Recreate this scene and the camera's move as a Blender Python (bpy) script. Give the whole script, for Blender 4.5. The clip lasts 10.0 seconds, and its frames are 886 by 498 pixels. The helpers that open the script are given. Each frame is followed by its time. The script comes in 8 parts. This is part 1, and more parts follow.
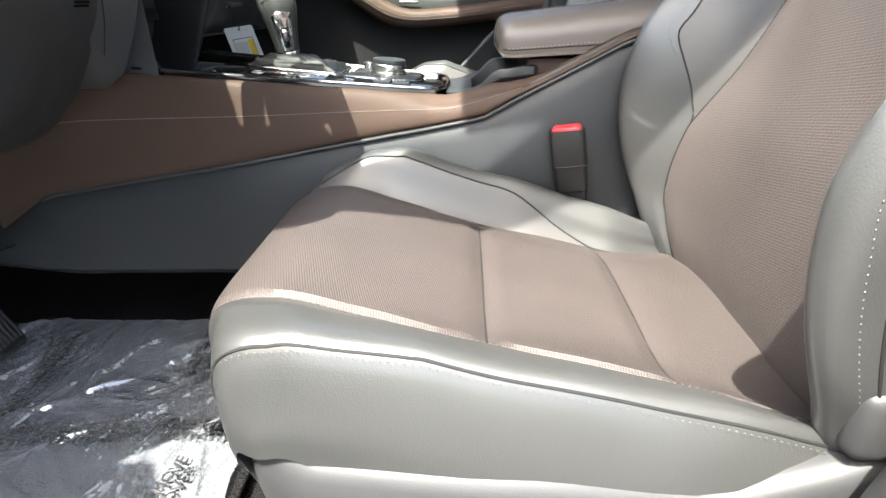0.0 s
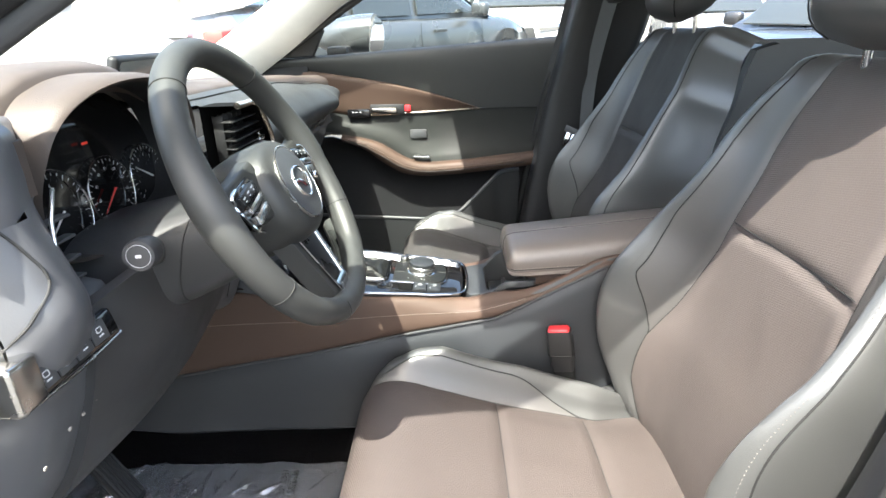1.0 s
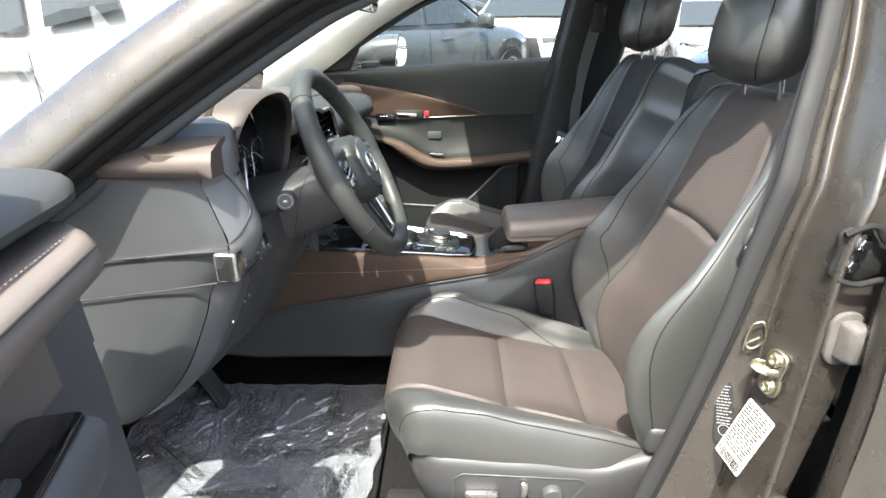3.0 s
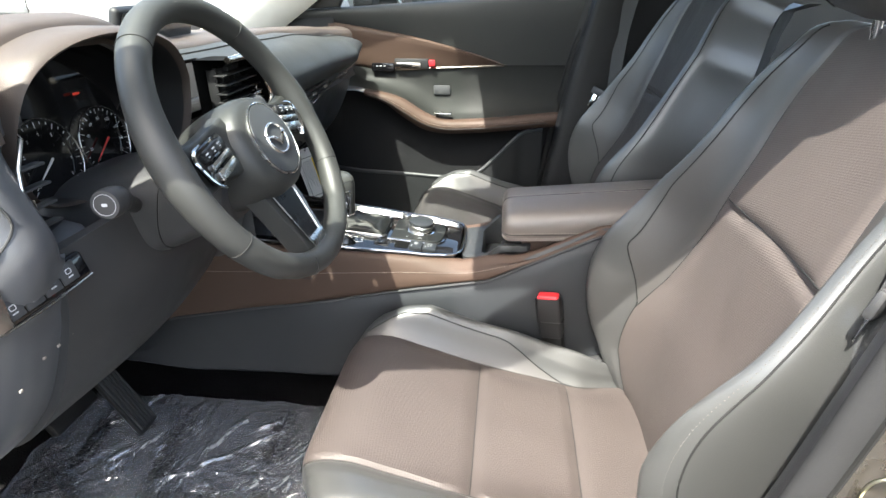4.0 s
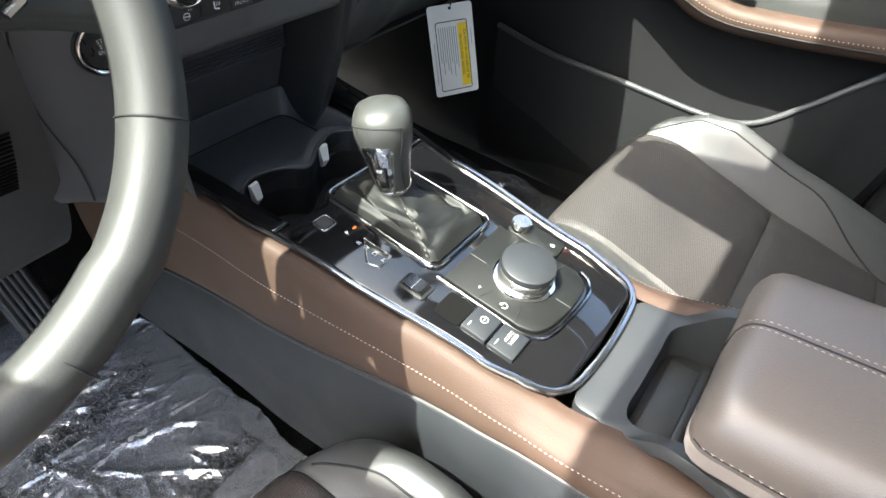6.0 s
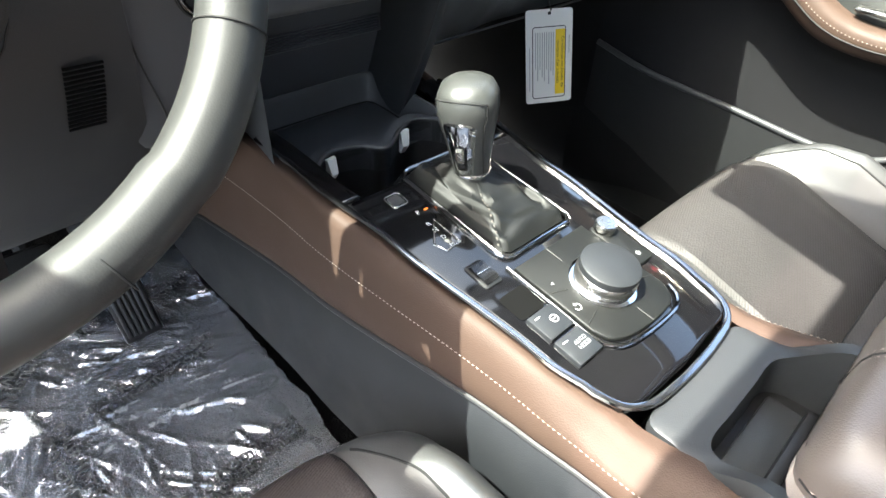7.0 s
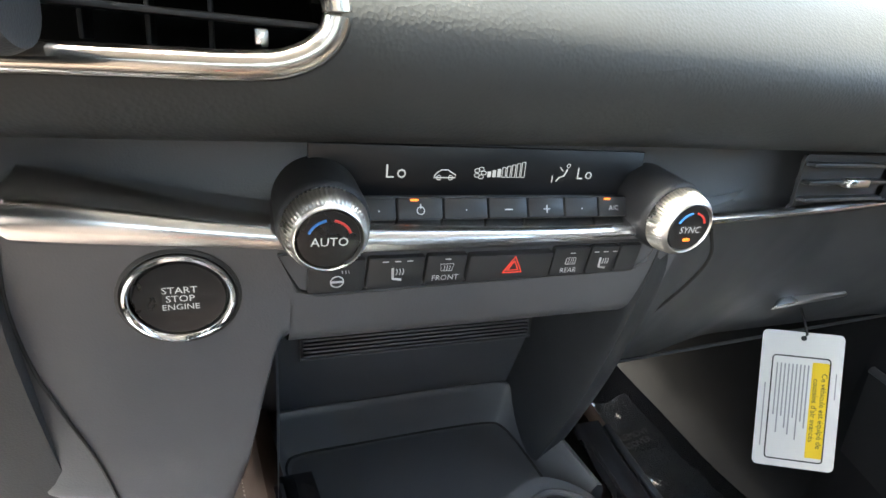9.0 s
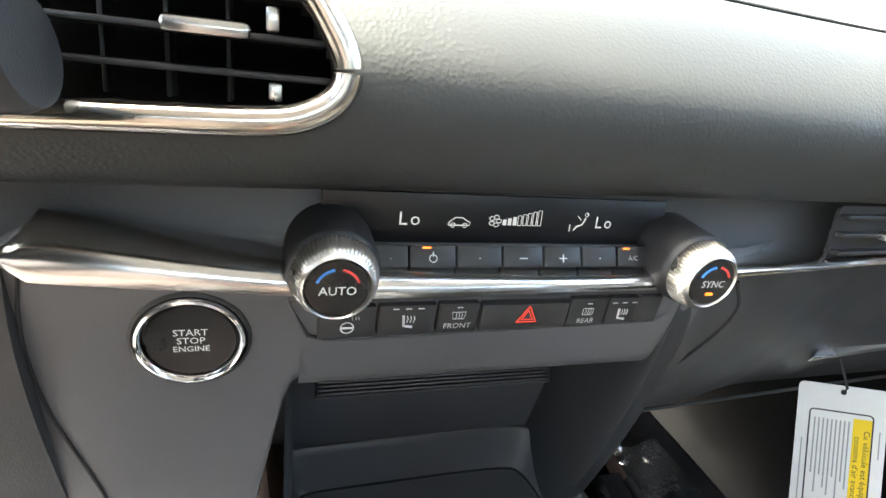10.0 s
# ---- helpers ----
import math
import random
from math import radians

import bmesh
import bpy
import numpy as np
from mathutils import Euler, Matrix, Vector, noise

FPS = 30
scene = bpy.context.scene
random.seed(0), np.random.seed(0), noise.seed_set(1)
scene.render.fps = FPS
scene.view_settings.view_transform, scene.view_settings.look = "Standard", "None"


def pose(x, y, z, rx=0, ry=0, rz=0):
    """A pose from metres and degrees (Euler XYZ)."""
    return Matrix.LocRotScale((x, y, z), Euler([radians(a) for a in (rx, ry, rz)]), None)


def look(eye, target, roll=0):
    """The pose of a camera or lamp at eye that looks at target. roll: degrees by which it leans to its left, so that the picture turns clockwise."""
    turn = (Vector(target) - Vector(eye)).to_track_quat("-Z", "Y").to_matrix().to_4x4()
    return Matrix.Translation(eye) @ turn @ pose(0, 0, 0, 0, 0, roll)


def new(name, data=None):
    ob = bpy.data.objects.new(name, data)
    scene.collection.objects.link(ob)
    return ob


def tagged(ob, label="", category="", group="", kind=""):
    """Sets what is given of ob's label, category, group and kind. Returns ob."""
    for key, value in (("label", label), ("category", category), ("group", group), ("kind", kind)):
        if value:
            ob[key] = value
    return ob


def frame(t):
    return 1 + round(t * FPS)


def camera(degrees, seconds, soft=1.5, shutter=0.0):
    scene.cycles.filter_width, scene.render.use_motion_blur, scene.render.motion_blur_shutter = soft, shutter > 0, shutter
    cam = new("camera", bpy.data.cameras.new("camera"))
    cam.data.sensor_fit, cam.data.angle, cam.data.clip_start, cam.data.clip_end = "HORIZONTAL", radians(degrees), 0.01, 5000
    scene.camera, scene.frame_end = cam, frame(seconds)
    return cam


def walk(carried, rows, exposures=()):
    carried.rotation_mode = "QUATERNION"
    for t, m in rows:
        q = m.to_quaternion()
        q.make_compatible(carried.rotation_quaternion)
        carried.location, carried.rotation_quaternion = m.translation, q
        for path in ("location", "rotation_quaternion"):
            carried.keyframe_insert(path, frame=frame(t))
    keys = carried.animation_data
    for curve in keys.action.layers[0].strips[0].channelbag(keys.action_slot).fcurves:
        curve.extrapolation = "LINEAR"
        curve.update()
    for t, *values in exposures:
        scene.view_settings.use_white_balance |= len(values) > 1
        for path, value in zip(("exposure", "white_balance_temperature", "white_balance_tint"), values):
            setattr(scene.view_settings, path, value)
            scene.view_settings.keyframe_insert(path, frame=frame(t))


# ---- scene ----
cam = camera(78.3, 10.0)
PATH = [
    (0, (0.39, -0.911, 0.815), (0.303, 0.903, -0.024), -1.4),
    (0.5, (0.325, -0.972, 1.069), (0.246, 0.873, 0.3), -2.0),
    (1, (0.33, -1.056, 1.181), (0.296, 0.804, 0.446), -1.6),
    (1.5, (0.349, -1.197, 1.205), (0.364, 0.669, 0.487), -0.9),
    (2, (0.311, -1.376, 1.233), (0.348, 0.495, 0.528), -0.4),
    (2.5, (0.283, -1.452, 1.245), (0.305, 0.417, 0.534), -0.3),
    (2.7, (0.287, -1.453, 1.246), (0.287, 0.415, 0.53), -0.4),
    (3.8, (0.401, -1.149, 1.176), (0.237, 0.673, 0.368), -0.5),
    (4, (0.437, -1.055, 1.192), (0.228, 0.729, 0.312), -0.7),
    (4.5, (0.426, -0.806, 1.17), (0.102, 0.885, 0.152), 0.5),
    (5, (0.391, -0.591, 1.14), (-0.112, 0.956, -0.023), 1.7),
    (5.2, (0.379, -0.508, 1.128), (-0.196, 0.97, -0.09), 2.4),
    (6.3, (0.414, -0.313, 1.067), (-0.498, 0.833, -0.296), 4.1),
    (6.5, (0.414, -0.317, 1.063), (-0.542, 0.806, -0.287), 4.2),
    (7, (0.41, -0.324, 1.024), (-0.667, 0.763, -0.264), 4.0),
    (7.5, (0.362, -0.32, 0.993), (-0.938, 0.709, -0.126), 2.7),
    (8, (0.297, -0.215, 1.003), (-1.202, 0.716, 0.061), 3.1),
    (8.5, (0.224, -0.144, 1.01), (-1.43, 0.678, 0.243), 3.8),
    (9, (0.208, -0.129, 1.007), (-1.544, 0.575, 0.349), 5.2),
    (9.5, (0.21, -0.121, 1.013), (-1.587, 0.513, 0.405), 6.0),
    (10, (0.205, -0.12, 1.016), (-1.615, 0.481, 0.444), 5.7),
]
STOPS = [(0, 2.85), (0.5, 3.1), (1, 2.98), (2, 2.6), (2.7, 2.5), (4, 2.78), (5, 3.2), (6.5, 3.3), (7.5, 3.6), (8, 3.95), (9, 4.45), (10, 4.58)]
walk(cam, [(t, look(eye, target, roll)) for t, eye, target, roll in PATH], [(t, s, 6550 if t < 8.8 else 6900 if t < 9.5 else 7100, 4) for t, s in STOPS])

# ---- light ----
SUN_TO = Vector((-0.18, -0.52, 1.0)).normalized()
world = bpy.data.worlds.new("sky")
scene.world = world
world.use_nodes = True
wn = world.node_tree.nodes
sky = wn.new("ShaderNodeTexSky")
sky.sky_type = "NISHITA"
sky.sun_disc = False
sky.sun_elevation = math.asin(SUN_TO.z)
sky.sun_rotation = math.atan2(SUN_TO.x, SUN_TO.y)
sky.dust_density = 5.0
wn["Background"].inputs["Strength"].default_value = 0.13
world.node_tree.links.new(sky.outputs[0], wn["Background"].inputs["Color"])
sun_data = bpy.data.lights.new("sun", "SUN")
sun_data.energy, sun_data.angle, sun_data.color = 3.0, radians(0.6), (1.0, 0.96, 0.90)
sun = new("sun", sun_data)
sun.matrix_world = look(SUN_TO * 20, (0, 0, 0))


# ---- materials ----
def mat(name, col, rough=0.5, metal=0.0, spec=0.5, coat=0.0, grain=0.0, size=0.001, soil=0.12, blot=0.05, col2=None, rough_var=0.08, depth=None):
    """A surface with two scales of variation: fine grain (bump) and broad soiling (colour and gloss)."""
    m = bpy.data.materials.new(name)
    m.use_nodes = True
    nt = m.node_tree
    n, l = nt.nodes, nt.links
    b = n["Principled BSDF"]
    b.inputs["Metallic"].default_value = metal
    b.inputs["Specular IOR Level"].default_value = spec
    b.inputs["Coat Weight"].default_value = coat
    b.inputs["Coat Roughness"].default_value = 0.06
    tc = n.new("ShaderNodeTexCoord")
    big = n.new("ShaderNodeTexNoise")
    big.inputs["Scale"].default_value = 1.0 / blot
    big.inputs["Detail"].default_value = 6
    l.new(tc.outputs["Object"], big.inputs["Vector"])
    mix = n.new("ShaderNodeMix")
    mix.data_type = "RGBA"
    dark = col2 or tuple(c * (1 - soil) for c in col)
    lite = col if col2 else tuple(min(1, c * (1 + soil)) for c in col)
    mix.inputs["A"].default_value = (*dark, 1)
    mix.inputs["B"].default_value = (*lite, 1)
    l.new(big.outputs["Fac"], mix.inputs["Factor"])
    l.new(mix.outputs["Result"], b.inputs["Base Color"])
    mr = n.new("ShaderNodeMapRange")
    mr.inputs["From Min"].default_value, mr.inputs["From Max"].default_value = 0.3, 0.7
    mr.inputs["To Min"].default_value, mr.inputs["To Max"].default_value = max(0.01, rough - rough_var), min(1, rough + rough_var)
    l.new(big.outputs["Fac"], mr.inputs["Value"])
    l.new(mr.outputs["Result"], b.inputs["Roughness"])
    if grain:
        v = n.new("ShaderNodeTexVoronoi")
        v.feature = "F1"
        v.inputs["Scale"].default_value = 1.0 / size
        l.new(tc.outputs["Object"], v.inputs["Vector"])
        bp = n.new("ShaderNodeBump")
        bp.inputs["Strength"].default_value = grain
        bp.inputs["Distance"].default_value = depth or size * 0.5
        l.new(v.outputs["Distance"], bp.inputs["Height"])
        l.new(bp.outputs["Normal"], b.inputs["Normal"])
    return m


def ribbed(name, col, col2, way, pitch=0.0040):
    """Woven ribs that run aslant, with fine perforation."""
    m = mat(name, col, rough=0.6, col2=col2, blot=0.09)
    n, l = m.node_tree.nodes, m.node_tree.links
    b = n["Principled BSDF"]
    tc = [k for k in n if k.type == "TEX_COORD"][0]
    dt = n.new("ShaderNodeVectorMath")
    dt.operation = "DOT_PRODUCT"
    dt.inputs[1].default_value = tuple(c * 6.283 / pitch for c in way)
    l.new(tc.outputs["Object"], dt.inputs[0])
    sn = n.new("ShaderNodeMath")
    sn.operation = "SINE"
    l.new(dt.outputs["Value"], sn.inputs[0])
    w = n.new("ShaderNodeMapRange")
    w.inputs["From Min"].default_value = -1
    l.new(sn.outputs[0], w.inputs["Value"])
    v = n.new("ShaderNodeTexVoronoi")
    v.inputs["Scale"].default_value = 380
    l.new(tc.outputs["Object"], v.inputs["Vector"])
    ad = n.new("ShaderNodeMath")
    ad.operation = "MULTIPLY_ADD"
    ad.inputs[1].default_value = 0.7
    l.new(w.outputs["Result"], ad.inputs[0])
    l.new(v.outputs["Distance"], ad.inputs[2])
    bp = n.new("ShaderNodeBump")
    bp.inputs["Strength"].default_value = 0.30
    bp.inputs["Distance"].default_value = 0.0010
    l.new(ad.outputs[0], bp.inputs["Height"])
    l.new(bp.outputs["Normal"], b.inputs["Normal"])
    mixes = [k for k in n if k.type == "MIX"][0]
    dk = n.new("ShaderNodeMix")
    dk.data_type, dk.blend_type = "RGBA", "MULTIPLY"
    dk.inputs["Factor"].default_value = 0.14
    l.new(mixes.outputs["Result"], dk.inputs["A"])
    l.new(w.outputs["Result"], dk.inputs["B"])
    l.new(dk.outputs["Result"], b.inputs["Base Color"])
    return m


def glow(name, col, strength):
    m = bpy.data.materials.new(name)
    m.use_nodes = True
    b = m.node_tree.nodes["Principled BSDF"]
    b.inputs["Base Color"].default_value = (*[c * 0.3 for c in col], 1)
    b.inputs["Emission Color"].default_value = (*col, 1)
    b.inputs["Emission Strength"].default_value = strength
    return m


def film_mat(name, tint, haze, rough):
    """Clear sheet: see-through, glossy by Fresnel, with a little milky haze; the soft film also has streaky creases."""
    m = bpy.data.materials.new(name)
    m.use_nodes = True
    n, l = m.node_tree.nodes, m.node_tree.links
    n.clear()
    out = n.new("ShaderNodeOutputMaterial")
    tr = n.new("ShaderNodeBsdfTransparent")
    tr.inputs["Color"].default_value = (*tint, 1)
    gl = n.new("ShaderNodeBsdfGlossy")
    gl.inputs["Roughness"].default_value = rough
    f0 = 0.22 if rough > 0.02 else 0.02
    lw = n.new("ShaderNodeLayerWeight")
    lw.inputs["Blend"].default_value = 0.5
    pw = n.new("ShaderNodeMath")
    pw.operation = "POWER"
    pw.inputs[1].default_value = 5.0
    l.new(lw.outputs["Facing"], pw.inputs[0])
    fr = n.new("ShaderNodeMath")
    fr.operation = "MULTIPLY_ADD"
    fr.inputs[1].default_value = 0.8 - f0
    fr.inputs[2].default_value = f0
    l.new(pw.outputs[0], fr.inputs[0])
    df = n.new("ShaderNodeBsdfDiffuse")
    df.inputs["Color"].default_value = (0.37, 0.385, 0.42, 1)
    m1, m2 = n.new("ShaderNodeMixShader"), n.new("ShaderNodeMixShader")
    m1.inputs["Fac"].default_value = haze
    l.new(tr.outputs[0], m1.inputs[1])
    l.new(df.outputs[0], m1.inputs[2])
    if rough > 0.02:
        tc = n.new("ShaderNodeTexCoord")
        no = n.new("ShaderNodeTexNoise")
        no.noise_type = "RIDGED_MULTIFRACTAL"
        no.inputs["Scale"].default_value = 13
        no.inputs["Detail"].default_value = 1.0
        no.inputs["Roughness"].default_value = 0.55
        no.inputs["Distortion"].default_value = 1.1
        l.new(tc.outputs["Object"], no.inputs["Vector"])
        bp = n.new("ShaderNodeBump")
        bp.inputs["Strength"].default_value = 0.35
        bp.inputs["Distance"].default_value = 0.012
        l.new(no.outputs["Fac"], bp.inputs["Height"])
        l.new(bp.outputs["Normal"], gl.inputs["Normal"])
    l.new(fr.outputs[0], m2.inputs["Fac"])
    l.new(m1.outputs[0], m2.inputs[1])
    l.new(gl.outputs[0], m2.inputs[2])
    l.new(m2.outputs[0], out.inputs["Surface"])
    return m


LEATHER = mat("black_leather", (0.047, 0.0475, 0.047), 0.38, spec=1.0, coat=0.25, grain=0.16, size=0.0014, blot=0.12)
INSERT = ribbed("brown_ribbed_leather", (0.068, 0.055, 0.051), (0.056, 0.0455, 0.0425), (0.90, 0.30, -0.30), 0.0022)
# Same leather, lightened to carry the sun on the driver's backrest.
INSERT_SUN = ribbed("brown_ribbed_back_leather", (0.090, 0.075, 0.070), (0.076, 0.062, 0.058), (0.28, 0.20, 0.94), 0.0030)
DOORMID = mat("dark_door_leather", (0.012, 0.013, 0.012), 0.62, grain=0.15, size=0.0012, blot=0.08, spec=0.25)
HUB = mat("charcoal_hub_leather", (0.027, 0.028, 0.027), 0.46, grain=0.12, size=0.0011, blot=0.1)
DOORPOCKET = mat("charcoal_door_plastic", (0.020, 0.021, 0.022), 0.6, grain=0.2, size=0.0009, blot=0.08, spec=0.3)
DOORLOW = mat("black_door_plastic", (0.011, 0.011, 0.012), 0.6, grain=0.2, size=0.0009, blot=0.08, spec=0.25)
BROWN = mat("brown_leatherette", (0.068, 0.043, 0.032), 0.58, spec=0.28, grain=0.22, size=0.0012, blot=0.1)
BROWN_TOP = mat("brown_dash_leatherette", (0.066, 0.051, 0.043), 0.55, grain=0.22, size=0.0014, blot=0.12)
PAD = mat("dark_grained_dash_pad", (0.029, 0.0305, 0.030), 0.57, grain=0.30, size=0.0019, blot=0.1, depth=0.0005)
PLAST = mat("dark_grey_plastic", (0.052, 0.054, 0.057), 0.45, grain=0.18, size=0.0009, blot=0.08)
FACE = mat("grained_dark_dash_plastic", (0.084, 0.086, 0.093), 0.38, spec=0.7, grain=0.16, size=0.0011, blot=0.08, depth=0.0003)
KEY = mat("dark_key_plastic", (0.024, 0.025, 0.027), 0.40, grain=0.1, size=0.0006, blot=0.05)
KNURL = mat("knurled_pale_metal", (0.72, 0.69, 0.64), 0.30, metal=1.0, soil=0.05)
POCK = mat("dark_pocket_plastic", (0.030, 0.032, 0.034), 0.45, grain=0.15, size=0.0009, blot=0.06)
BTN = mat("satin_black_button", (0.012, 0.012, 0.013), 0.28, rough_var=0.05)
SCREEN = mat("dark_smoked_display", (0.010, 0.010, 0.011), 0.32, spec=0.35, rough_var=0.03)
DOORGREY = mat("mid_grey_door_plastic", (0.075, 0.076, 0.079), 0.48, grain=0.2, size=0.0009, blot=0.08)
PLAST_L = mat("charcoal_plastic", (0.042, 0.042, 0.044), 0.48, grain=0.18, size=0.0009, blot=0.08)
BLACK = mat("matt_black_plastic", (0.016, 0.016, 0.017), 0.5, grain=0.12, size=0.001)
GLOSS = mat("piano_black", (0.006, 0.006, 0.007), 0.07, coat=0.6, rough_var=0.03)
DCHROME = mat("dark_chrome", (0.40, 0.40, 0.41), 0.14, metal=1.0, soil=0.06, rough_var=0.05)
CHROME = mat("chrome", (0.82, 0.82, 0.83), 0.10, metal=1.0, soil=0.04, rough_var=0.04)
BAR = mat("brushed_chrome", (0.78, 0.77, 0.76), 0.22, metal=1.0, soil=0.05, rough_var=0.05)
SATIN = mat("satin_metal", (0.62, 0.61, 0.59), 0.26, metal=1.0, soil=0.06)
BRONZE = mat("warm_satin_chrome", (0.66, 0.60, 0.53), 0.2, metal=1.0, soil=0.06)
SILVER = mat("silver_grey_leather", (0.046, 0.048, 0.046), 0.36, grain=0.15, size=0.0014)
CARPET = mat("black_carpet", (0.013, 0.0125, 0.013), 0.95, grain=0.9, size=0.003, depth=0.003, spec=0.1)
THREAD = mat("light_thread", (0.36, 0.32, 0.28), 0.7)
THREAD_S = mat("dull_seat_thread", (0.11, 0.10, 0.09), 0.7)
# Brown leather lightened and greyed: sheen and sun are put into the colour.
BROWN_LIT = mat("greyish_brown_leather", (0.125, 0.104, 0.092), 0.42, spec=0.8, grain=0.20, size=0.0012, blot=0.1)
THREAD_D = mat("dark_thread", (0.012, 0.012, 0.012), 0.7)
CREAM = mat("light_grey_headliner", (0.76, 0.75, 0.70), 0.85, grain=0.3, size=0.002)
PAINT = mat("dark_bronze_grey_paint", (0.100, 0.089, 0.078), 0.30, metal=0.65, coat=0.8, grain=0.06, size=0.0006, blot=0.05, soil=0.20, rough_var=0.12)
PAINT_W = mat("white_paint", (0.43, 0.43, 0.43), 0.28, coat=0.4, soil=0.03, blot=0.5)
PAINT_G = mat("grey_car_paint", (0.075, 0.082, 0.085), 0.3, metal=0.4, coat=0.7, blot=0.5)
PAINT_K = mat("black_car_paint", (0.02, 0.021, 0.023), 0.25, coat=0.8, blot=0.5)
PAINT_O = mat("orange_red_car_paint", (0.50, 0.10, 0.045), 0.3, coat=0.7, blot=0.5)
PAINT_S = mat("silver_car_paint", (0.42, 0.43, 0.44), 0.28, metal=0.5, coat=0.7, blot=0.5)
DUSTY = mat("dusty_grey_rubber", (0.085, 0.078, 0.072), 0.8, grain=0.3, size=0.003, blot=0.02, soil=0.35)
RUBBER = mat("black_rubber", (0.011, 0.011, 0.011), 0.65, spec=0.25, grain=0.2, size=0.002)
SEAL = mat("grey_rubber_seal", (0.022, 0.022, 0.023), 0.72, grain=0.2, size=0.0015, spec=0.3)
TINT = mat("dark_car_glass", (0.03, 0.035, 0.035), 0.04, spec=0.8, rough_var=0.02)
ZINC = mat("yellow_zinc_steel", (0.62, 0.58, 0.44), 0.3, metal=1.0)
RED = mat("red_plastic", (0.62, 0.03, 0.04), 0.4)
BRIDGE = mat("tray_plastic", (0.070, 0.074, 0.081), 0.40, grain=0.15, size=0.0009, blot=0.06)
LEAFL = mat("smooth_brown_black_leather", (0.056, 0.052, 0.050), 0.42, spec=0.95, grain=0.16, size=0.0014, blot=0.12)
# Darker copy of the brown insert, for the shade on the passenger side.
INSERT_SHADE = ribbed("brown_passenger_leather", (0.050, 0.0452, 0.0435), (0.042, 0.0380, 0.0365), (0.80, 0.30, 0.30), 0.0026)
BOOT = mat("soft_black_leather", (0.009, 0.0095, 0.009), 0.52, spec=0.35, grain=0.14, size=0.0013, blot=0.05)
RIML = mat("smooth_black_rim_leather", (0.036, 0.037, 0.0355), 0.50, grain=0.06, size=0.0011, blot=0.08)
# Near-black that puts the shade inside recesses into the colour.
RECESS_SHADE = mat("dark_well", (0.006, 0.006, 0.006), 0.9, spec=0.05)
WHITE = mat("white_card", (0.70, 0.69, 0.66), 0.55, soil=0.04)
YELLOW = mat("yellow_print", (0.80, 0.55, 0.02), 0.55, soil=0.05)
INK = mat("black_ink", (0.02, 0.02, 0.02), 0.6)
GREYINK = mat("grey_ink", (0.30, 0.30, 0.30), 0.6)
WEBBING = mat("black_belt_webbing", (0.06, 0.061, 0.062), 0.55, grain=0.6, size=0.0018)
SIDE = mat("dark_console_plastic", (0.020, 0.022, 0.025), 0.50, grain=0.2, size=0.0009, blot=0.08)
ASPHALT = mat("asphalt", (0.075, 0.073, 0.070), 0.9, grain=0.6, size=0.01, blot=1.5, soil=0.25)
MARK = glow("lit_white_mark", (0.9, 0.93, 0.95), 0.024)
MARK_DIM = mat("pale_mark", (0.58, 0.59, 0.60), 0.6)
AMBER = glow("amber_lamp", (1.0, 0.22, 0.03), 0.12)
REDLAMP = glow("red_lamp", (1.0, 0.08, 0.05), 0.05)
BLUEMARK = mat("blue_mark", (0.05, 0.22, 0.6), 0.5)
REDMARK = mat("red_mark", (0.7, 0.06, 0.05), 0.5)
FILM = film_mat("clear_crinkled_film", (0.86, 0.88, 0.92), 0.48, 0.06)
FILM_CLEAR = film_mat("clear_smooth_film", (0.90, 0.92, 0.94), 0.14, 0.05)
GLASS = film_mat("clear_car_glass", (0.93, 0.96, 0.94), 0.015, 0.0)
SCREENGLASS = film_mat("green_tinted_screen_glass", (0.84, 0.88, 0.86), 0.015, 0.0)
MIRROR = mat("mirror_glass", (0.9, 0.92, 0.93), 0.02, metal=1.0, soil=0.01, rough_var=0.005)
WALLM = mat("pale_render_wall", (0.42, 0.40, 0.37), 0.9, blot=2.0)
LEAF = mat("foliage", (0.07, 0.11, 0.04), 0.7, col2=(0.04, 0.07, 0.025), blot=0.4)
BARK = mat("bark", (0.12, 0.09, 0.07), 0.9, grain=0.6, size=0.03)


# ---- shape tools ----
V = Vector


def cr(pts, n, closed=False):
    """n points along the smooth curve through pts."""
    p = [np.array(q, float) for q in pts]
    k = len(p)
    res = []
    span = k if closed else k - 1
    for i in range(n):
        s = span * i / (n if closed else n - 1)
        a = min(int(s), span - 1)
        f = s - a
        if closed:
            p0, p1, p2, p3 = p[(a - 1) % k], p[a % k], p[(a + 1) % k], p[(a + 2) % k]
        else:
            p1, p2 = p[a], p[a + 1]
            p0 = p[a - 1] if a > 0 else 2 * p1 - p2
            p3 = p[a + 2] if a + 2 < k else 2 * p2 - p1
        q = 0.5 * (2 * p1 + (p2 - p0) * f + (2 * p0 - 5 * p1 + 4 * p2 - p3) * f * f + (3 * p1 - p0 - 3 * p2 + p3) * f ** 3)
        res.append(q)
    return res


def lerp(table, t):
    """Value at t in rows (t, value), smooth between rows."""
    if t <= table[0][0]:
        return table[0][1]
    for (a, va), (b, vb) in zip(table, table[1:]):
        if t <= b:
            f = (t - a) / (b - a)
            f = f * f * (3 - 2 * f)
            return va + (vb - va) * f
    return table[-1][1]


def lin(table, t):
    if t <= table[0][0]:
        return table[0][1]
    for (a, va), (b, vb) in zip(table, table[1:]):
        if t <= b:
            return va + (vb - va) * (t - a) / (b - a)
    return table[-1][1]


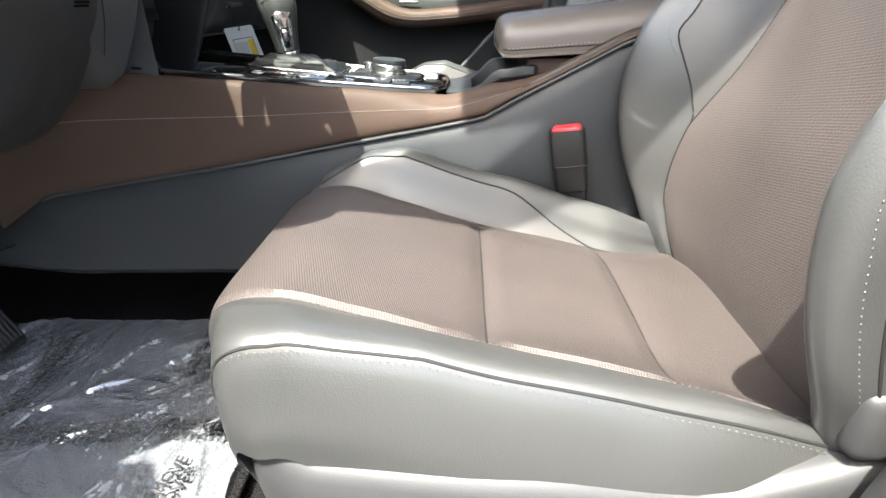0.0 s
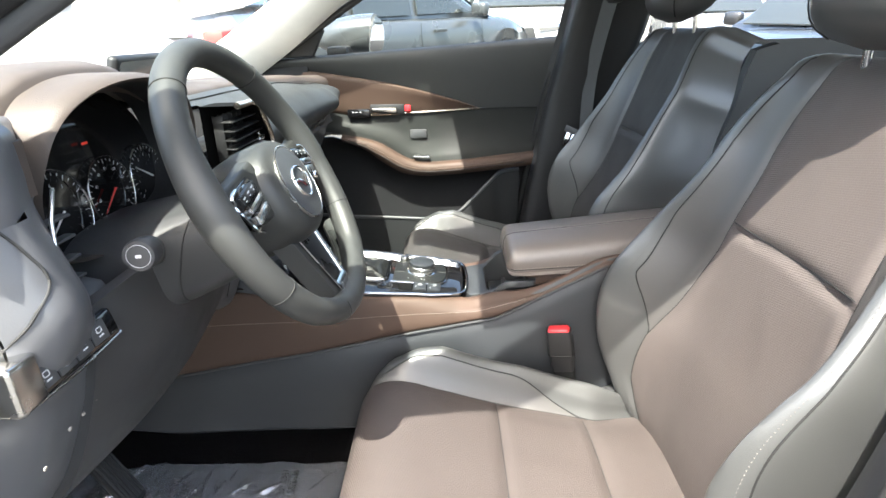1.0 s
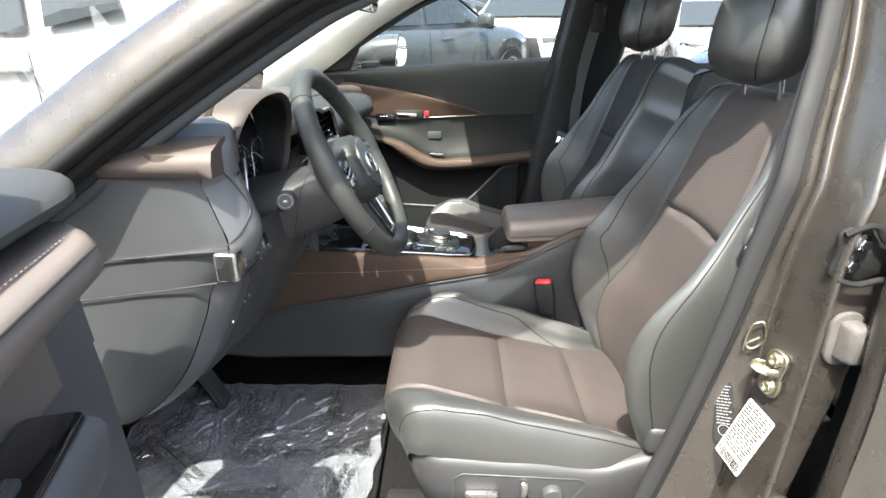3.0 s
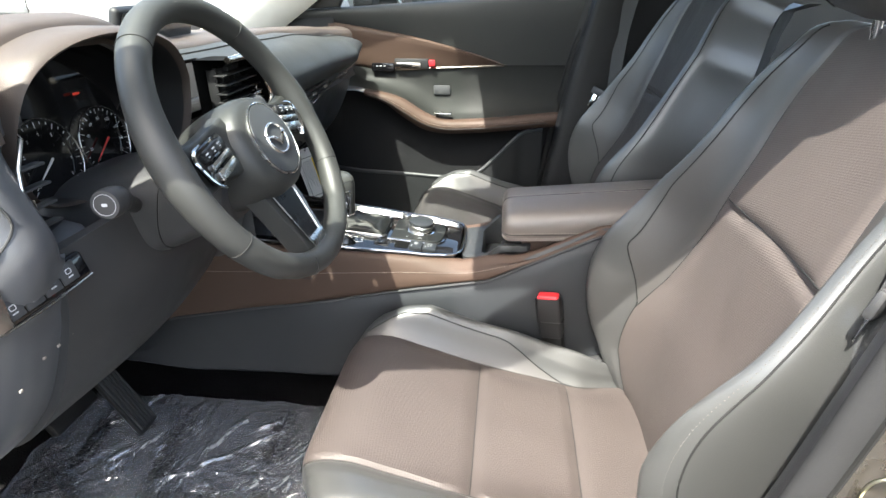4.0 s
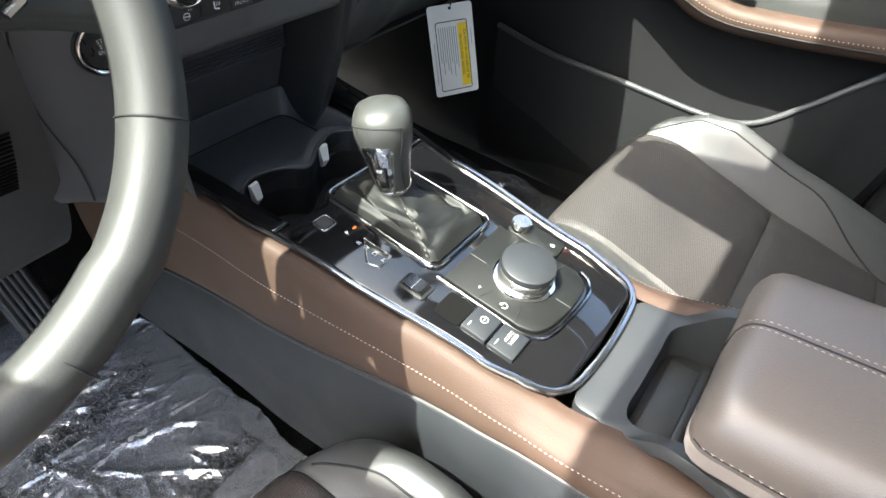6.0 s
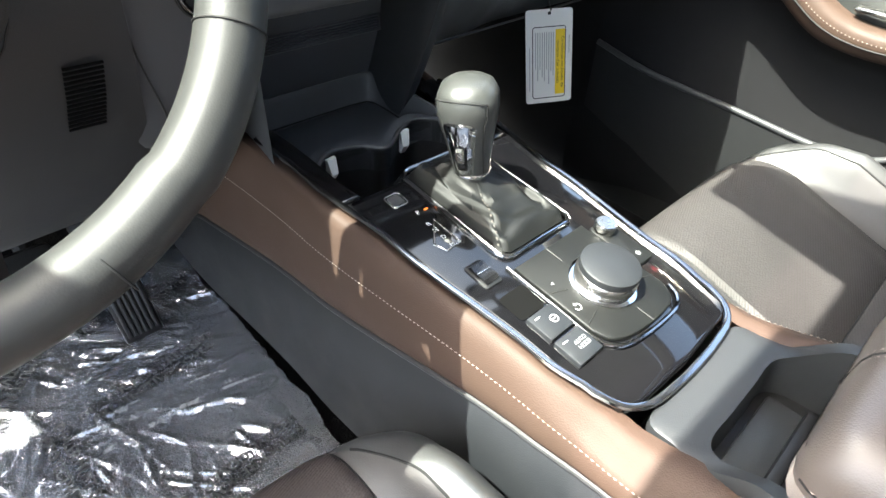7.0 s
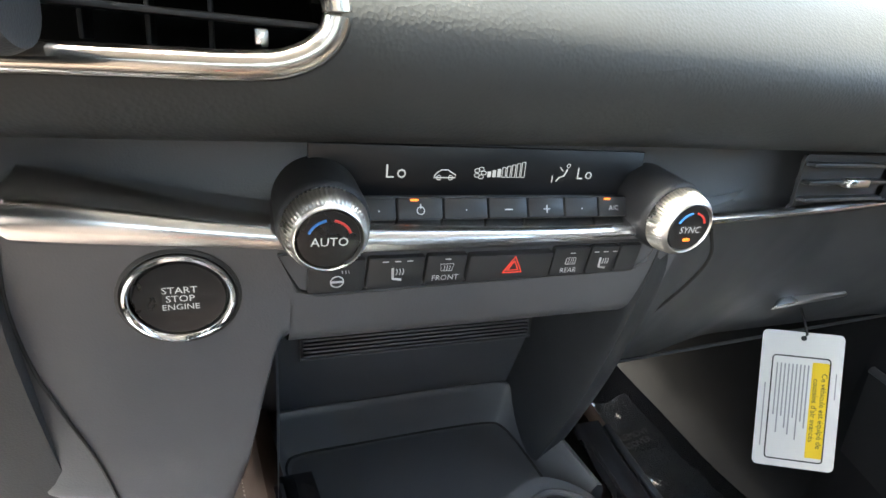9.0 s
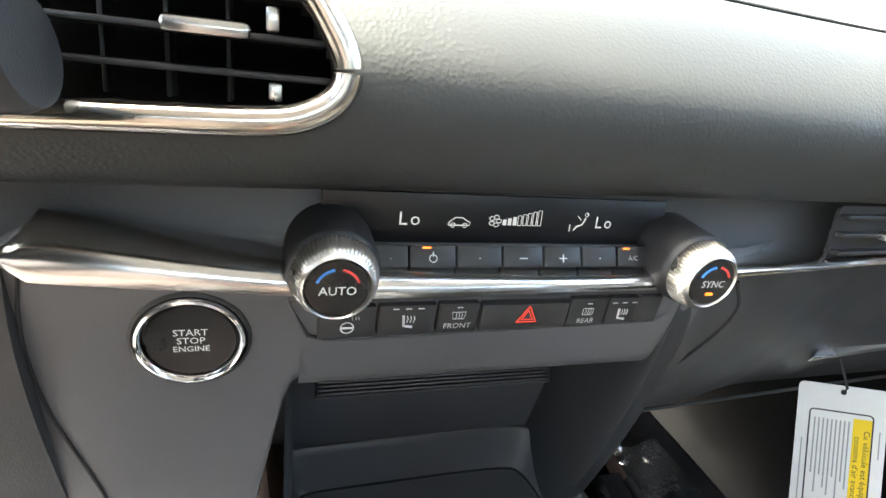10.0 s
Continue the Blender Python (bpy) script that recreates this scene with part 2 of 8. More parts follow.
def curve(pts):
    table = [tuple(float(c) for c in p) for p in cr(pts, 80)]
    return lambda x: lin(table, x)


def frm(o, ex, ey):
    """Matrix with origin o, x along ex, y near ey."""
    ex = V(ex).normalized()
    ez = ex.cross(V(ey)).normalized()
    ey = ez.cross(ex)
    m = Matrix((ex, ey, ez)).transposed().to_4x4()
    m.translation = V(o)
    return m


REAR = lambda x, y, z, tilt=0: Matrix.Translation((x, y, z)) @ Matrix.Rotation(radians(tilt), 4, "Y") @ frm((0, 0, 0), (0, 1, 0), (0, 0, 1))
# REAR: local x to the car's right, y up, z towards the cabin; tilt turns the face upwards when negative.


def gridm(bm, rows, closed_u=False, closed_v=False, flip=False):
    vs = [[bm.verts.new(V(p)) for p in r] for r in rows]
    nu, nv = len(vs), len(vs[0])
    for i in range(nu if closed_u else nu - 1):
        for j in range(nv if closed_v else nv - 1):
            q = [vs[i][j], vs[(i + 1) % nu][j], vs[(i + 1) % nu][(j + 1) % nv], vs[i][(j + 1) % nv]]
            if flip:
                q.reverse()
            try:
                bm.faces.new(q)
            except ValueError:
                pass
    return vs


def loft(bm, rings, caps=True):
    vs = gridm(bm, rings, closed_v=True)
    if caps:
        for r in (vs[0], vs[-1]):
            try:
                bm.faces.new(r)
            except ValueError:
                pass
    return bm


def sheet(bm, rows, thick, way):
    """A surface given thickness along the direction way."""
    w = V(way).normalized() * thick
    a = [[V(p) for p in r] for r in rows]
    b = [[p + w for p in r] for r in a]
    va, vb = gridm(bm, a), gridm(bm, b, flip=True)
    nu, nv = len(a), len(a[0])
    for j in range(nv - 1):
        for i in (0, nu - 1):
            bm.faces.new([va[i][j], va[i][j + 1], vb[i][j + 1], vb[i][j]])
    for i in range(nu - 1):
        for j in (0, nv - 1):
            bm.faces.new([va[i][j], va[i + 1][j], vb[i + 1][j], vb[i][j]])
    return bm


def tube(bm, path, r, seg=10, closed=False, flat=1.0, up=(0, 0, 1), caps=True):
    """A round (or flattened) rod along the path; r is a number or one per point."""
    p = [V(q) for q in path]
    n = len(p)
    rings = []
    for i in range(n):
        a = p[(i - 1) % n] if closed or i else p[i]
        b = p[(i + 1) % n] if closed or i < n - 1 else p[i]
        d = (b - a).normalized()
        s = d.cross(V(up))
        if s.length < 1e-4:
            s = d.cross(V((1, 0, 0.1)))
        s.normalize()
        t = s.cross(d)
        rr = r[i] if isinstance(r, (list, tuple)) else r
        rings.append([p[i] + s * rr * math.cos(6.28318 * k / seg) + t * rr * flat * math.sin(6.28318 * k / seg) for k in range(seg)])
    vs = gridm(bm, rings, closed_u=closed, closed_v=True)
    if caps and not closed:
        bm.faces.new(vs[0])
        bm.faces.new(vs[-1])
    return bm


def rbox(bm, size, at=(0, 0, 0), bev=0.003, m=None, seg=2):
    g = bmesh.ops.create_cube(bm, size=1.0)
    vs = g["verts"]
    bmesh.ops.scale(bm, vec=V(size), verts=vs)
    if bev:
        es = list({e for v in vs for e in v.link_edges})
        r = bmesh.ops.bevel(bm, geom=es, offset=min(bev, 0.49 * min(size)), segments=seg, profile=0.5, affect="EDGES")
        vs = list({v for f in r["faces"] for v in f.verts} | {v for v in vs if v.is_valid})
    mm = (m or Matrix.Identity(4)) @ Matrix.Translation(at)
    bmesh.ops.transform(bm, matrix=mm, verts=vs)
    return bm


def plate(bm, outline, thick, m=None, bev=0.0, z0=0.0):
    """A flat piece: outline in local x, y; from z0 up by thick; upper rim eased by bev."""
    m = m or Matrix.Identity(4)
    o = [V((p[0], p[1], 0)) for p in outline]
    area = sum(a.x * b.y - b.x * a.y for a, b in zip(o, o[1:] + o[:1]))
    if area < 0:
        o.reverse()
    n = len(o)
    layers = [(0, z0)]
    if bev:
        layers += [(0, z0 + thick - bev), (bev * 0.35, z0 + thick - bev * 0.35), (bev, z0 + thick)]
    else:
        layers.append((0, z0 + thick))
    rings = []
    for ins, z in layers:
        ring = []
        for i in range(n):
            a, b, c = o[i - 1], o[i], o[(i + 1) % n]
            d1, d2 = (b - a), (c - b)
            if d1.length < 1e-9 or d2.length < 1e-9:
                nn = V((0, 0, 0))
            else:
                d1.normalize(), d2.normalize()
                nn = V((-d1.y - d2.y, d1.x + d2.x, 0))
                nn = nn / max(0.35, nn.length_squared / 2) if nn.length > 1e-6 else V((0, 0, 0))
            ring.append(m @ (b + nn * ins + V((0, 0, z))))
        rings.append(ring)
    loft(bm, rings)
    return bm


def rrect(w, h, r, n=5, cx=0.0, cy=0.0):
    r = min(r, w / 2 - 1e-5, h / 2 - 1e-5)
    pts = []
    for sx, sy, a0 in ((1, 1, 0), (-1, 1, 90), (-1, -1, 180), (1, -1, 270)):
        for k in range(n + 1):
            a = radians(a0 + 90 * k / n)
            pts.append((cx + sx * (w / 2 - r) + r * math.cos(a), cy + sy * (h / 2 - r) + r * math.sin(a)))
    return pts


def ell(rx, ry, n=32, cx=0.0, cy=0.0):
    return [(cx + rx * math.cos(6.28318 * k / n), cy + ry * math.sin(6.28318 * k / n)) for k in range(n)]


def lathe(bm, prof, m=None, seg=32, caps=True):
    """prof: rows (radius, height) turned about local z."""
    m = m or Matrix.Identity(4)
    rings = [[m @ V((r * math.cos(6.28318 * k / seg), r * math.sin(6.28318 * k / seg), z)) for k in range(seg)] for r, z in prof]
    return loft(bm, rings, caps)


def frame_ring(bm, outline, inset, thick, m=None, z0=0.0):
    """A raised frame along a closed outline: rounded bead of that width and height."""
    m = m or Matrix.Identity(4)
    o = [V((p[0], p[1], 0)) for p in outline]
    n = len(o)
    rows = []
    for i in range(n):
        d = (o[(i + 1) % n] - o[i - 1]).normalized()
        nn = V((-d.y, d.x, 0))
        row = []
        for k in range(7):
            a = math.pi * k / 6
            row.append(m @ (o[i] + nn * (-inset / 2 * math.cos(a)) + V((0, 0, z0 + thick * math.sin(a)))))
        rows.append(row)
    gridm(bm, rows, closed_u=True, closed_v=True)
    return bm


HOME = {}


def thing(name, at, label, category, group="", kind=""):
    ob = new(name)
    ob.empty_display_size = 0.05
    ob.location = at
    HOME[ob.name] = V(at)
    return tagged(ob, label, category, group, kind)


def part(name, bm, material, parent=None, label="", sharp=0.7, clean=True, category="", group="", kind=""):
    """Links a bmesh as one mesh object, under its thing or under a part."""
    if clean:
        bmesh.ops.recalc_face_normals(bm, faces=bm.faces)
    for f in bm.faces:
        f.smooth = True
    for e in bm.edges:
        if len(e.link_faces) == 2 and e.calc_face_angle(0) > sharp:
            e.smooth = False
    me = bpy.data.meshes.new(name)
    bm.to_mesh(me)
    bm.free()
    me.materials.append(material)
    ob = new(name, me)
    if parent is not None:
        ob.parent = parent
        if parent.name in HOME:
            ob.matrix_parent_inverse = Matrix.Translation(-HOME[parent.name])
    return tagged(ob, label, category, group, kind)


def B():
    return bmesh.new()


def text_bm(bm, words, height, m, align="CENTER", depth=0.0, spread=1.0):
    """Words in Blender's own font, laid at m (x along the words, y up)."""
    cu = bpy.data.curves.new("words", "FONT")
    cu.body, cu.size, cu.align_x, cu.align_y = words, height, align, "CENTER"
    cu.space_character = spread
    cu.extrude = depth
    cu.resolution_u = 2
    ob = bpy.data.objects.new("words", cu)
    me = bpy.data.meshes.new_from_object(ob)
    me.transform(m)
    bm.from_mesh(me)
    bpy.data.meshes.remove(me)
    bpy.data.objects.remove(ob)
    bpy.data.curves.remove(cu)
    return bm


def strip(bm, pts, w, h, nrm):
    """A thin raised line of width w along pts on a surface with normal(s) nrm."""
    rows = []
    p = [V(q) for q in pts]
    for i in range(len(p)):
        d = (p[min(i + 1, len(p) - 1)] - p[max(i - 1, 0)]).normalized()
        nn = V(nrm[i]) if isinstance(nrm, list) else V(nrm)
        s = d.cross(nn).normalized()
        rows.append([p[i] - s * w / 2, p[i] + nn * h, p[i] + s * w / 2])
    gridm(bm, rows)
    return bm


def stitches(bm, pts, length=0.004, gap=0.0022, w=0.0009, nrm=(0, 0, 1)):
    """Single stitches along a line, each a small flattened bead."""
    p = [V(q) for q in pts]
    acc = [0.0]
    for a, b in zip(p, p[1:]):
        acc.append(acc[-1] + (b - a).length)

    def at(s):
        for i in range(len(p) - 1):
            if s <= acc[i + 1] or i == len(p) - 2:
                f = (s - acc[i]) / max(1e-9, acc[i + 1] - acc[i])
                return p[i].lerp(p[i + 1], min(1, max(0, f)))
    s = 0.0
    nn = V(nrm).normalized()
    while s + length < acc[-1]:
        a, c = at(s), at(s + length)
        mid = (a + c) / 2 + nn * w
        d = (c - a).normalized()
        sd = d.cross(nn).normalized() * w
        q = [bm.verts.new(k) for k in (a, mid + sd, c, mid - sd, mid + nn * w * 0.8)]
        for i in range(4):
            bm.faces.new((q[i], q[(i + 1) % 4], q[4]))
        s += length + gap
    return bm

# ---- setting: ground and the car's shell ----
GZ = -0.06


def ground_z(y):
    """The lot rises gently towards the far row, then levels out."""
    return GZ + 0.052 * min(max(y, -2.0), 14.0)


b = B()
YS = [-360, -120, -40, -12, -6, -2, 0, 2, 4, 6, 9, 12, 14, 18, 30, 60, 120, 360]
gridm(b, [[(x * 60.0, y, ground_z(y)) for y in YS] for x in range(-6, 7)])
tagged(part("ground", b, ASPHALT, None, "grey asphalt of the car park"), category="ground", kind="structure")
b = B()
gridm(b, [[(x, y, 0.285 + 0.02 * noise.noise(V((x * 3, y * 3, 0))) + 0.22 * max(0.0, (-0.42 - x)) ** 1.3) for y in [-0.72 + 1.46 * j / 30 for j in range(31)]] for x in [-0.85 + 2.3 * i / 40 for i in range(41)]])
tagged(part("floor", b, CARPET, None, "black carpet of the footwells"), category="floor", kind="structure")
# firewall and footwell ends
b = B()
rbox(b, (0.04, 1.46, 0.54), (-0.86, 0.01, 0.55), 0.01)
# Sheet hidden under the dash, added to stop light leaking into the footwells.
rows = [[(x, y, z) for y in (-0.66, -0.3, 0.0, 0.4, 0.755)] for x, z in ((-0.87, 0.81), (-0.62, 0.82), (-0.42, 0.90), (-0.28, 0.94), (-0.19, 0.95))]
sheet(b, rows, 0.012, (0, 0, 1))
tagged(part("wall_front", b, BLACK, None, "black bulkhead behind the pedals"), category="wall", kind="structure")
# roof lining and outer roof
b = B()
rows = []
for i in range(21):
    x = 0.24 + 2.1 * i / 20
    rows.append([(x, -0.535 + 1.09 * j / 12, 1.495 + 0.05 * math.sin(math.pi * (i / 20) * 0.8 + 0.3) - 0.05 * abs(2 * j / 12 - 1) ** 4) for j in range(13)])
sheet(b, rows, 0.035, (0, 0, 1))
tagged(part("ceiling", b, CREAM, None, "light grey headliner"), category="ceiling", kind="structure")

shell = thing("car_body", (0.6, -0.78, 0.1), "dark bronze-grey metallic car body with open front door aperture", "car", kind="structure")
# screen pillar on the driver's side; the cabin leans inwards above the waist
def ln(z):
    return 0.40 * max(0.0, z - 1.05)


AP = [(-0.60, 0.80), (-0.42, 0.93), (-0.30, 1.005), (-0.214, 1.06), (-0.089, 1.151), (0.069, 1.253), (0.148, 1.294), (0.34, 1.372), (0.55, 1.465), (0.80, 1.500), (1.2, 1.490)]
b = B()
rows = []
for x, z in cr(AP, 50):
    ys = -0.71 + ln(z)
    oc = lerp([(-0.2, 0.62), (0.1, 0.8), (0.5, 0.35)], x)
    rows.append(cr([(x + 0.012, ys + 0.012, z - 0.004), (x + 0.002, ys - 0.012, z + 0.004), (x - 0.004, ys - 0.030 * oc, z + 0.004), (x - 0.006, ys - 0.050 * oc, z + 0.010), (x - 0.006, ys - 0.068 * oc, z + 0.014), (x - 0.016, ys - 0.080 * oc, z + 0.022), (x - 0.040, ys - 0.078 * oc, z + 0.042), (x - 0.070, ys - 0.045 * oc, z + 0.060), (x - 0.060, ys + 0.00, z + 0.045), (x - 0.01, ys + 0.025, z + 0.012)], 40, True))
loft(b, rows)
part("screen_pillar", b, PAINT, shell, "dark metallic screen pillar", sharp=1.2)
b = B()
rows = []
for x, z in cr(AP, 50):
    ys = -0.71 + ln(z)
    rows.append(cr([(x + 0.016, ys + 0.004, z - 0.012), (x + 0.030, ys + 0.016, z - 0.018), (x + 0.020, ys + 0.045, z + 0.0), (x - 0.02, ys + 0.06, z + 0.03), (x - 0.02, ys + 0.02, z + 0.02)], 20, True))
loft(b, rows)
part("pillar_trim", b, PLAST, shell, "dark inner pillar trim", sharp=1.2)
for off, dx, dz, r in ((0.028, 0.000, 0.000, 0.0105), (0.050, -0.006, 0.002, 0.0125), (0.076, -0.012, 0.012, 0.0125)):
    b = B()
    tube(b, [(x + dx, -0.71 + ln(z) - off * lerp([(-0.2, 0.62), (0.1, 0.8), (0.5, 0.35)], x), z + dz) for x, z in cr(AP, 50)], r, 10)
    part("outer_seal", b, RUBBER, shell, "black rubber weatherstrip")
# aperture seal, one rubber loop
LOOP = [(-0.42, 0.62), (-0.42, 0.80), (-0.34, 0.955), (-0.214, 1.06), (-0.089, 1.151), (0.069, 1.253), (0.148, 1.294), (0.34, 1.362), (0.55, 1.447), (0.70, 1.474), (0.80, 1.438), (0.816, 1.33), (0.796, 1.224), (0.761, 1.105), (0.733, 0.994), (0.688, 0.767), (0.616, 0.489), (0.57, 0.36), (0.40, 0.315), (0.0, 0.315), (-0.36, 0.34), (-0.42, 0.45)]
b = B()
tube(b, [(p[0], -0.71 + ln(p[1]), p[1]) for p in cr(LOOP, 200, True)], 0.0180, 16, closed=True, flat=0.62, up=(0, 1, 0))
seal = part("aperture_seal", b, SEAL, shell, "grey rubber door seal")
b = B()
tube(b, [(p[0] + (0.006 if p[0] > 0.5 and p[1] > 0.4 else 0.0), -0.7200 + ln(p[1]), p[1] - (0.006 if p[1] > 1.0 and p[0] < 0.7 else 0.0)) for p in cr(LOOP, 200, True)], 0.0022, 6, closed=True, up=(0, 1, 0))
part("seal_groove", b, RUBBER, seal)
# sill
b = B()
rings = []
for i in range(24):
    x = -0.5 + 2.4 * i / 23
    rings.append([(x, -0.70, 0.315), (x, -0.735, 0.31), (x, -0.79, 0.285), (x, -0.84, 0.20), (x, -0.84, 0.12), (x, -0.70, 0.12)])
loft(b, rings)
part("sill", b, PAINT, shell)
# post between the doors: a facet beside the seal, a forward-facing panel, then the recess for the rear hinges
XS = curve([(0.30, 0.60), (0.489, 0.640), (0.60, 0.672), (0.733, 0.706), (0.853, 0.731), (0.97, 0.755), (1.105, 0.785), (1.224, 0.815), (1.42, 0.840)])
XR = curve([(0.30, 0.700), (0.489, 0.720), (0.60, 0.735), (0.74, 0.745), (0.86, 0.751), (0.97, 0.763), (1.105, 0.792), (1.224, 0.822), (1.42, 0.848)])
XQ = curve([(0.30, 0.724), (0.489, 0.742), (0.60, 0.755), (0.786, 0.765), (0.894, 0.769), (1.0, 0.776), (1.105, 0.803), (1.224, 0.832), (1.42, 0.858)])
XB = curve([(0.30, 0.780), (0.489, 0.792), (0.60, 0.802), (0.785, 0.832), (0.894, 0.850), (1.0, 0.850), (1.224, 0.855), (1.42, 0.880)])
b, tr = B(), B()
rows, trim_rows = [], []
for i in range(61):
    z = 0.30 + 1.12 * i / 60
    q = ln(z)
    a, r, t, e = XS(z), XR(z), XQ(z), max(XB(z), XQ(z) + 0.024)
    pts = [(a - 0.014, -0.690), (a - 0.004, -0.704), (0.5 * a + 0.5 * r, -0.713), (r - 0.0035, -0.7205), (r, -0.7275), (r + 0.0035, -0.7265), (r + 0.006, -0.745), (0.5 * (r + t) + 0.004, -0.766), (t + 0.001, -0.786),
           (t + 0.003, -0.797), (t + 0.008, -0.8005), (t + 0.013, -0.797), (t + 0.018, -0.787), (e - 0.012, -0.785), (e + 0.008, -0.775), (e + 0.03, -0.74)]
    rows.append(cr([(p[0], p[1] + q, z) for p in pts], 76))
    trim_rows.append(cr([(a + 0.13, -0.60 + q, z), (a + 0.05, -0.615 + q, z), (a - 0.002, -0.65 + q, z), (a - 0.016, -0.690 + q, z), (a - 0.006, -0.700 + q, z)], 14))
gridm(b, rows)
gridm(tr, trim_rows)
part("door_post", b, PAINT, shell, "dark metallic door post, dusty", sharp=1.0)
part("post_trim", tr, PLAST_L, shell, "charcoal post trim")
# striker
SK = frm((0.7545, -0.757, 0.786), (0.24, -0.97, 0), (0.10, 0, 1))
b = B()
plate(b, [tuple(p) for p in cr([(0.0, 0.036), (0.015, 0.032), (0.019, 0.018), (0.0165, 0.0), (0.019, -0.018), (0.014, -0.033), (0.0, -0.036), (-0.014, -0.030), (-0.017, -0.016), (-0.013, 0.0), (-0.016, 0.017), (-0.012, 0.031)], 40, True)], 0.005, SK, 0.0015)
st = part("striker_plate", b, ZINC, shell, "yellow zinc striker plate")
b = B()
rows = []
for w, g in ((-0.006, 0.003), (-0.004, 0.012), (0.0, 0.016), (0.004, 0.012), (0.006, 0.003)):
    rows.append([SK @ V((0.012, w * 0.9 + 0.004, 0.004)), SK @ V((0.004, w + 0.004, 0.010 + g)), SK @ V((-0.012, w + 0.006, 0.016 + g)), SK @ V((-0.020, w * 0.6 + 0.008, 0.014 + 0.5 * g)), SK @ V((-0.012, w + 0.006, 0.004))])
gridm(b, [cr(r, 18) for r in rows])
part("striker_loop", b, ZINC, st)
for s2 in (-1, 1):
    b = B()
    lathe(b, [(0.0105, 0.004), (0.0105, 0.0085), (0.0080, 0.0105), (0.0055, 0.0090), (0.0050, 0.0065)], SK @ Matrix.Translation((0.002, s2 * 0.0215, 0)), 20)
    part("screw", b, ZINC, st)
b = B()
tube(b, cr([(0.726, -0.7195, 0.800), (0.729, -0.7225, 0.840), (0.744, -0.728, 0.850), (0.748, -0.7295, 0.822), (0.736, -0.7245, 0.806), (0.728, -0.7215, 0.812), (0.742, -0.7275, 0.826)], 40), 0.0016, 6)
part("drain_bead", b, ZINC, shell, "thin bead of clear sealer on the facet")
# rear door hinges on the post: pressed leaf with a folded arm
for zz, xx in ((0.982, 0.792), (0.560, 0.772)):
    hm = frm((xx, -0.7875, zz), (1, 0.06, 0), (0.10, 0, 1))
    b = B()
    plate(b, [tuple(p) for p in cr([(-0.024, 0.026), (-0.006, 0.036), (0.012, 0.036), (0.022, 0.022), (0.040, 0.014), (0.062, 0.010), (0.062, -0.030), (0.036, -0.030), (0.014, -0.038), (-0.014, -0.036), (-0.026, -0.026), (-0.022, 0.0)], 44, True)], 0.006, hm, 0.0025)
    h = part("hinge_leaf", b, RUBBER, shell, "black painted hinge leaf")
    b = B()
    for path in (((-0.020, 0.026, 0.008), (0.0, 0.037, 0.012), (0.014, 0.036, 0.014), (0.026, 0.020, 0.016), (0.060, 0.012, 0.020)), ((-0.016, -0.034, 0.008), (0.006, -0.038, 0.014), (0.030, -0.030, 0.020), (0.062, -0.030, 0.022))):
        tube(b, [hm @ V(p) for p in cr(path, 20)], 0.0042, 8)
    part("folded_edge", b, RUBBER, h, "rounded folded edge")
    for p in ((0.004, 0.015), (-0.004, -0.013)):
        b = B()
        lathe(b, [(0.0115, 0.006), (0.0115, 0.0085), (0.0080, 0.0095)], hm @ Matrix.Translation((*p, 0)), 20)
        lathe(b, [(0.0082, 0.008), (0.0082, 0.0150), (0.0070, 0.0165)], hm @ Matrix.Translation((*p, 0)), 6)
        part("bolt", b, ZINC if zz < 0 else DCHROME, h, "dark steel hexagon bolt", sharp=0.4)
b = B()
CM = frm((0.812, -0.786, 0.860), (1, 0.06, 0), (0.12, 0, 1))
plate(b, rrect(0.046, 0.078, 0.020, 6), 0.006, CM, 0.002)
ck = part("check_flange", b, DUSTY, shell, "dusty grey rubber flange of the door check")
b = B()
loft(b, [[CM @ V((p[0] + o, p[1], z)) for p in rrect(0.030 * k, 0.058 * k, 0.008, 4)] for z, k, o in ((0.004, 1.0, 0.002), (0.018, 0.98, 0.004), (0.026, 0.90, 0.006), (0.028, 0.80, 0.006))])
part("check_boot", b, DUSTY, ck)
b = B()
lathe(b, [(0.0135, 0.0), (0.0135, 0.006), (0.0115, 0.007), (0.0135, 0.009), (0.0130, 0.016), (0.010, 0.018)], frm((0.832, -0.806, 0.842), (0, -0.3, 1), (1, 0, 0)), 22)
part("check_bellows", b, DUSTY, ck)

# rear door, shut
rd = thing("rear_door", (1.4, -0.86, 0.3), "shut dark metallic rear door", "car door")
b = B()
rows = []
for i in range(30):
    z = 0.14 + 1.02 * i / 29
    xe = lerp([(0.14, 0.775), (0.45, 0.79), (0.64, 0.800), (0.88, 0.814), (1.0, 0.822), (1.16, 0.832)], z)
    yo = -0.866 + 0.12 * max(0, z - 0.75) ** 1.4 - 0.012 * math.sin(3 * z)
    rows.append([(xe + 0.03, yo + 0.06, z), (xe + 0.004, yo + 0.045, z), (xe, yo + 0.02, z), (xe + 0.006, yo + 0.004, z), (xe + 0.03, yo, z), (xe + 0.35, yo - 0.012, z), (2.0, yo, z)])
gridm(b, [cr(r, 26) for r in rows])
part("skin", b, PAINT, rd, sharp=1.2)
b = B()
rows = []
for i in range(12):
    z = 1.165 + 0.26 * i / 11
    xe = 0.838 + 0.03 * (i / 11)
    rows.append([(xe + 0.02, -0.80 + ln(z), z), (xe, -0.84 + ln(z), z), (xe + 0.06, -0.85 + ln(z), z), (xe + 0.07, -0.80 + ln(z), z)])
loft(b, rows)
part("window_post", b, GLOSS, rd)
b = B()
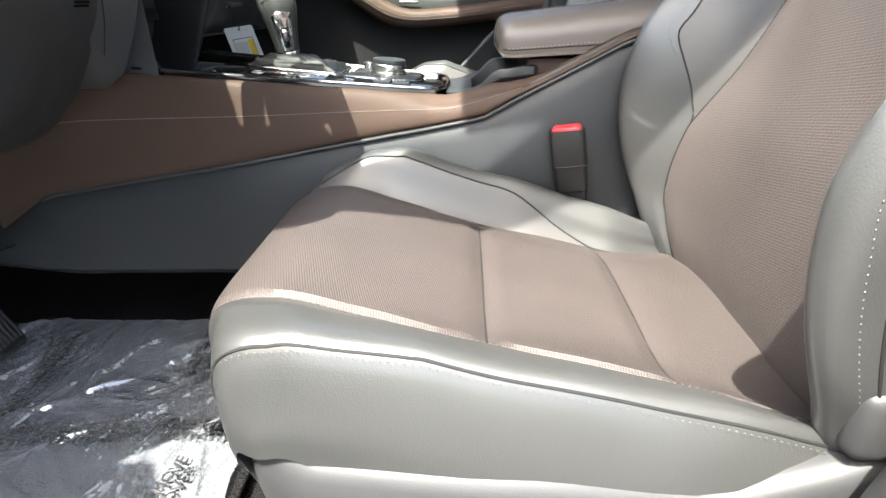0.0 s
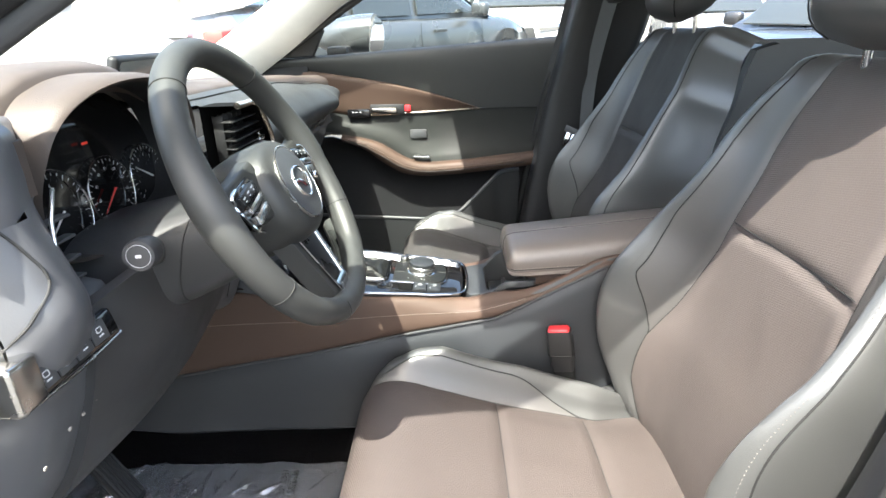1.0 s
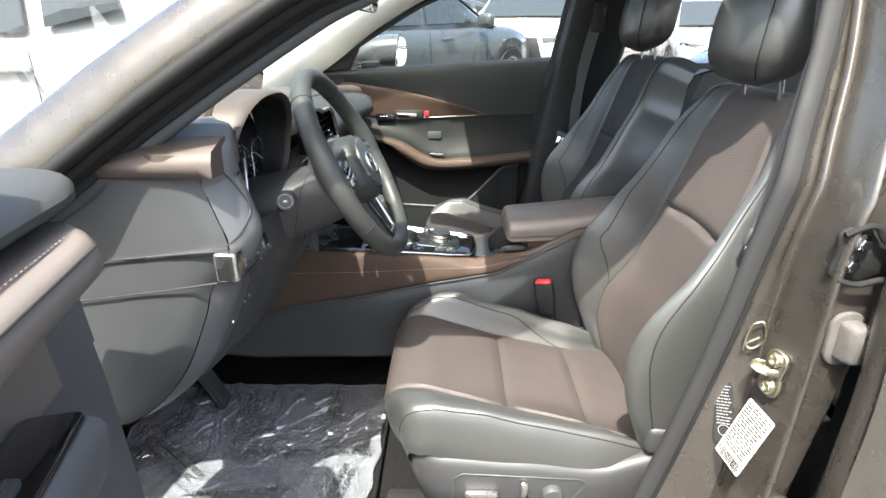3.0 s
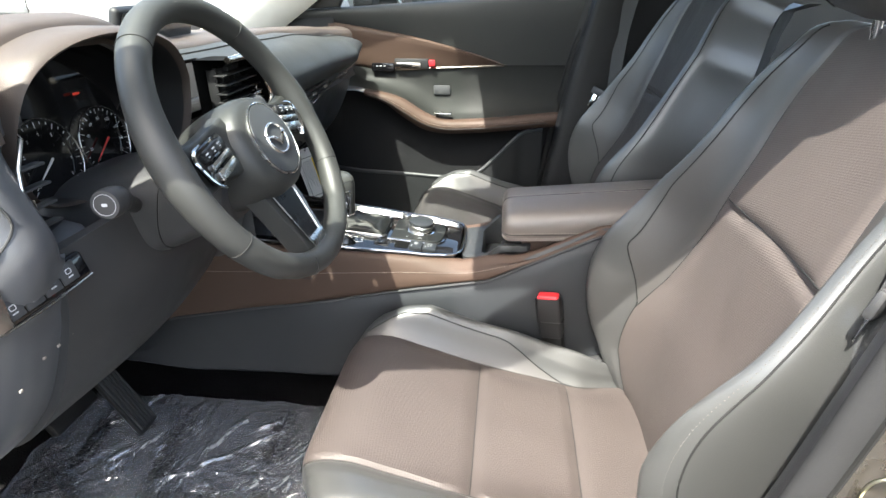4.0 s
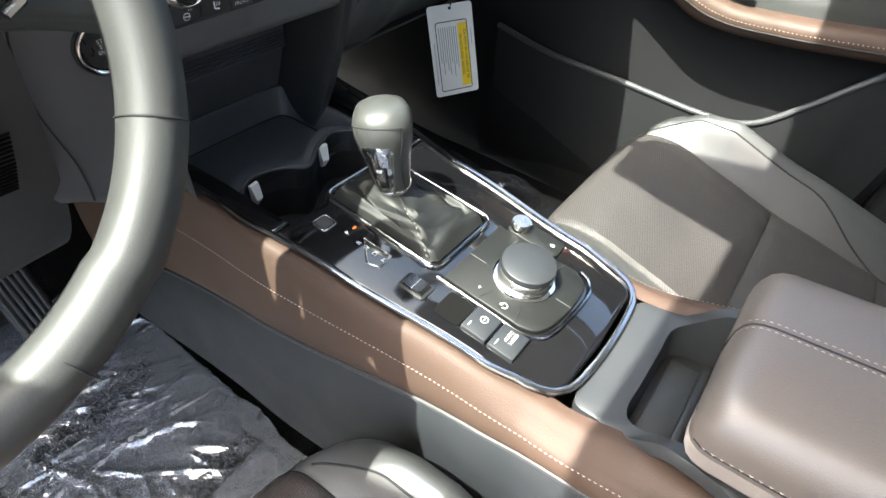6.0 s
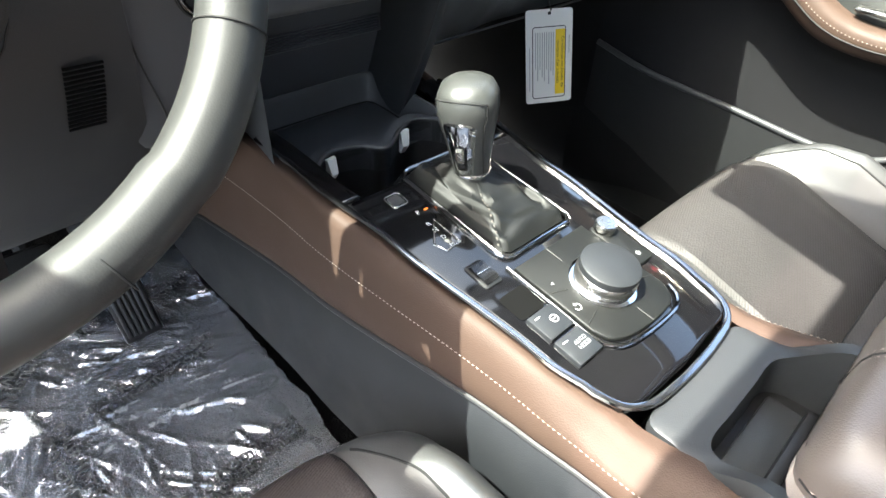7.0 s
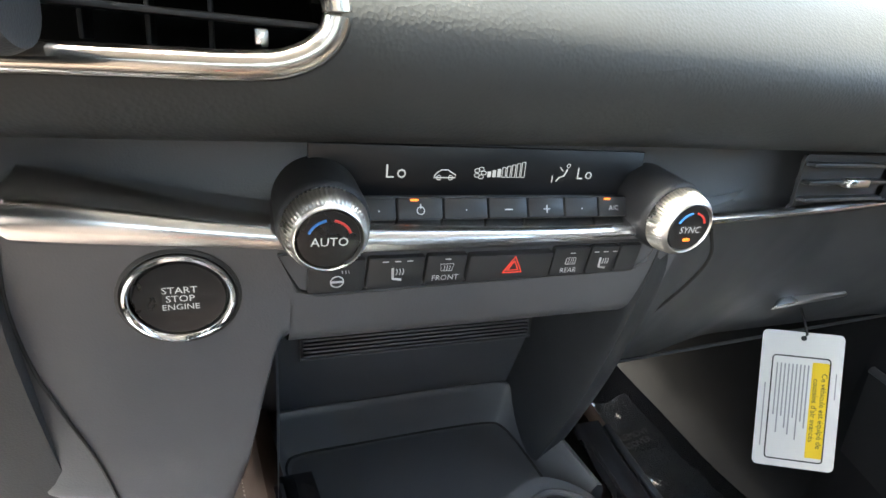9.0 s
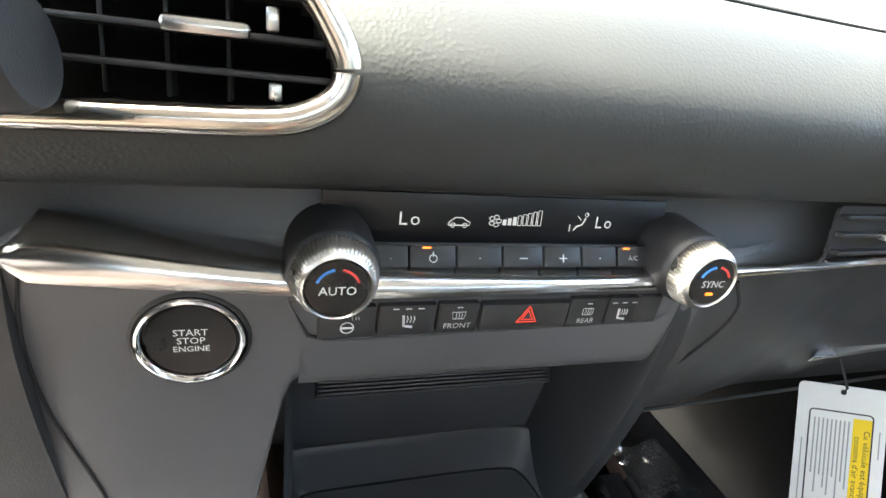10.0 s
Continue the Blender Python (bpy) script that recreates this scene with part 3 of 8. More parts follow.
tube(b, [(lerp([(0.14, 0.775), (0.45, 0.79), (0.64, 0.803), (0.88, 0.823), (1.0, 0.828), (1.3, 0.845)], 0.2 + 1.1 * i / 20) + 0.006, -0.835 + ln(0.2 + 1.1 * i / 20), 0.2 + 1.1 * i / 20) for i in range(21)], 0.007, 8)
part("edge_seal", b, RUBBER, rd)
# stickers on the post
lb = thing("tyre_placard", (0.733, -0.758, 0.671), "white tyre and vehicle data placard, small print", "sticker")
LM = frm((0.7335, -0.7575, 0.672), (0.14, -0.97, -0.10), (0.30, 0.02, 0.95))
b = B()
plate(b, rrect(0.056, 0.106, 0.003, 3), 0.0006, LM)
part("card", b, WHITE, lb)
b = B()
random.seed(4)
for r in range(16):
    y = 0.047 - r * 0.0050
    x = -0.025
    while x < 0.020:
        w = random.uniform(0.003, 0.014)
        plate(b, rrect(min(w, 0.025 - x), 0.0023, 0.0003, 2, x + min(w, 0.025 - x) / 2, y), 0.0004, LM, 0, 0.0010)
        x += w + 0.002
part("print", b, INK, lb)
b = B()
x = -0.024
while x < 0.024:
    w = random.choice((0.0006, 0.0010, 0.0016))
    plate(b, rrect(w, 0.014, 0.0001, 1, x, -0.043), 0.0004, LM, 0, 0.0010)
    x += w + random.choice((0.0007, 0.0012))
part("bars", b, INK, lb)
lb2 = thing("clear_sticker", (0.72, -0.718, 0.70), "clear sticker with faint grey print", "sticker")
L2 = frm((0.7195, -0.7165, 0.690), (0.80, -0.45, 0.16), (0.20, 0.02, 0.97))
b = B()
plate(b, [tuple(p) for p in cr([(-0.012, 0.052), (0.010, 0.046), (0.013, 0.01), (0.010, -0.036), (-0.002, -0.052), (-0.014, -0.050), (-0.013, -0.01)], 30, True)], 0.0004, L2)
part("film", b, SEAL, lb2, "smoky clear film")
b = B()
random.seed(12)
for r in range(13):
    x = -0.010
    while x < 0.007:
        w = random.uniform(0.002, 0.006)
        plate(b, rrect(w, 0.0016, 0.0003, 2, x + w / 2, 0.040 - r * 0.0052), 0.0003, L2, 0, 0.0005)
        x += w + 0.0012
frame_ring(b, ell(0.008, 0.009, 24, 0.0, -0.034), 0.0010, 0.0004, L2, 0.0005)
part("print", b, GREYINK, lb2)

# windscreen and far side of the shell
b = B()
gridm(b, [[(-0.84 + 1.04 * k, -0.66 + 1.32 * j / 10 + (0.08 * k * (0.5 - j / 10) * 1.2), 1.08 + 0.33 * k + 0.02 * math.sin(math.pi * j / 10)) for j in range(11)] for k in [i / 10 for i in range(11)]])
tagged(part("windscreen", b, SCREENGLASS, None, "clear windscreen glass"), category="windscreen", kind="structure")
b = B()
rows = []
INN = cr([(-0.40, 0.80, 1.00), (-0.173, 0.746, 1.135), (0.036, 0.69, 1.275), (0.235, 0.65, 1.375), (0.40, 0.64, 1.40)], 24)
OUT = cr([(-0.62, 0.76, 1.02), (-0.361, 0.696, 1.159), (-0.14, 0.646, 1.284), (0.04, 0.611, 1.373), (0.20, 0.60, 1.42)], 24)
for pi, po in zip(INN, OUT):
    pi, po = V(pi), V(po)
    mid = (pi + po) / 2
    rows.append([pi, pi.lerp(po, 0.15) + V((0, -0.012, -0.004)), mid + V((0, -0.022, -0.006)), pi.lerp(po, 0.85) + V((0, -0.012, 0.0)), po, po + V((0.0, 0.05, 0.03)), mid + V((0, 0.07, 0.03)), pi + V((0.0, 0.05, 0.01))])
loft(b, rows)
tagged(part("screen_pillar_trim", b, CREAM, None, "pale grey trim of the far screen pillar"), category="trim", kind="structure")
b = B()
rows = []
for x, z in cr([(0.20, 1.40), (0.5, 1.43), (0.9, 1.44), (1.6, 1.42), (2.2, 1.36)], 24):
    rows.append([(x, 0.54, z + 0.01), (x, 0.60, z - 0.02), (x, 0.635, z - 0.035), (x, 0.66, z - 0.03), (x, 0.67, z + 0.01), (x, 0.60, z + 0.06)])
loft(b, rows)
tagged(part("roof_rail_trim", b, CREAM, None, "pale grey roof rail trim"), category="trim", kind="structure")
# mirror on the windscreen, with the housing above it
rv = thing("rear_view_mirror", (0.10, 0.11, 1.40), "black rear-view mirror under a dark housing on the windscreen", "mirror")
RM = Matrix.Translation((0.060, 0.115, 1.335)) @ Matrix.Rotation(radians(-6), 4, "Z") @ Matrix.Rotation(radians(8), 4, "Y") @ frm((0, 0, 0), (0, 1, 0), (0, 0, 1))
b = B()
loft(b, [[RM @ V((p[0] * k, p[1] * k, z)) for p in rrect(0.255, 0.066, 0.026, 6)] for z, k in ((-0.022, 0.72), (-0.016, 0.90), (-0.004, 0.99), (0.012, 1.0), (0.015, 0.98))])
part("housing", b, BLACK, rv)
b = B()
plate(b, rrect(0.247, 0.059, 0.023, 6), 0.002, RM, 0.0005, 0.0155)
part("mirror_pane", b, MIRROR, rv)
b = B()
tube(b, [RM @ V((0.0, 0.01, -0.015)), V((0.075, 0.08, 1.375)), V((0.115, 0.05, 1.41))], [0.012, 0.010, 0.014], 12)
part("stem", b, BLACK, rv)
b = B()
loft(b, [[(x, 0.03 + w * c, 1.33 + 0.33 * (x - 0.01) + 0.03 + h * d) for c, d in ((-1, 0.6), (-0.96, -0.5), (-0.7, -1.0), (0.7, -1.0), (0.96, -0.5), (1, 0.6))] for x, w, h in ((0.085, 0.050, 0.008), (0.10, 0.066, 0.020), (0.16, 0.082, 0.026), (0.24, 0.090, 0.026), (0.27, 0.090, 0.020))])
part("sensor_housing", b, BLACK, rv)
# far post with belt
b = B()
rows = []
for z, xa, w in ((0.30, 0.57, 0.20), (0.57, 0.570, 0.20), (0.80, 0.605, 0.19), (0.97, 0.640, 0.21), (1.17, 0.684, 0.23), (1.30, 0.704, 0.23), (1.42, 0.725, 0.23)):
    q = -0.75 * ln(z)
    rows.append([(xa, 0.775 + q, z), (xa + 0.004, 0.745 + q, z), (xa + 0.03, 0.715 + q, z), (xa + w - 0.03, 0.715 + q, z), (xa + w, 0.745 + q, z), (xa + w, 0.79 + q, z), (xa, 0.79 + q, z)])
loft(b, [cr(r, 30, True) for r in rows])
tagged(part("post_trim_far", b, BLACK, None, "black trim of the far door post"), category="trim", kind="structure")
belt = thing("seat_belt", (0.72, 0.69, 0.40), "black seat belt with a chrome tongue hanging on the post", "seat belt")
b = B()
rows = []
for i in range(25):
    k = i / 24
    z = 1.33 - 0.95 * k
    x = 0.805 - 0.09 * k - 0.015 * math.sin(k * 6)
    y = 0.700 - 0.012 * math.sin(k * 5) - 0.75 * ln(z)
    tw = 0.7 + 0.5 * k
    d = V((math.cos(tw), -math.sin(tw), 0)) * 0.023
    rows.append([V((x, y, z)) - d, V((x, y, z)), V((x, y, z)) + d])
sheet(b, rows, 0.0016, (0.3, 0.9, 0))
part("webbing", b, WEBBING, belt)
b = B()
rbox(b, (0.045, 0.02, 0.10), (0.80, 0.62, 1.30), 0.008)
part("guide", b, BLACK, belt)
b = B()
tm = Matrix.Translation((0.720, 0.690, 0.885)) @ Matrix.Rotation(radians(20), 4, "Y") @ Matrix.Rotation(radians(-40), 4, "Z")
rbox(b, (0.055, 0.008, 0.020), (0, 0, 0.0), 0.003, tm)
part("tongue_grip", b, PLAST_L, belt)
b = B()
rbox(b, (0.014, 0.003, 0.040), (-0.010, 0, -0.03), 0.001, tm)
rbox(b, (0.014, 0.003, 0.040), (0.010, 0, -0.03), 0.001, tm)
part("tongue", b, CHROME, belt, "chrome tongue")
# driver's belt tongue on the near side
belt2 = thing("seat_belt", (0.75, -0.66, 0.40), "black seat belt with a pale tongue beside the driver's seat", "seat belt")
b = B()
rows = []
for i in range(21):
    k = i / 20
    c = V((0.825 - 0.11 * k, -0.615 - 0.02 * k, 1.28 - 0.86 * k))
    d = V((0.016, -0.016, 0))
    rows.append([c - d, c, c + d])
sheet(b, rows, 0.0016, (0.7, 0.7, 0))
part("webbing", b, WEBBING, belt2)
b = B()
tm = Matrix.Translation((0.768, -0.614, 0.940)) @ Matrix.Rotation(radians(15), 4, "Y") @ Matrix.Rotation(radians(40), 4, "Z")
rbox(b, (0.05, 0.010, 0.03), (0, 0, 0), 0.005, tm)
part("tongue", b, PLAST_L, belt2)
b = B()
rbox(b, (0.020, 0.0025, 0.03), (0.0, 0.0, -0.026), 0.001, tm)
part("tongue_blade", b, CHROME, belt2)

# back of the cabin: rear bench, far rear door, rear end
bench = thing("rear_bench", (1.5, 0.0, 0.3), "black leather rear bench", "car seat")
b = B()
rbox(b, (0.55, 1.25, 0.26), (1.55, 0, 0.45), 0.05, None, 4)
part("cushion", b, LEATHER, bench)
b = B()
rbox(b, (0.16, 1.25, 0.66), (0, 0, 0), 0.05, Matrix.Translation((1.86, 0, 0.82)) @ Matrix.Rotation(radians(18), 4, "Y"), 4)
part("backrest", b, LEATHER, bench)
b = B()
rbox(b, (0.05, 1.45, 0.82), (2.35, 0.0, 0.60), 0.01)
tagged(part("wall_rear", b, PLAST, None, "dark trim that closes the boot"), category="wall", kind="structure")
b = B()
rows = []
for i in range(12):
    z = 0.28 + 0.86 * i / 11
    rows.append([(0.80, 0.76, z), (1.2, 0.74 - 0.03 * math.sin(3 * z), z), (1.7, 0.76, z), (2.3, 0.72, z)])
sheet(b, [cr(r, 14) for r in rows], 0.06, (0, 1, 0))
tagged(part("wall_right_rear", b, PLAST, None, "dark trim of the far rear door"), category="wall", kind="structure")
b = B()
sheet(b, [[(0.92, -0.73, z), (2.3, -0.73, z)] for z in (0.25, 1.14)], 0.05, (0, 1, 0))
tagged(part("wall_left_rear", b, PLAST, None, "dark trim of the near rear door"), category="wall", kind="structure")

# kick panels that close the footwells
for y0, x1, nm in ((0.795, -0.12, "right"), (-0.735, -0.40, "left")):
    b = B()
    zt = 1.11 if y0 > 0 else 0.82
    rbox(b, (x1 + 0.88, 0.03, zt - 0.25), ((x1 - 0.88) / 2, y0, (zt + 0.25) / 2), 0.006)
    tagged(part("wall_" + nm + "_front", b, DOORLOW, None, "dark plastic kick panel of the footwell"), category="wall", kind="structure")

# ---- steering wheel and column ----
WA = radians(26.5)
WN = V((math.cos(WA), 0, math.sin(WA)))
WM = frm((0.118, -0.373, 1.011), (0, 1, 0), (-math.sin(WA), 0, math.cos(WA)))   # local x right, y up, z to the driver
wheel = thing("steering_wheel", (0.128, -0.367, 0.81), "black leather steering wheel with chrome accents and buttons", "steering wheel")


def W(x, y, z=0.0):
    return WM @ V((x, y, z))


RW = 0.181
b = B()
rows = []
for i in range(120):
    a = 6.28318 * i / 120
    r0 = 0.0165 + 0.0022 * (math.exp(-((a - 0.15) / 0.25) ** 2) + math.exp(-((a - 3.0) / 0.25) ** 2))
    yy = RW * math.sin(a)
    fl = 0.985 if math.sin(a) < -0.8 else 1.0
    c = V((RW * math.cos(a), yy * fl, -0.012))
    o = V((math.cos(a), math.sin(a), 0))
    rows.append([WM @ (c + o * r0 * math.cos(t) + V((0, 0, 1)) * r0 * 1.12 * math.sin(t)) for t in [6.28318 * k / 20 for k in range(20)]])
gridm(b, rows, closed_u=True, closed_v=True)
rim_ob = part("rim", b, RIML, wheel, "black leather rim with sewn seams")
for a in (radians(-28), radians(208), radians(52), radians(128), radians(-112), radians(-68)):
    b = B()
    o = V((math.cos(a), math.sin(a), 0))
    tube(b, [WM @ (o * RW + o * 0.0168 * math.cos(t) + V((0, 0, 0.0188 * math.sin(t) - 0.012))) for t in [6.28318 * k / 24 for k in range(24)]], 0.0006, 6, closed=True)
    part("seam", b, THREAD_D, rim_ob)
for a0, a1 in ((-25, 50), (130, 205)):
    b = B()
    stitches(b, [WM @ (V((math.cos(radians(a)), math.sin(radians(a)), 0)) * (RW - 0.0150) + V((0, 0, -0.0105))) for a in range(a0, a1, 2)], 0.0042, 0.0016, 0.0010, WN)
    part("stitching", b, RIML, rim_ob)
# hub
b = B()
rings = []
for z, k in ((-0.082, 1.00), (-0.060, 1.06), (-0.034, 1.08), (-0.014, 1.06), (0.001, 1.0), (0.009, 0.90), (0.0132, 0.64), (0.0145, 0.2)):
    rings.append([W(p[0], p[1], z) for p in [(0.068 * k * math.copysign(abs(math.cos(t)) ** 0.86, math.cos(t)), -0.010 + 0.064 * k * math.copysign(abs(math.sin(t)) ** 0.86, math.sin(t))) for t in [6.28318 * j / 48 for j in range(48)]]])
loft(b, rings)
part("airbag_cover", b, HUB, wheel, "charcoal airbag cover", sharp=1.2)
b = B()
lathe(b, [(0.0505, 0.0110), (0.0511, 0.0142), (0.0497, 0.0150), (0.0489, 0.0130)], WM @ Matrix.Translation((0, -0.009, 0)), 64, False)
part("emblem_ring", b, SATIN, wheel, "thin satin ring")
b = B()
lathe(b, [(0.0489, 0.0128), (0.0480, 0.0150), (0.03, 0.0172), (0.004, 0.0180)], WM @ Matrix.Translation((0, -0.009, 0)), 64)
part("emblem_disc", b, PLAST, wheel)
b = B()
frame_ring(b, ell(0.0250, 0.0200, 40, 0, -0.010), 0.0042, 0.003, WM, 0.0172)
for sg in (-1, 1):
    tube(b, [W(0, -0.018, 0.0195), W(sg * 0.006, -0.012, 0.0205), W(sg * 0.014, -0.007, 0.0205), W(sg * 0.022, -0.0045, 0.019)], [0.0022, 0.0026, 0.0024, 0.0014], 8)
part("emblem", b, CHROME, wheel, "plain chrome ring emblem")
# side spokes with switches
for sg in (-1, 1):
    b = B()
    rows = []
    for i in range(15):
        k = i / 14
        x = sg * (0.056 + 0.118 * k)
        hw = 0.036 - 0.014 * math.sin(math.pi * k * 0.8) + 0.012 * k
        yc2 = 0.010 - 0.010 * k
        z = -0.004 - 0.006 * math.sin(math.pi * k) - 0.012 * k
        rows.append(cr([W(x, yc2 + hw, z - 0.020), W(x, yc2 + hw, z - 0.006), W(x, yc2 + hw * 0.84, z), W(x, yc2, z + 0.001), W(x, yc2 - hw * 0.84, z), W(x, yc2 - hw, z - 0.006), W(x, yc2 - hw, z - 0.020), W(x, yc2, z - 0.024)], 28, True))
    loft(b, rows)
    sp = part("side_spoke", b, HUB, wheel)
    pm = WM @ Matrix.Translation((sg * 0.110, 0.006, -0.0125)) @ Matrix.Rotation(radians(sg * -10), 4, "Z")
    b = B()
    plate(b, [(-sg * 0.036, 0.020), (sg * 0.024, 0.021), (sg * 0.033, 0.013), (sg * 0.030, -0.018), (sg * 0.020, -0.026), (-sg * 0.036, -0.020)], 0.006, pm, 0.002)
    part("switch_panel", b, GLOSS, sp)
    b = B()
    line = cr([(sg * 0.010, 0.0235), (sg * 0.026, 0.0225), (sg * 0.035, 0.014), (sg * 0.034, -0.004), (sg * 0.030, -0.020), (sg * 0.020, -0.029)], 24)
    tube(b, [pm @ V((p[0], p[1], 0.0068)) for p in line], [0.0012 + 0.0022 * min(1.0, i / 12) for i in range(24)], 8, flat=0.7)
    part("switch_trim", b, CHROME, sp, "bright curved chrome trim")
    for q, (yy, h) in enumerate(((0.0100, 0.0125), (-0.0030, 0.0085), (-0.0160, 0.0120))):
        b = B()
        rbox(b, (0.054 - 0.004 * q, h, 0.008), (-sg * 0.003, yy, 0.0078 + 0.001 * (q > 0)), 0.0028, pm)
        if q == 0:
            part("button", b, BTN, sp)
        else:
            part("roller_bar", b, SATIN, sp, "satin roller bar")
    b = B()
    for xx in (-0.016, 0.0, 0.015):
        plate(b, rrect(0.007, 0.0016, 0.0004, 2, xx, 0.012), 0.0004, pm, 0, 0.0118)
        plate(b, rrect(0.004, 0.0012, 0.0004, 2, xx, 0.008), 0.0004, pm, 0, 0.0118)
    part("marks", b, MARK_DIM, sp)
# lower spoke: a broad dark arm with a sunk web framed by bright lines
b = B()
rows = []
for i in range(15):
    k = i / 14
    y = -0.050 - 0.128 * k
    hw = 0.050 - 0.022 * k ** 0.8
    z = -0.022 + 0.008 * k
    rows.append(cr([W(-hw - 0.004, y, z - 0.026), W(-hw, y, z - 0.005), W(-hw * 0.86, y, z), W(0, y, z + 0.001), W(hw * 0.86, y, z), W(hw, y, z - 0.005), W(hw + 0.004, y, z - 0.026)], 24))
gridm(b, rows)
ls = part("lower_spoke", b, HUB, wheel)
b = B()
gridm(b, [[W(x * (0.034 - 0.015 * k), -0.056 - 0.104 * k, -0.0195 + 0.008 * k) for x in (-1, -0.5, 0, 0.5, 1)] for k in [i / 10 for i in range(11)]])
part("spoke_web", b, BTN, ls, "glossy black sunk web")
for sg, r in ((-1, 0.0016), (1, 0.0042)):
    b = B()
    tube(b, [W(sg * (0.035 - 0.0155 * k), -0.058 - 0.104 * k, -0.0185 + 0.008 * k) for k in [i / 10 for i in range(11)]], r, 8, flat=0.6)
    part("spoke_accent", b, SATIN, ls, "bright metal line along the spoke")
b = B()
gridm(b, [[W(x * (0.0225 - 0.003 * k), -0.146 - 0.018 * k, -0.0105 + 0.0030 * math.sin(3.14 * k)) for x in (-1, -0.4, 0.4, 1)] for k in [i / 6 for i in range(7)]])
part("spoke_foot", b, SATIN, ls, "bright metal foot of the spoke")

col = thing("steering_column", (0.0, -0.367, 0.85), "dark plastic steering column shroud with lever stalks", "steering column")
b = B()
rings = []
for i in range(13):
    k = i / 12
    c = V((0.095, -0.372, 0.965)).lerp(V((-0.15, -0.385, 0.905)), k)
    w, h0, h1 = 0.086 + 0.030 * k, 0.054 + 0.010 * k, 0.062 + 0.055 * k
    ring = []
    for j in range(32):
        a = 6.28318 * j / 32
        ca, sa = math.cos(a), math.sin(a)
        yy = w * math.copysign(abs(ca) ** 0.7, ca)
        zz = (h0 if sa > 0 else h1) * math.copysign(abs(sa) ** 0.75, sa)
        ring.append(c + V((zz * 0.25, yy, zz)))
    rings.append(ring)
loft(b, rings)
part("shroud", b, PLAST_L, col, sharp=1.2)
b = B()
ring = [V(p) * 1 for p in rings[4]]
tube(b, [p + (p - V((0.0, -0.376, 0.945))).normalized() * 0.0005 for p in ring], 0.0009, 5, closed=True)
part("shroud_gap", b, INK, col)
for sg in (-1, 1):
    b = B()
    e = V((0.021, -0.563, 0.985)) if sg < 0 else V((0.030, -0.180, 1.015))
    p = [V((-0.028 if sg < 0 else 0.02, -0.372 + sg * 0.08, 0.938)), V((0.0 if sg < 0 else 0.032, -0.372 + sg * 0.125, 0.962 if sg < 0 else 0.985)), e - V((0.0, sg * 0.026, 0.003))]
    tube(b, p, [0.011, 0.0085, 0.010] if sg < 0 else [0.016, 0.0145, 0.0145], 14)
    st = part("stalk", b, BLACK, col)
    b = B()
    ax = V((0.15, sg, 0.12)).normalized()
    m = Matrix.Translation(e) @ ax.to_track_quat("Z", "Y").to_matrix().to_4x4()
    lathe(b, [(0.010, -0.034), (0.0145, -0.030), (0.0165, -0.018), (0.0165, -0.004), (0.0150, 0.0), (0.003, 0.0005)], m, 28)
    tip = part("stalk_knob", b, PLAST_L, st, "ribbed grey lever knob")
    if sg < 0:
        b = B()
        frame_ring(b, ell(0.0115, 0.0115, 28), 0.0006, 0.0006, m, 0.0)
        plate(b, rrect(0.006, 0.0034, 0.001, 3, 0.0, 0.0), 0.0005, m, 0, 0.0002)
        part("mark", b, MARK_DIM, tip)
b = B()
lathe(b, [(0.032, 0.0), (0.030, 0.004), (0.022, 0.005), (0.020, -0.01)], frm((-0.030, -0.464, 0.936), (1, 0, 0), (0, 0, 1)), 28)
part("stalk_boot", b, BLACK, col)
b = B()
for sg in (-1, 1):
    rbox(b, (0.012, 0.06, 0.05), (0.085, -0.367 + sg * 0.085, 0.99), 0.005)
part("shift_paddle", b, BLACK, col)

# ---- dashboard ----
dash = thing("dashboard", (-0.2, 0.0, 0.60), "dark grey dashboard with brown upper trim and chrome bar", "dashboard")
# upper brown deck from the windscreen to the pad's crest
b = B()
rows = []
for i in range(41):
    y = -0.70 + 1.43 * i / 40
    hood = 0.052 * math.exp(-((y + 0.40) / 0.15) ** 4)
    xr = lerp([(-0.70, -0.06), (-0.60, -0.09), (-0.24, -0.10), (-0.1, -0.13), (0.3, -0.14), (0.6, -0.09), (0.73, -0.05)], y)
    zr = lerp([(-0.70, 1.085), (-0.6, 1.105), (-0.22, 1.105), (0.0, 1.096), (0.3, 1.092), (0.5, 1.082), (0.73, 1.064)], y)
    rows.append([(-0.64, y, 1.02), (-0.5, y, 1.075 + hood * 0.3), (-0.35, y, zr + 0.004 + hood * 0.75), (xr - 0.08, y, zr + 0.008 + hood * 0.95), (xr - 0.015, y, zr + 0.002 + hood), (xr, y, zr - 0.012 + hood)])
rows = [[(x, y * lerp([(-0.64, 0.30), (-0.5, 0.46), (-0.42, 0.56), (-0.3, 0.72), (-0.2, 0.88), (-0.12, 1.0)], x), z) for x, y, z in r] for r in rows]
sheet(b, [cr(r, 22) for r in rows], 0.02, (0, 0, -1))
part("upper_trim", b, BROWN_TOP, dash, "brown leatherette upper trim")
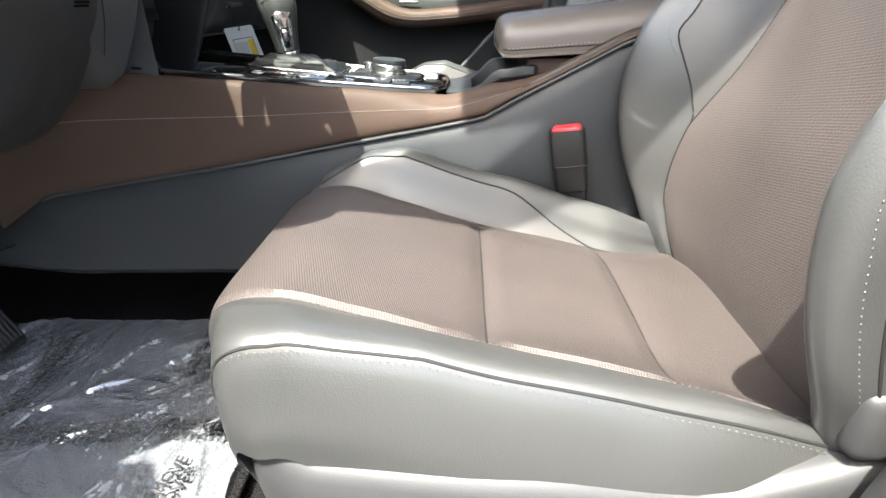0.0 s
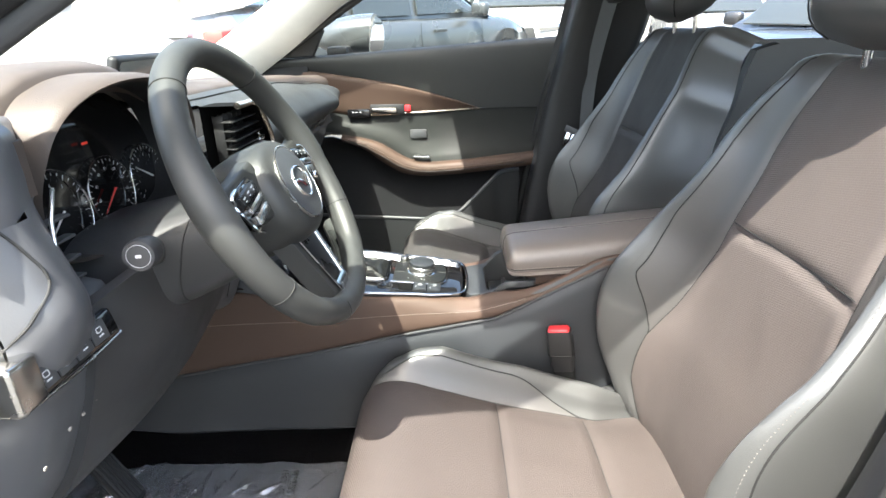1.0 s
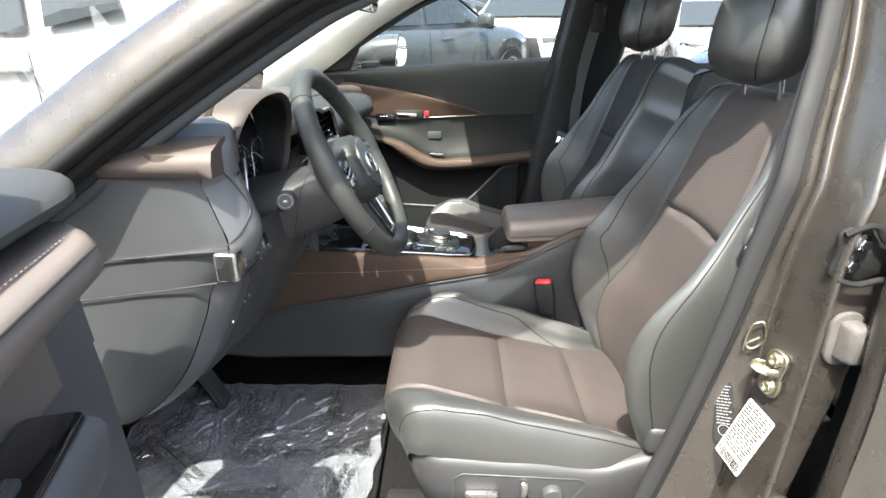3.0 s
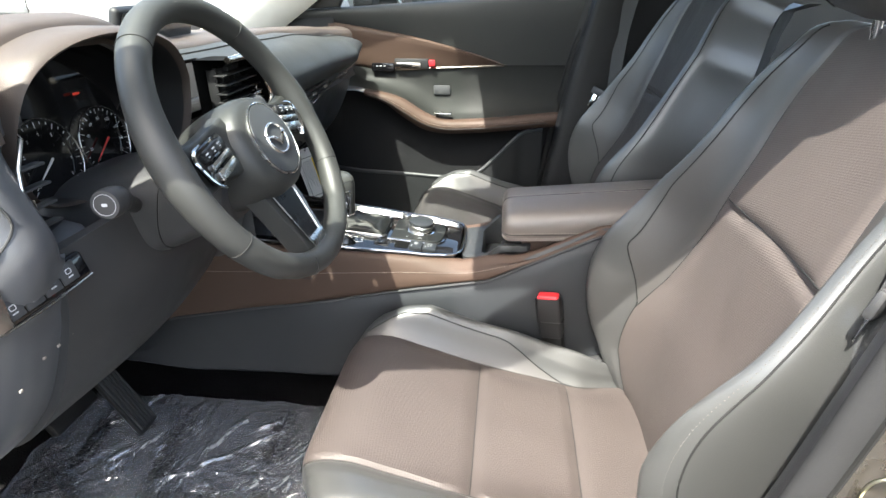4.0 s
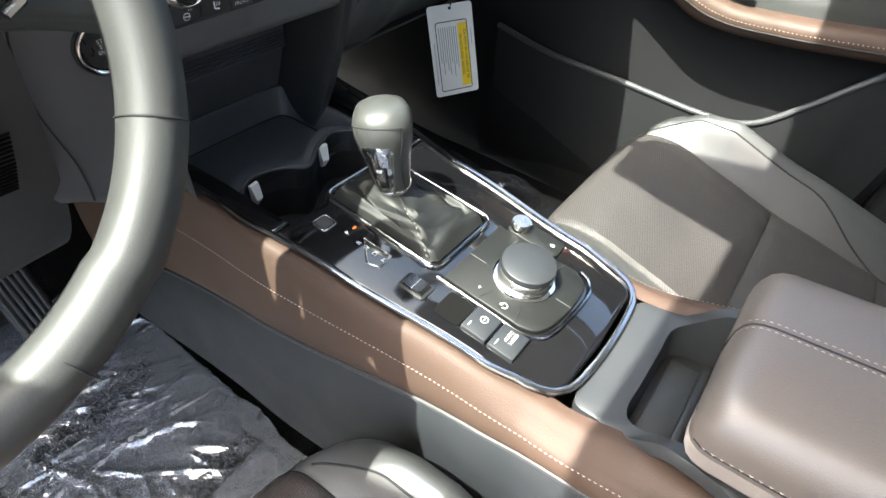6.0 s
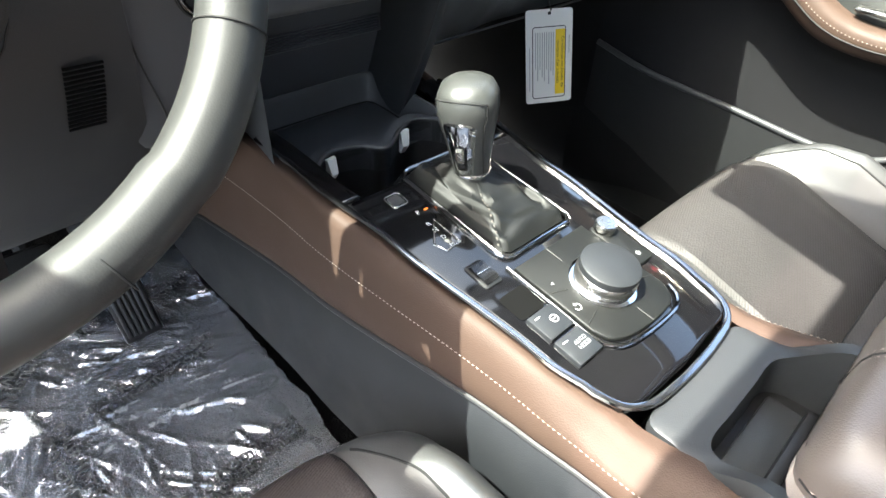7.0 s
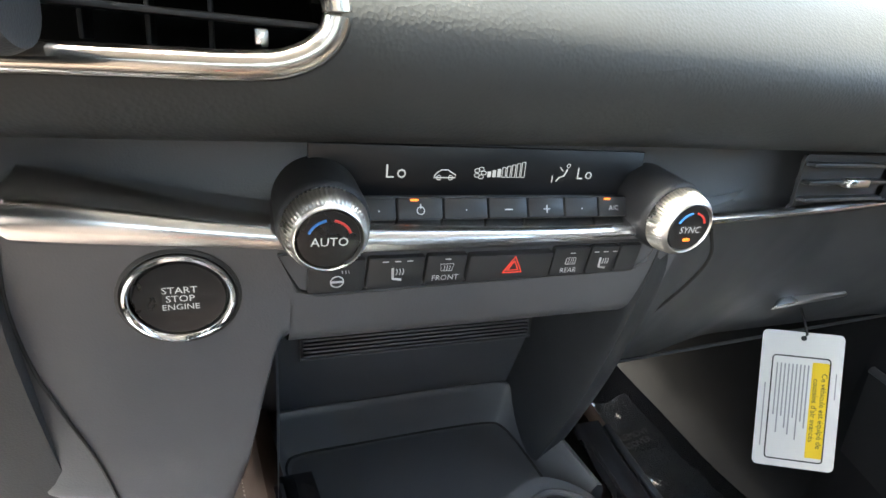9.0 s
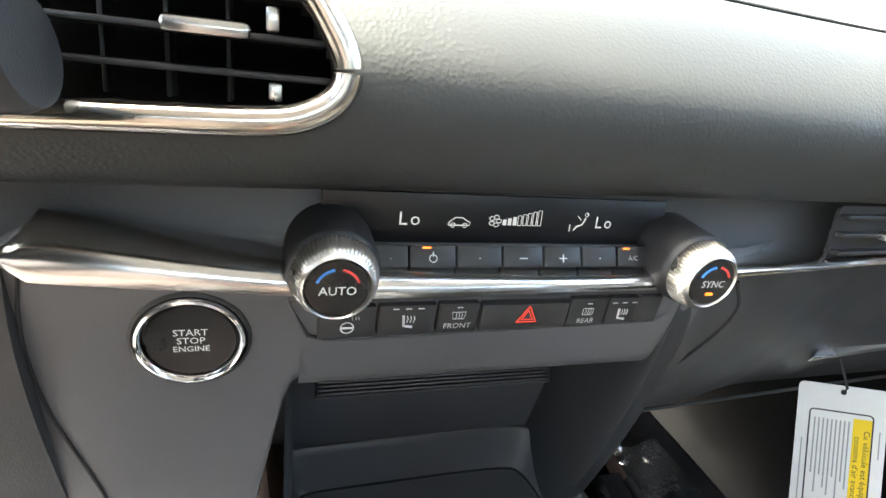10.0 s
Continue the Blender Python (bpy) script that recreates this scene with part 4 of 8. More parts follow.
# dark pad, from the cluster to the far end, closing to a point at the door
b = B()
rows = []
for i in range(221):
    k = i / 220
    y = -0.235 + 0.945 * k
    e = min(1.0, ((1 - k) / 0.22) ** 0.7) if k > 0.78 else 1.0
    xc = lerp([(-0.235, -0.085), (0.0, -0.09), (0.3, -0.085), (0.55, -0.06), (0.71, -0.035)], y)
    zt = lerp([(-0.235, 1.094), (0.0, 1.090), (0.3, 1.084), (0.6, 1.060), (0.71, 1.037)], y)
    zb = lerp([(-0.235, 0.966), (0.3, 0.972), (0.55, 0.985), (0.71, 1.020)], y)
    bulge = 0.075 * e + 0.01
    zm = (zt + zb) / 2
    rows.append([(xc - 0.06, y, zt + 0.002), (xc - 0.012, y, zt - 0.004), (xc + bulge * 0.55, y, zt - 0.20 * (zt - zb)), (xc + bulge * 0.95, y, zt - 0.50 * (zt - zb)),
                 (xc + bulge * 1.0, y, zb + 0.26 * (zt - zb)), (xc + bulge * 0.80, y, zb + 0.05 * (zt - zb)), (xc + bulge * 0.45, y, zb), (xc - 0.03, y, zb + 0.002)])
gridm(b, [cr(r, 70) for r in rows])
MOUTH = [(-0.24, 0.998), (-0.124, 1.002), (-0.107, 1.006), (-0.100, 1.015), (-0.104, 1.024), (-0.116, 1.043), (-0.139, 1.074), (-0.164, 1.087), (-0.24, 1.090)]


def in_mouth(y, z):
    hit = False
    for (y0, z0), (y1, z1) in zip(MOUTH, MOUTH[1:] + MOUTH[:1]):
        if (z0 > z) != (z1 > z) and y < (y1 - y0) * (z - z0) / (z1 - z0) + y0:
            hit = not hit
    return hit


bmesh.ops.delete(b, geom=[v for v in b.verts if v.co.x > -0.075 and in_mouth(v.co.y, v.co.z)], context="VERTS")
pad = part("pad", b, PAD, dash, "dark grained dash pad")
b = B()
tube(b, [V(cr(r, 30)[4]) + V((0.001, 0, 0.001)) for r in rows[::5]], 0.0012, 6)
part("seam", b, THREAD_D, pad)
# recessed band between the pad and the chrome bar
b = B()
rows = []
for i in range(31):
    y = -0.235 + 0.93 * i / 30
    rec = lerp([(-0.235, 0.0), (0.1, 0.0), (0.3, -0.02), (0.7, -0.01)], y)
    rows.append([(-0.035 + rec, y, 0.98), (-0.037 + rec, y, 0.966), (-0.036 + rec, y, 0.945), (-0.030 + rec, y, 0.934)])
gridm(b, rows)
part("band", b, PLAST, dash, "dark recessed band")
# chrome bar
BARP = [(-0.214, -0.013, 0.9455), (-0.20, -0.014, 0.944), (-0.115, -0.018, 0.933), (-0.06, -0.020, 0.929), (0.06, -0.021, 0.929), (0.115, -0.02, 0.934), (0.24, -0.026, 0.938), (0.42, -0.045, 0.946), (0.62, -0.05, 0.958), (0.74, -0.04, 0.966)]
b = B()
rings = []
for y, x, z in cr(BARP, 60):
    hh = lerp([(-0.214, 0.0030), (-0.203, 0.0125), (-0.115, 0.0088), (0.06, 0.0055), (0.2, 0.0038), (0.74, 0.003)], y)
    rings.append([(x - 0.016, y, z + hh * 1.05), (x - 0.006, y, z + hh * 0.80), (x + 0.0005, y, z + hh * 0.42), (x + 0.0028, y, z + hh * 0.22), (x + 0.0042, y, z - hh * 0.10), (x + 0.0044, y, z - hh * 0.40), (x + 0.003, y, z - hh * 0.78), (x - 0.002, y, z - hh), (x - 0.012, y, z - hh)])
loft(b, rings)
part("chrome_bar", b, BAR, dash, "polished chrome bar", sharp=0.5)
# lower centre panel: start button side, one skin with the face above the niche
def face_x(z):
    """Depth of the lower dash skin at the height z."""
    return lin([(0.66, -0.130), (0.69, -0.103), (0.74, -0.077), (0.80, -0.056), (0.86, -0.0405), (0.90, -0.030), (0.925, -0.024), (0.940, -0.021)], z)


b = B()
rows = []
for i in range(41):
    y = -0.245 + 0.138 * i / 40
    zb = lin([(-0.245, 0.775), (-0.20, 0.752), (-0.165, 0.724), (-0.150, 0.714), (-0.140, 0.722), (-0.128, 0.768), (-0.119, 0.825), (-0.112, 0.862), (-0.107, 0.866)], y)
    zs = [0.938 + (zb - 0.938) * j / 22 for j in range(23)]
    soft = lambda z: 0.012 * max(0.0, 1 - (z - zb) / 0.014) ** 2
    tuck = 0.012 * min(1.0, max(0.0, (-0.226 - y) / 0.016))
    rows.append([(face_x(z) - soft(z) - tuck, y, z) for z in zs] + [(face_x(zb) - 0.020, y, zb - 0.004), (face_x(zb) - 0.070, y - 0.004, zb - 0.004)])
gridm(b, rows)
cheek = part("left_cheek", b, FACE, dash)
b = B()
rows = []
for i in range(25):
    y = -0.107 + 0.222 * i / 24
    rows.append([(face_x(0.926), y, 0.926), (face_x(0.90), y, 0.90), (-0.0370, y, 0.880), (-0.0440, y, 0.8675), (-0.060, y, 0.8600), (-0.10, y, 0.858)])
gridm(b, [cr(r, 16) for r in rows])
part("centre_face", b, FACE, dash)
b = B()
rows = []
for i in range(25):
    k = i / 24
    z = 0.925 - 0.26 * k
    x0 = -0.026 - 0.10 * k ** 1.4
    yl = 0.098 + 0.004 * k
    rows.append([(x0 - 0.10, yl + 0.002, z), (x0 - 0.01, yl, z), (x0, yl + 0.006, z), (x0 - 0.004, yl + 0.020, z), (x0 - 0.03, yl + 0.030, z), (x0 - 0.16, yl + 0.034, z)])
gridm(b, [cr(r, 18) for r in rows])
part("right_cheek", b, SIDE, dash)
b = B()
sheet(b, [[(-0.138, y, 0.880), (-0.150, y, 0.80), (-0.172, y, 0.745), (-0.196, y, 0.69)] for y in (-0.150, -0.05, 0.05, 0.145)], 0.012, (-1, 0, 0))
backw = part("niche_back_wall", b, BRIDGE, dash, "dark plastic back wall of the open niche")
b = B()
m = frm((-0.1475, 0.004, 0.8015), (0, 1, 0), (-0.15, 0, 1))
frame_ring(b, [(-0.094, -0.0085), (0.094, -0.0085), (0.094, 0.0085), (-0.094, 0.0085)], 0.0030, 0.0030, m, 0.0)
part("slot_frame", b, FACE, backw)
for k in range(5):
    b = B()
    rbox(b, (0.184, 0.0016, 0.0040), (0, -0.0060 + 0.0030 * k, 0.0010), 0.0005, m)
    part("rib", b, BRIDGE, backw)
b = B()
gridm(b, [[(x, -0.113 + 0.012 * ((x + 0.05) / -0.15), z) for z in (0.868, 0.80, 0.70)] for x in (-0.050, -0.10, -0.20)])
part("niche_side", b, BRIDGE, dash)
# glove box side
b = B()
rows = []
for i in range(31):
    y = 0.115 + 0.60 * i / 30
    xo = lerp([(0.115, -0.035), (0.2, -0.06), (0.36, -0.09), (0.6, -0.09), (0.72, -0.07)], y)
    rows.append([(xo + 0.012, y, 0.945), (xo + 0.006, y, 0.92), (xo - 0.004, y, 0.89), (xo - 0.022, y, 0.85), (xo - 0.05, y, 0.80), (xo - 0.085, y, 0.757), (xo - 0.10, y, 0.748), (xo - 0.16, y, 0.742)])
gridm(b, [cr(r, 26) for r in rows])
part("glove_box", b, PLAST, dash, "dark grey glove box lid with metal pull")
b = B()
m = REAR(-0.135, 0.41, 0.81, -55)
plate(b, [(-0.055, -0.010), (0.055, -0.004), (0.055, 0.007), (-0.03, 0.006)], 0.006, m, 0.002)
part("glove_box_pull", b, SATIN, dash)
b = B()
tube(b, cr([(-0.025, 0.135, 0.925), (-0.035, 0.150, 0.90), (-0.06, 0.150, 0.86), (-0.10, 0.135, 0.80), (-0.13, 0.12, 0.765)], 24), 0.0011, 6)
tube(b, [(-0.135, 0.125, 0.760), (-0.16, 0.4, 0.752), (-0.17, 0.7, 0.756)], 0.0018, 6)
part("panel_gap", b, INK, dash)
# start button
sb = thing("start_button", (-0.03, -0.154, 0.88), "round black engine start button with chrome ring", "button")
SM = REAR(-0.0292, -0.153, 0.9005, 12) @ Matrix.Scale(0.96, 4)
b = B()
lathe(b, [(0.0236, -0.004), (0.0236, 0.0014), (0.0229, 0.0030), (0.0218, 0.0034), (0.0208, 0.0026), (0.0200, 0.0004), (0.0195, -0.003)], SM, 64, False)
part("ring", b, CHROME, sb, "chrome ring")
b = B()
lathe(b, [(0.0199, -0.003), (0.0196, 0.0000), (0.0188, 0.0012), (0.0174, 0.0009), (0.004, 0.0002)], SM, 64)
cap = part("cap", b, BTN, sb)
b = B()
lathe(b, [(0.0262, -0.003), (0.0258, 0.0004), (0.0244, 0.0010), (0.0235, -0.001)], SM, 64, False)
part("collar", b, BLACK, sb)
b = B()
for yy, w in ((0.0045, "START"), (0.0002, "STOP"), (-0.0041, "ENGINE")):
    text_bm(b, w, 0.0050 if w != "ENGINE" else 0.0044, SM @ Matrix.Translation((0, yy * 1.06, 0.0013)))
part("words", b, MARK, cap)

# ---- climate panel ----
cl = thing("climate_panel", (-0.03, 0.0, 0.89), "black climate control panel with two knurled dials and display", "climate control")
b = B()
plate(b, rrect(0.182, 0.0240, 0.001, 3, -0.008, 0.9560), 0.003, REAR(-0.0372, 0, 0), 0.0003)
disp = part("display", b, SCREEN, cl, "dark glossy display")
DF = REAR(-0.0335, 0, 0)
b = B()
text_bm(b, "Lo", 0.0092, DF @ Matrix.Translation((-0.0590, 0.9555, 0)), spread=1.25)
text_bm(b, "Lo", 0.0088, DF @ Matrix.Translation((0.0450, 0.9555, 0)), spread=1.25)
for k in range(8):
    h = 0.0028 + 0.0007 * k
    o = rrect(0.0019, h, 0.0002, 2, -0.0110 + 0.0027 * k, 0.9535 + h / 2)
    if k < 3:
        plate(b, o, 0.0002, DF)
    else:
        frame_ring(b, o, 0.0004, 0.0002, DF)
for k in range(5):
    a = 1.2566 * k
    frame_ring(b, ell(0.0014, 0.0010, 10, -0.0160 + 0.0020 * math.cos(a), 0.9555 + 0.0020 * math.sin(a)), 0.0004, 0.0002, DF)
tube(b, [DF @ V(p) for p in ((-0.0400, 0.9535, 0), (-0.0390, 0.9550, 0), (-0.0365, 0.9568, 0), (-0.0330, 0.9568, 0), (-0.0305, 0.9552, 0), (-0.0290, 0.9546, 0), (-0.0290, 0.9530, 0), (-0.040, 0.9530, 0))], 0.0003, 5)
frame_ring(b, ell(0.0011, 0.0011, 12, -0.0375, 0.953), 0.0004, 0.0002, DF)
frame_ring(b, ell(0.0011, 0.0011, 12, -0.0315, 0.953), 0.0004, 0.0002, DF)
frame_ring(b, ell(0.0010, 0.0010, 12, 0.0345, 0.9598), 0.0004, 0.0002, DF)
tube(b, [DF @ V(p) for p in ((0.0342, 0.958, 0), (0.0325, 0.9545, 0), (0.0295, 0.9535, 0), (0.0280, 0.9515, 0))], 0.0004, 5)
tube(b, [DF @ V(p) for p in ((0.0295, 0.959, 0), (0.0315, 0.957, 0))], 0.0003, 5)
tube(b, [DF @ V(p) for p in ((0.0255, 0.9545, 0), (0.0255, 0.951, 0))], 0.0003, 5)
part("display_marks", b, MARK, disp)
# upper button row
UF = REAR(-0.026, 0, 0, -14)
UF = Matrix.Translation((-0.0265, 0, 0.9395)) @ Matrix.Rotation(radians(-22), 4, "Y") @ frm((0, 0, 0), (0, 1, 0), (0, 0, 1))
edges = [-0.077, -0.060, -0.037, -0.0135, 0.0085, 0.0300, 0.0510, 0.0700]
for i, (a, c) in enumerate(zip(edges, edges[1:])):
    b = B()
    rbox(b, (c - a - 0.0008, 0.0105, 0.008), ((a + c) / 2, 0.0, -0.002), 0.0010, UF)
    k = part("button", b, KEY, cl)
    b = B()
    cxx = (a + c) / 2
    if i == 1:
        frame_ring(b, ell(0.0018, 0.0018, 16, cxx, -0.001), 0.0005, 0.0002, UF, 0.002)
        plate(b, rrect(0.0006, 0.0022, 0.0002, 2, cxx, 0.001), 0.0003, UF, 0, 0.002)
    elif i == 3:
        plate(b, rrect(0.0042, 0.0006, 0.0002, 2, cxx, -0.001), 0.0003, UF, 0, 0.002)
    elif i == 4:
        plate(b, rrect(0.0040, 0.0006, 0.0002, 2, cxx, -0.001), 0.0003, UF, 0, 0.002)
        plate(b, rrect(0.0006, 0.0040, 0.0002, 2, cxx, -0.001), 0.0004, UF, 0, 0.002)
    elif i == 6:
        text_bm(b, "A/C", 0.0038, UF @ Matrix.Translation((cxx, -0.001, 0.0022)))
    else:
        plate(b, rrect(0.0006, 0.0006, 0.0002, 2, cxx, -0.001), 0.0003, UF, 0, 0.002)
    part("mark", b, MARK_DIM, k)
    if i in (1, 6):
        b = B()
        plate(b, rrect(0.0040, 0.0010, 0.0003, 2, cxx - (0.003 if i == 1 else 0.004), 0.0040), 0.0004, UF, 0, 0.002)
        part("lamp", b, AMBER, k)
# lower button row
LF = Matrix.Translation((-0.0272, 0, 0.9090)) @ Matrix.Rotation(radians(12), 4, "Y") @ frm((0, 0, 0), (0, 1, 0), (0, 0, 1))
b = B()
frame_ring(b, [(-0.113, 0.011), (-0.104, -0.0095), (-0.095, -0.0125), (0.086, -0.0085), (0.094, -0.003), (0.097, 0.011)], 0.003, 0.0025, LF, -0.002)
part("lower_frame", b, PLAST_L, cl)
b = B()
plate(b, [(-0.112, 0.014), (-0.103, -0.009), (-0.095, -0.012), (0.086, -0.008), (0.094, -0.003), (0.097, 0.014)], 0.002, LF, 0, -0.003)
part("lower_field", b, BLACK, cl)
ed = [(-0.100, -0.0735), (-0.0725, -0.0445), (-0.0435, -0.0225), (-0.0215, 0.0265), (0.0275, 0.0500), (0.0510, 0.0690), (0.0700, 0.0840)]
names = ["warm_wheel", "seat_heat", "FRONT", "hazard", "REAR", "seat_heat", "blank"]
for (a, c), nm in zip(ed, names):
    cxx, w = (a + c) / 2, c - a
    b = B()
    hz = nm == "hazard"
    rbox(b, (w, 0.0175 if not hz else 0.0155, 0.006), (cxx, 0.0005 + cxx * 0.012, 0.0 if not hz else 0.0012), 0.0012, LF)
    k = part("button", b, KEY, cl)
    zt = 0.0032 if not hz else 0.0044
    b = B()
    if hz:
        for sc in (0.0062, 0.0036):
            frame_ring(b, [(cxx + 0.001, 0.001 + sc), (cxx + 0.001 - sc * 0.87, 0.001 - sc * 0.55), (cxx + 0.001 + sc * 0.87, 0.001 - sc * 0.55)], 0.0009, 0.0003, LF, zt)
        part("mark", b, REDLAMP, k, "red hazard triangle")
        continue
    if nm in ("FRONT", "REAR"):
        text_bm(b, nm, 0.0044, LF @ Matrix.Translation((cxx, -0.0042, zt)))
        frame_ring(b, [(cxx - 0.0035, 0.004), (cxx + 0.0035, 0.004), (cxx + 0.0028, 0.0), (cxx - 0.0028, 0.0)] if nm == "FRONT" else rrect(0.006, 0.004, 0.0006, 2, cxx, 0.0018), 0.0004, 0.0002, LF, zt)
        for q in (-0.0014, 0, 0.0014):
            tube(b, [LF @ V((cxx + q, 0.0032, zt)), LF @ V((cxx + q + 0.0004, 0.0018, zt)), LF @ V((cxx + q, 0.0002, zt))], 0.0002, 4)
    elif nm == "seat_heat":
        tube(b, [LF @ V((cxx - 0.0022, 0.003, zt)), LF @ V((cxx - 0.0016, -0.003, zt)), LF @ V((cxx + 0.0026, -0.0038, zt))], 0.0007, 5)
        for q in (-0.0002, 0.0014, 0.003):
            tube(b, [LF @ V((cxx + q, 0.0025, zt)), LF @ V((cxx + q + 0.0005, 0.0008, zt)), LF @ V((cxx + q, -0.001, zt))], 0.0003, 4)
    elif nm == "warm_wheel":
        frame_ring(b, ell(0.0030, 0.0030, 18, cxx, -0.003), 0.0006, 0.0002, LF, zt)
        plate(b, rrect(0.0055, 0.0010, 0.0003, 2, cxx, -0.003), 0.0003, LF, 0, zt)
        for q in (0.002, 0.0036, 0.005):
            tube(b, [LF @ V((cxx + q, 0.003, zt)), LF @ V((cxx + q + 0.0004, 0.0015, zt))], 0.0002, 4)
    if nm != "blank":
        for q in ((-0.006, 0, 0.006) if nm == "seat_heat" else (0,)):
            plate(b, rrect(0.003, 0.0005, 0.0002, 2, cxx + q, 0.0068), 0.0002, LF, 0, zt)
        part("mark", b, MARK_DIM, k)
    else:
        b.free()
# dials
for y0, word in ((-0.095, "AUTO"), (0.0885, "SYNC")):
    KMx = Matrix.Translation((0.003, y0, 0.9355)) @ Matrix.Rotation(radians(9), 4, "Y") @ frm((0, 0, 0), (0, 1, 0), (0, 0, 1))
    b = B()
    lathe(b, [(0.0198, -0.044), (0.0198, -0.0160), (0.0194, -0.0132), (0.0182, -0.0118), (0.0145, -0.0118)], KMx, 48)
    part("dial_housing", b, BLACK, cl)
    b = B()
    rings = []
    for r, z in ((0.0150, -0.0125), (0.0174, -0.0118), (0.0176, -0.0105), (0.0160, -0.0036), (0.0152, -0.0020), (0.0146, -0.0006), (0.0137, 0.0002), (0.0129, -0.0012)):
        kk = 0.0007 if 0.0158 < r else 0.0
        rings.append([KMx @ V(((r + (kk if k % 4 < 2 else 0)) * math.cos(6.28318 * k / 240), (r + (kk if k % 4 < 2 else 0)) * math.sin(6.28318 * k / 240), z)) for k in range(240)])
    loft(b, rings, caps=False)
    dial = part("dial", b, KNURL, cl, "knurled satin metal dial", sharp=0.5)
    b = B()
    lathe(b, [(0.0131, -0.003), (0.0129, -0.0010), (0.0122, -0.0002), (0.004, 0.0)], KMx, 48)
    face = part("dial_face", b, BTN, dial)
    b = B()
    text_bm(b, word, 0.0054, KMx @ Matrix.Translation((0, -0.0006, 0.0006)))
    part("word", b, MARK, dial)
    for a0, a1, mm in ((100, 158, BLUEMARK), (22, 80, REDMARK)):
        b = B()
        tube(b, [KMx @ V((0.0088 * math.cos(radians(a0 + (a1 - a0) * q / 10)), 0.0088 * math.sin(radians(a0 + (a1 - a0) * q / 10)), 0.0002)) for q in range(11)], 0.0006, 5)
        part("arc", b, mm, dial)
    if word == "SYNC":
        b = B()
        plate(b, rrect(0.0042, 0.0014, 0.0005, 3, 0, -0.0062), 0.0006, KMx, 0, 0.0)
        part("lamp", b, AMBER, dial)

# ---- far front door ----
pd = thing("front_door", (0.2, 0.80, 0.35), "shut passenger door with dark trim and brown armrest", "car door", "front doors")


def rear_edge(z):
    return lin([(0.35, 0.52), (0.571, 0.553), (0.964, 0.632), (1.166, 0.682)], z)


def belt_z(x):
    return lin([(-0.30, 1.112), (-0.186, 1.120), (0.686, 1.166)], x)


def brown_lo(x):
    return lin([(-0.12, 0.955), (0.0, 0.935), (0.096, 0.936), (0.43, 0.949)], x)


def brown_hi(x):
    return BROWN_HI(x)


BROWN_HI = curve([(-0.12, 1.080), (-0.035, 1.067), (0.12, 1.040), (0.235, 1.012), (0.34, 0.982), (0.43, 0.951)])


arm_top = curve([(-0.06, 0.892), (0.0, 0.880), (0.05, 0.870), (0.103, 0.852), (0.18, 0.806), (0.24, 0.788), (0.32, 0.789), (0.402, 0.795), (0.60, 0.815)])
arm_lo = curve([(-0.06, 0.872), (0.0, 0.855), (0.052, 0.832), (0.10, 0.793), (0.168, 0.752), (0.24, 0.740), (0.32, 0.742), (0.402, 0.748), (0.60, 0.768)])


def dpanel(name, lo, hi, x0, x1, prof, m, lab="", nx=40):
    """A door trim panel between the lines lo(x) and hi(x); prof rows (share of height, depth y)."""
    bb = B()
    rr = []
    for i in range(nx + 1):
        x = x0 + (x1 - x0) * i / nx
        a, c = lo(x), hi(x)
        xx = [min(x, rear_edge(a + (c - a) * t)) for t, _ in prof]
        rr.append(cr([(q, y, a + (c - a) * t) for q, (t, y) in zip(xx, prof)], 12))
    sheet(bb, rr, 0.012, (0, 1, 0))
    return part(name, bb, m, pd, lab)


dpanel("upper_trim", lambda x: brown_hi(x) if x < 0.43 else 0.950, belt_z, -0.30, 0.70, [(0, 0.792), (0.3, 0.782), (0.7, 0.772), (0.93, 0.778), (1.0, 0.80)], PAD, "dark soft upper trim")
dpanel("brown_inlay", brown_lo, brown_hi, -0.14, 0.43, [(0, 0.802), (0.1, 0.794), (0.5, 0.786), (0.9, 0.776), (1.0, 0.782)], BROWN, "brown leatherette inlay")
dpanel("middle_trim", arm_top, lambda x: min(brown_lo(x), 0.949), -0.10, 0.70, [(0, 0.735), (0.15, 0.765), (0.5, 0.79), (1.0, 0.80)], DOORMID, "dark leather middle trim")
dpanel("armrest", arm_lo, arm_top, -0.02, 0.62, [(0.0, 0.742), (0.10, 0.716), (0.45, 0.703), (0.85, 0.706), (1.0, 0.725), (1.0, 0.75)], BROWN, "brown stitched armrest")
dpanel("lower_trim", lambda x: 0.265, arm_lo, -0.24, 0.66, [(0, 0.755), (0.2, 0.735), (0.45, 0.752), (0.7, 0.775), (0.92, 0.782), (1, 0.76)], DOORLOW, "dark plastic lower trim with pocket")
b = B()
LIP = cr([(-0.22, 0.742, 0.628), (-0.08, 0.735, 0.606), (0.10, 0.730, 0.598), (0.26, 0.722, 0.592), (0.34, 0.720, 0.606), (0.40, 0.724, 0.655), (0.46, 0.732, 0.715), (0.50, 0.745, 0.745), (0.56, 0.752, 0.752)], 50)
tube(b, LIP, 0.006, 10)
part("pocket_lip", b, PLAST, pd, "pale-edged pocket lip")
b = B()
sheet(b, [[(min(p[0], rear_edge(p[2] * (1 - k) + 0.28 * k)), p[1] - 0.003 + 0.012 * k, p[2] * (1 - k) + 0.28 * k) for k in (0.0, 0.02, 0.3, 0.7, 1.0)] for p in LIP], 0.010, (0, 1, 0))
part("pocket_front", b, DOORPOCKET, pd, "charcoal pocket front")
b = B()
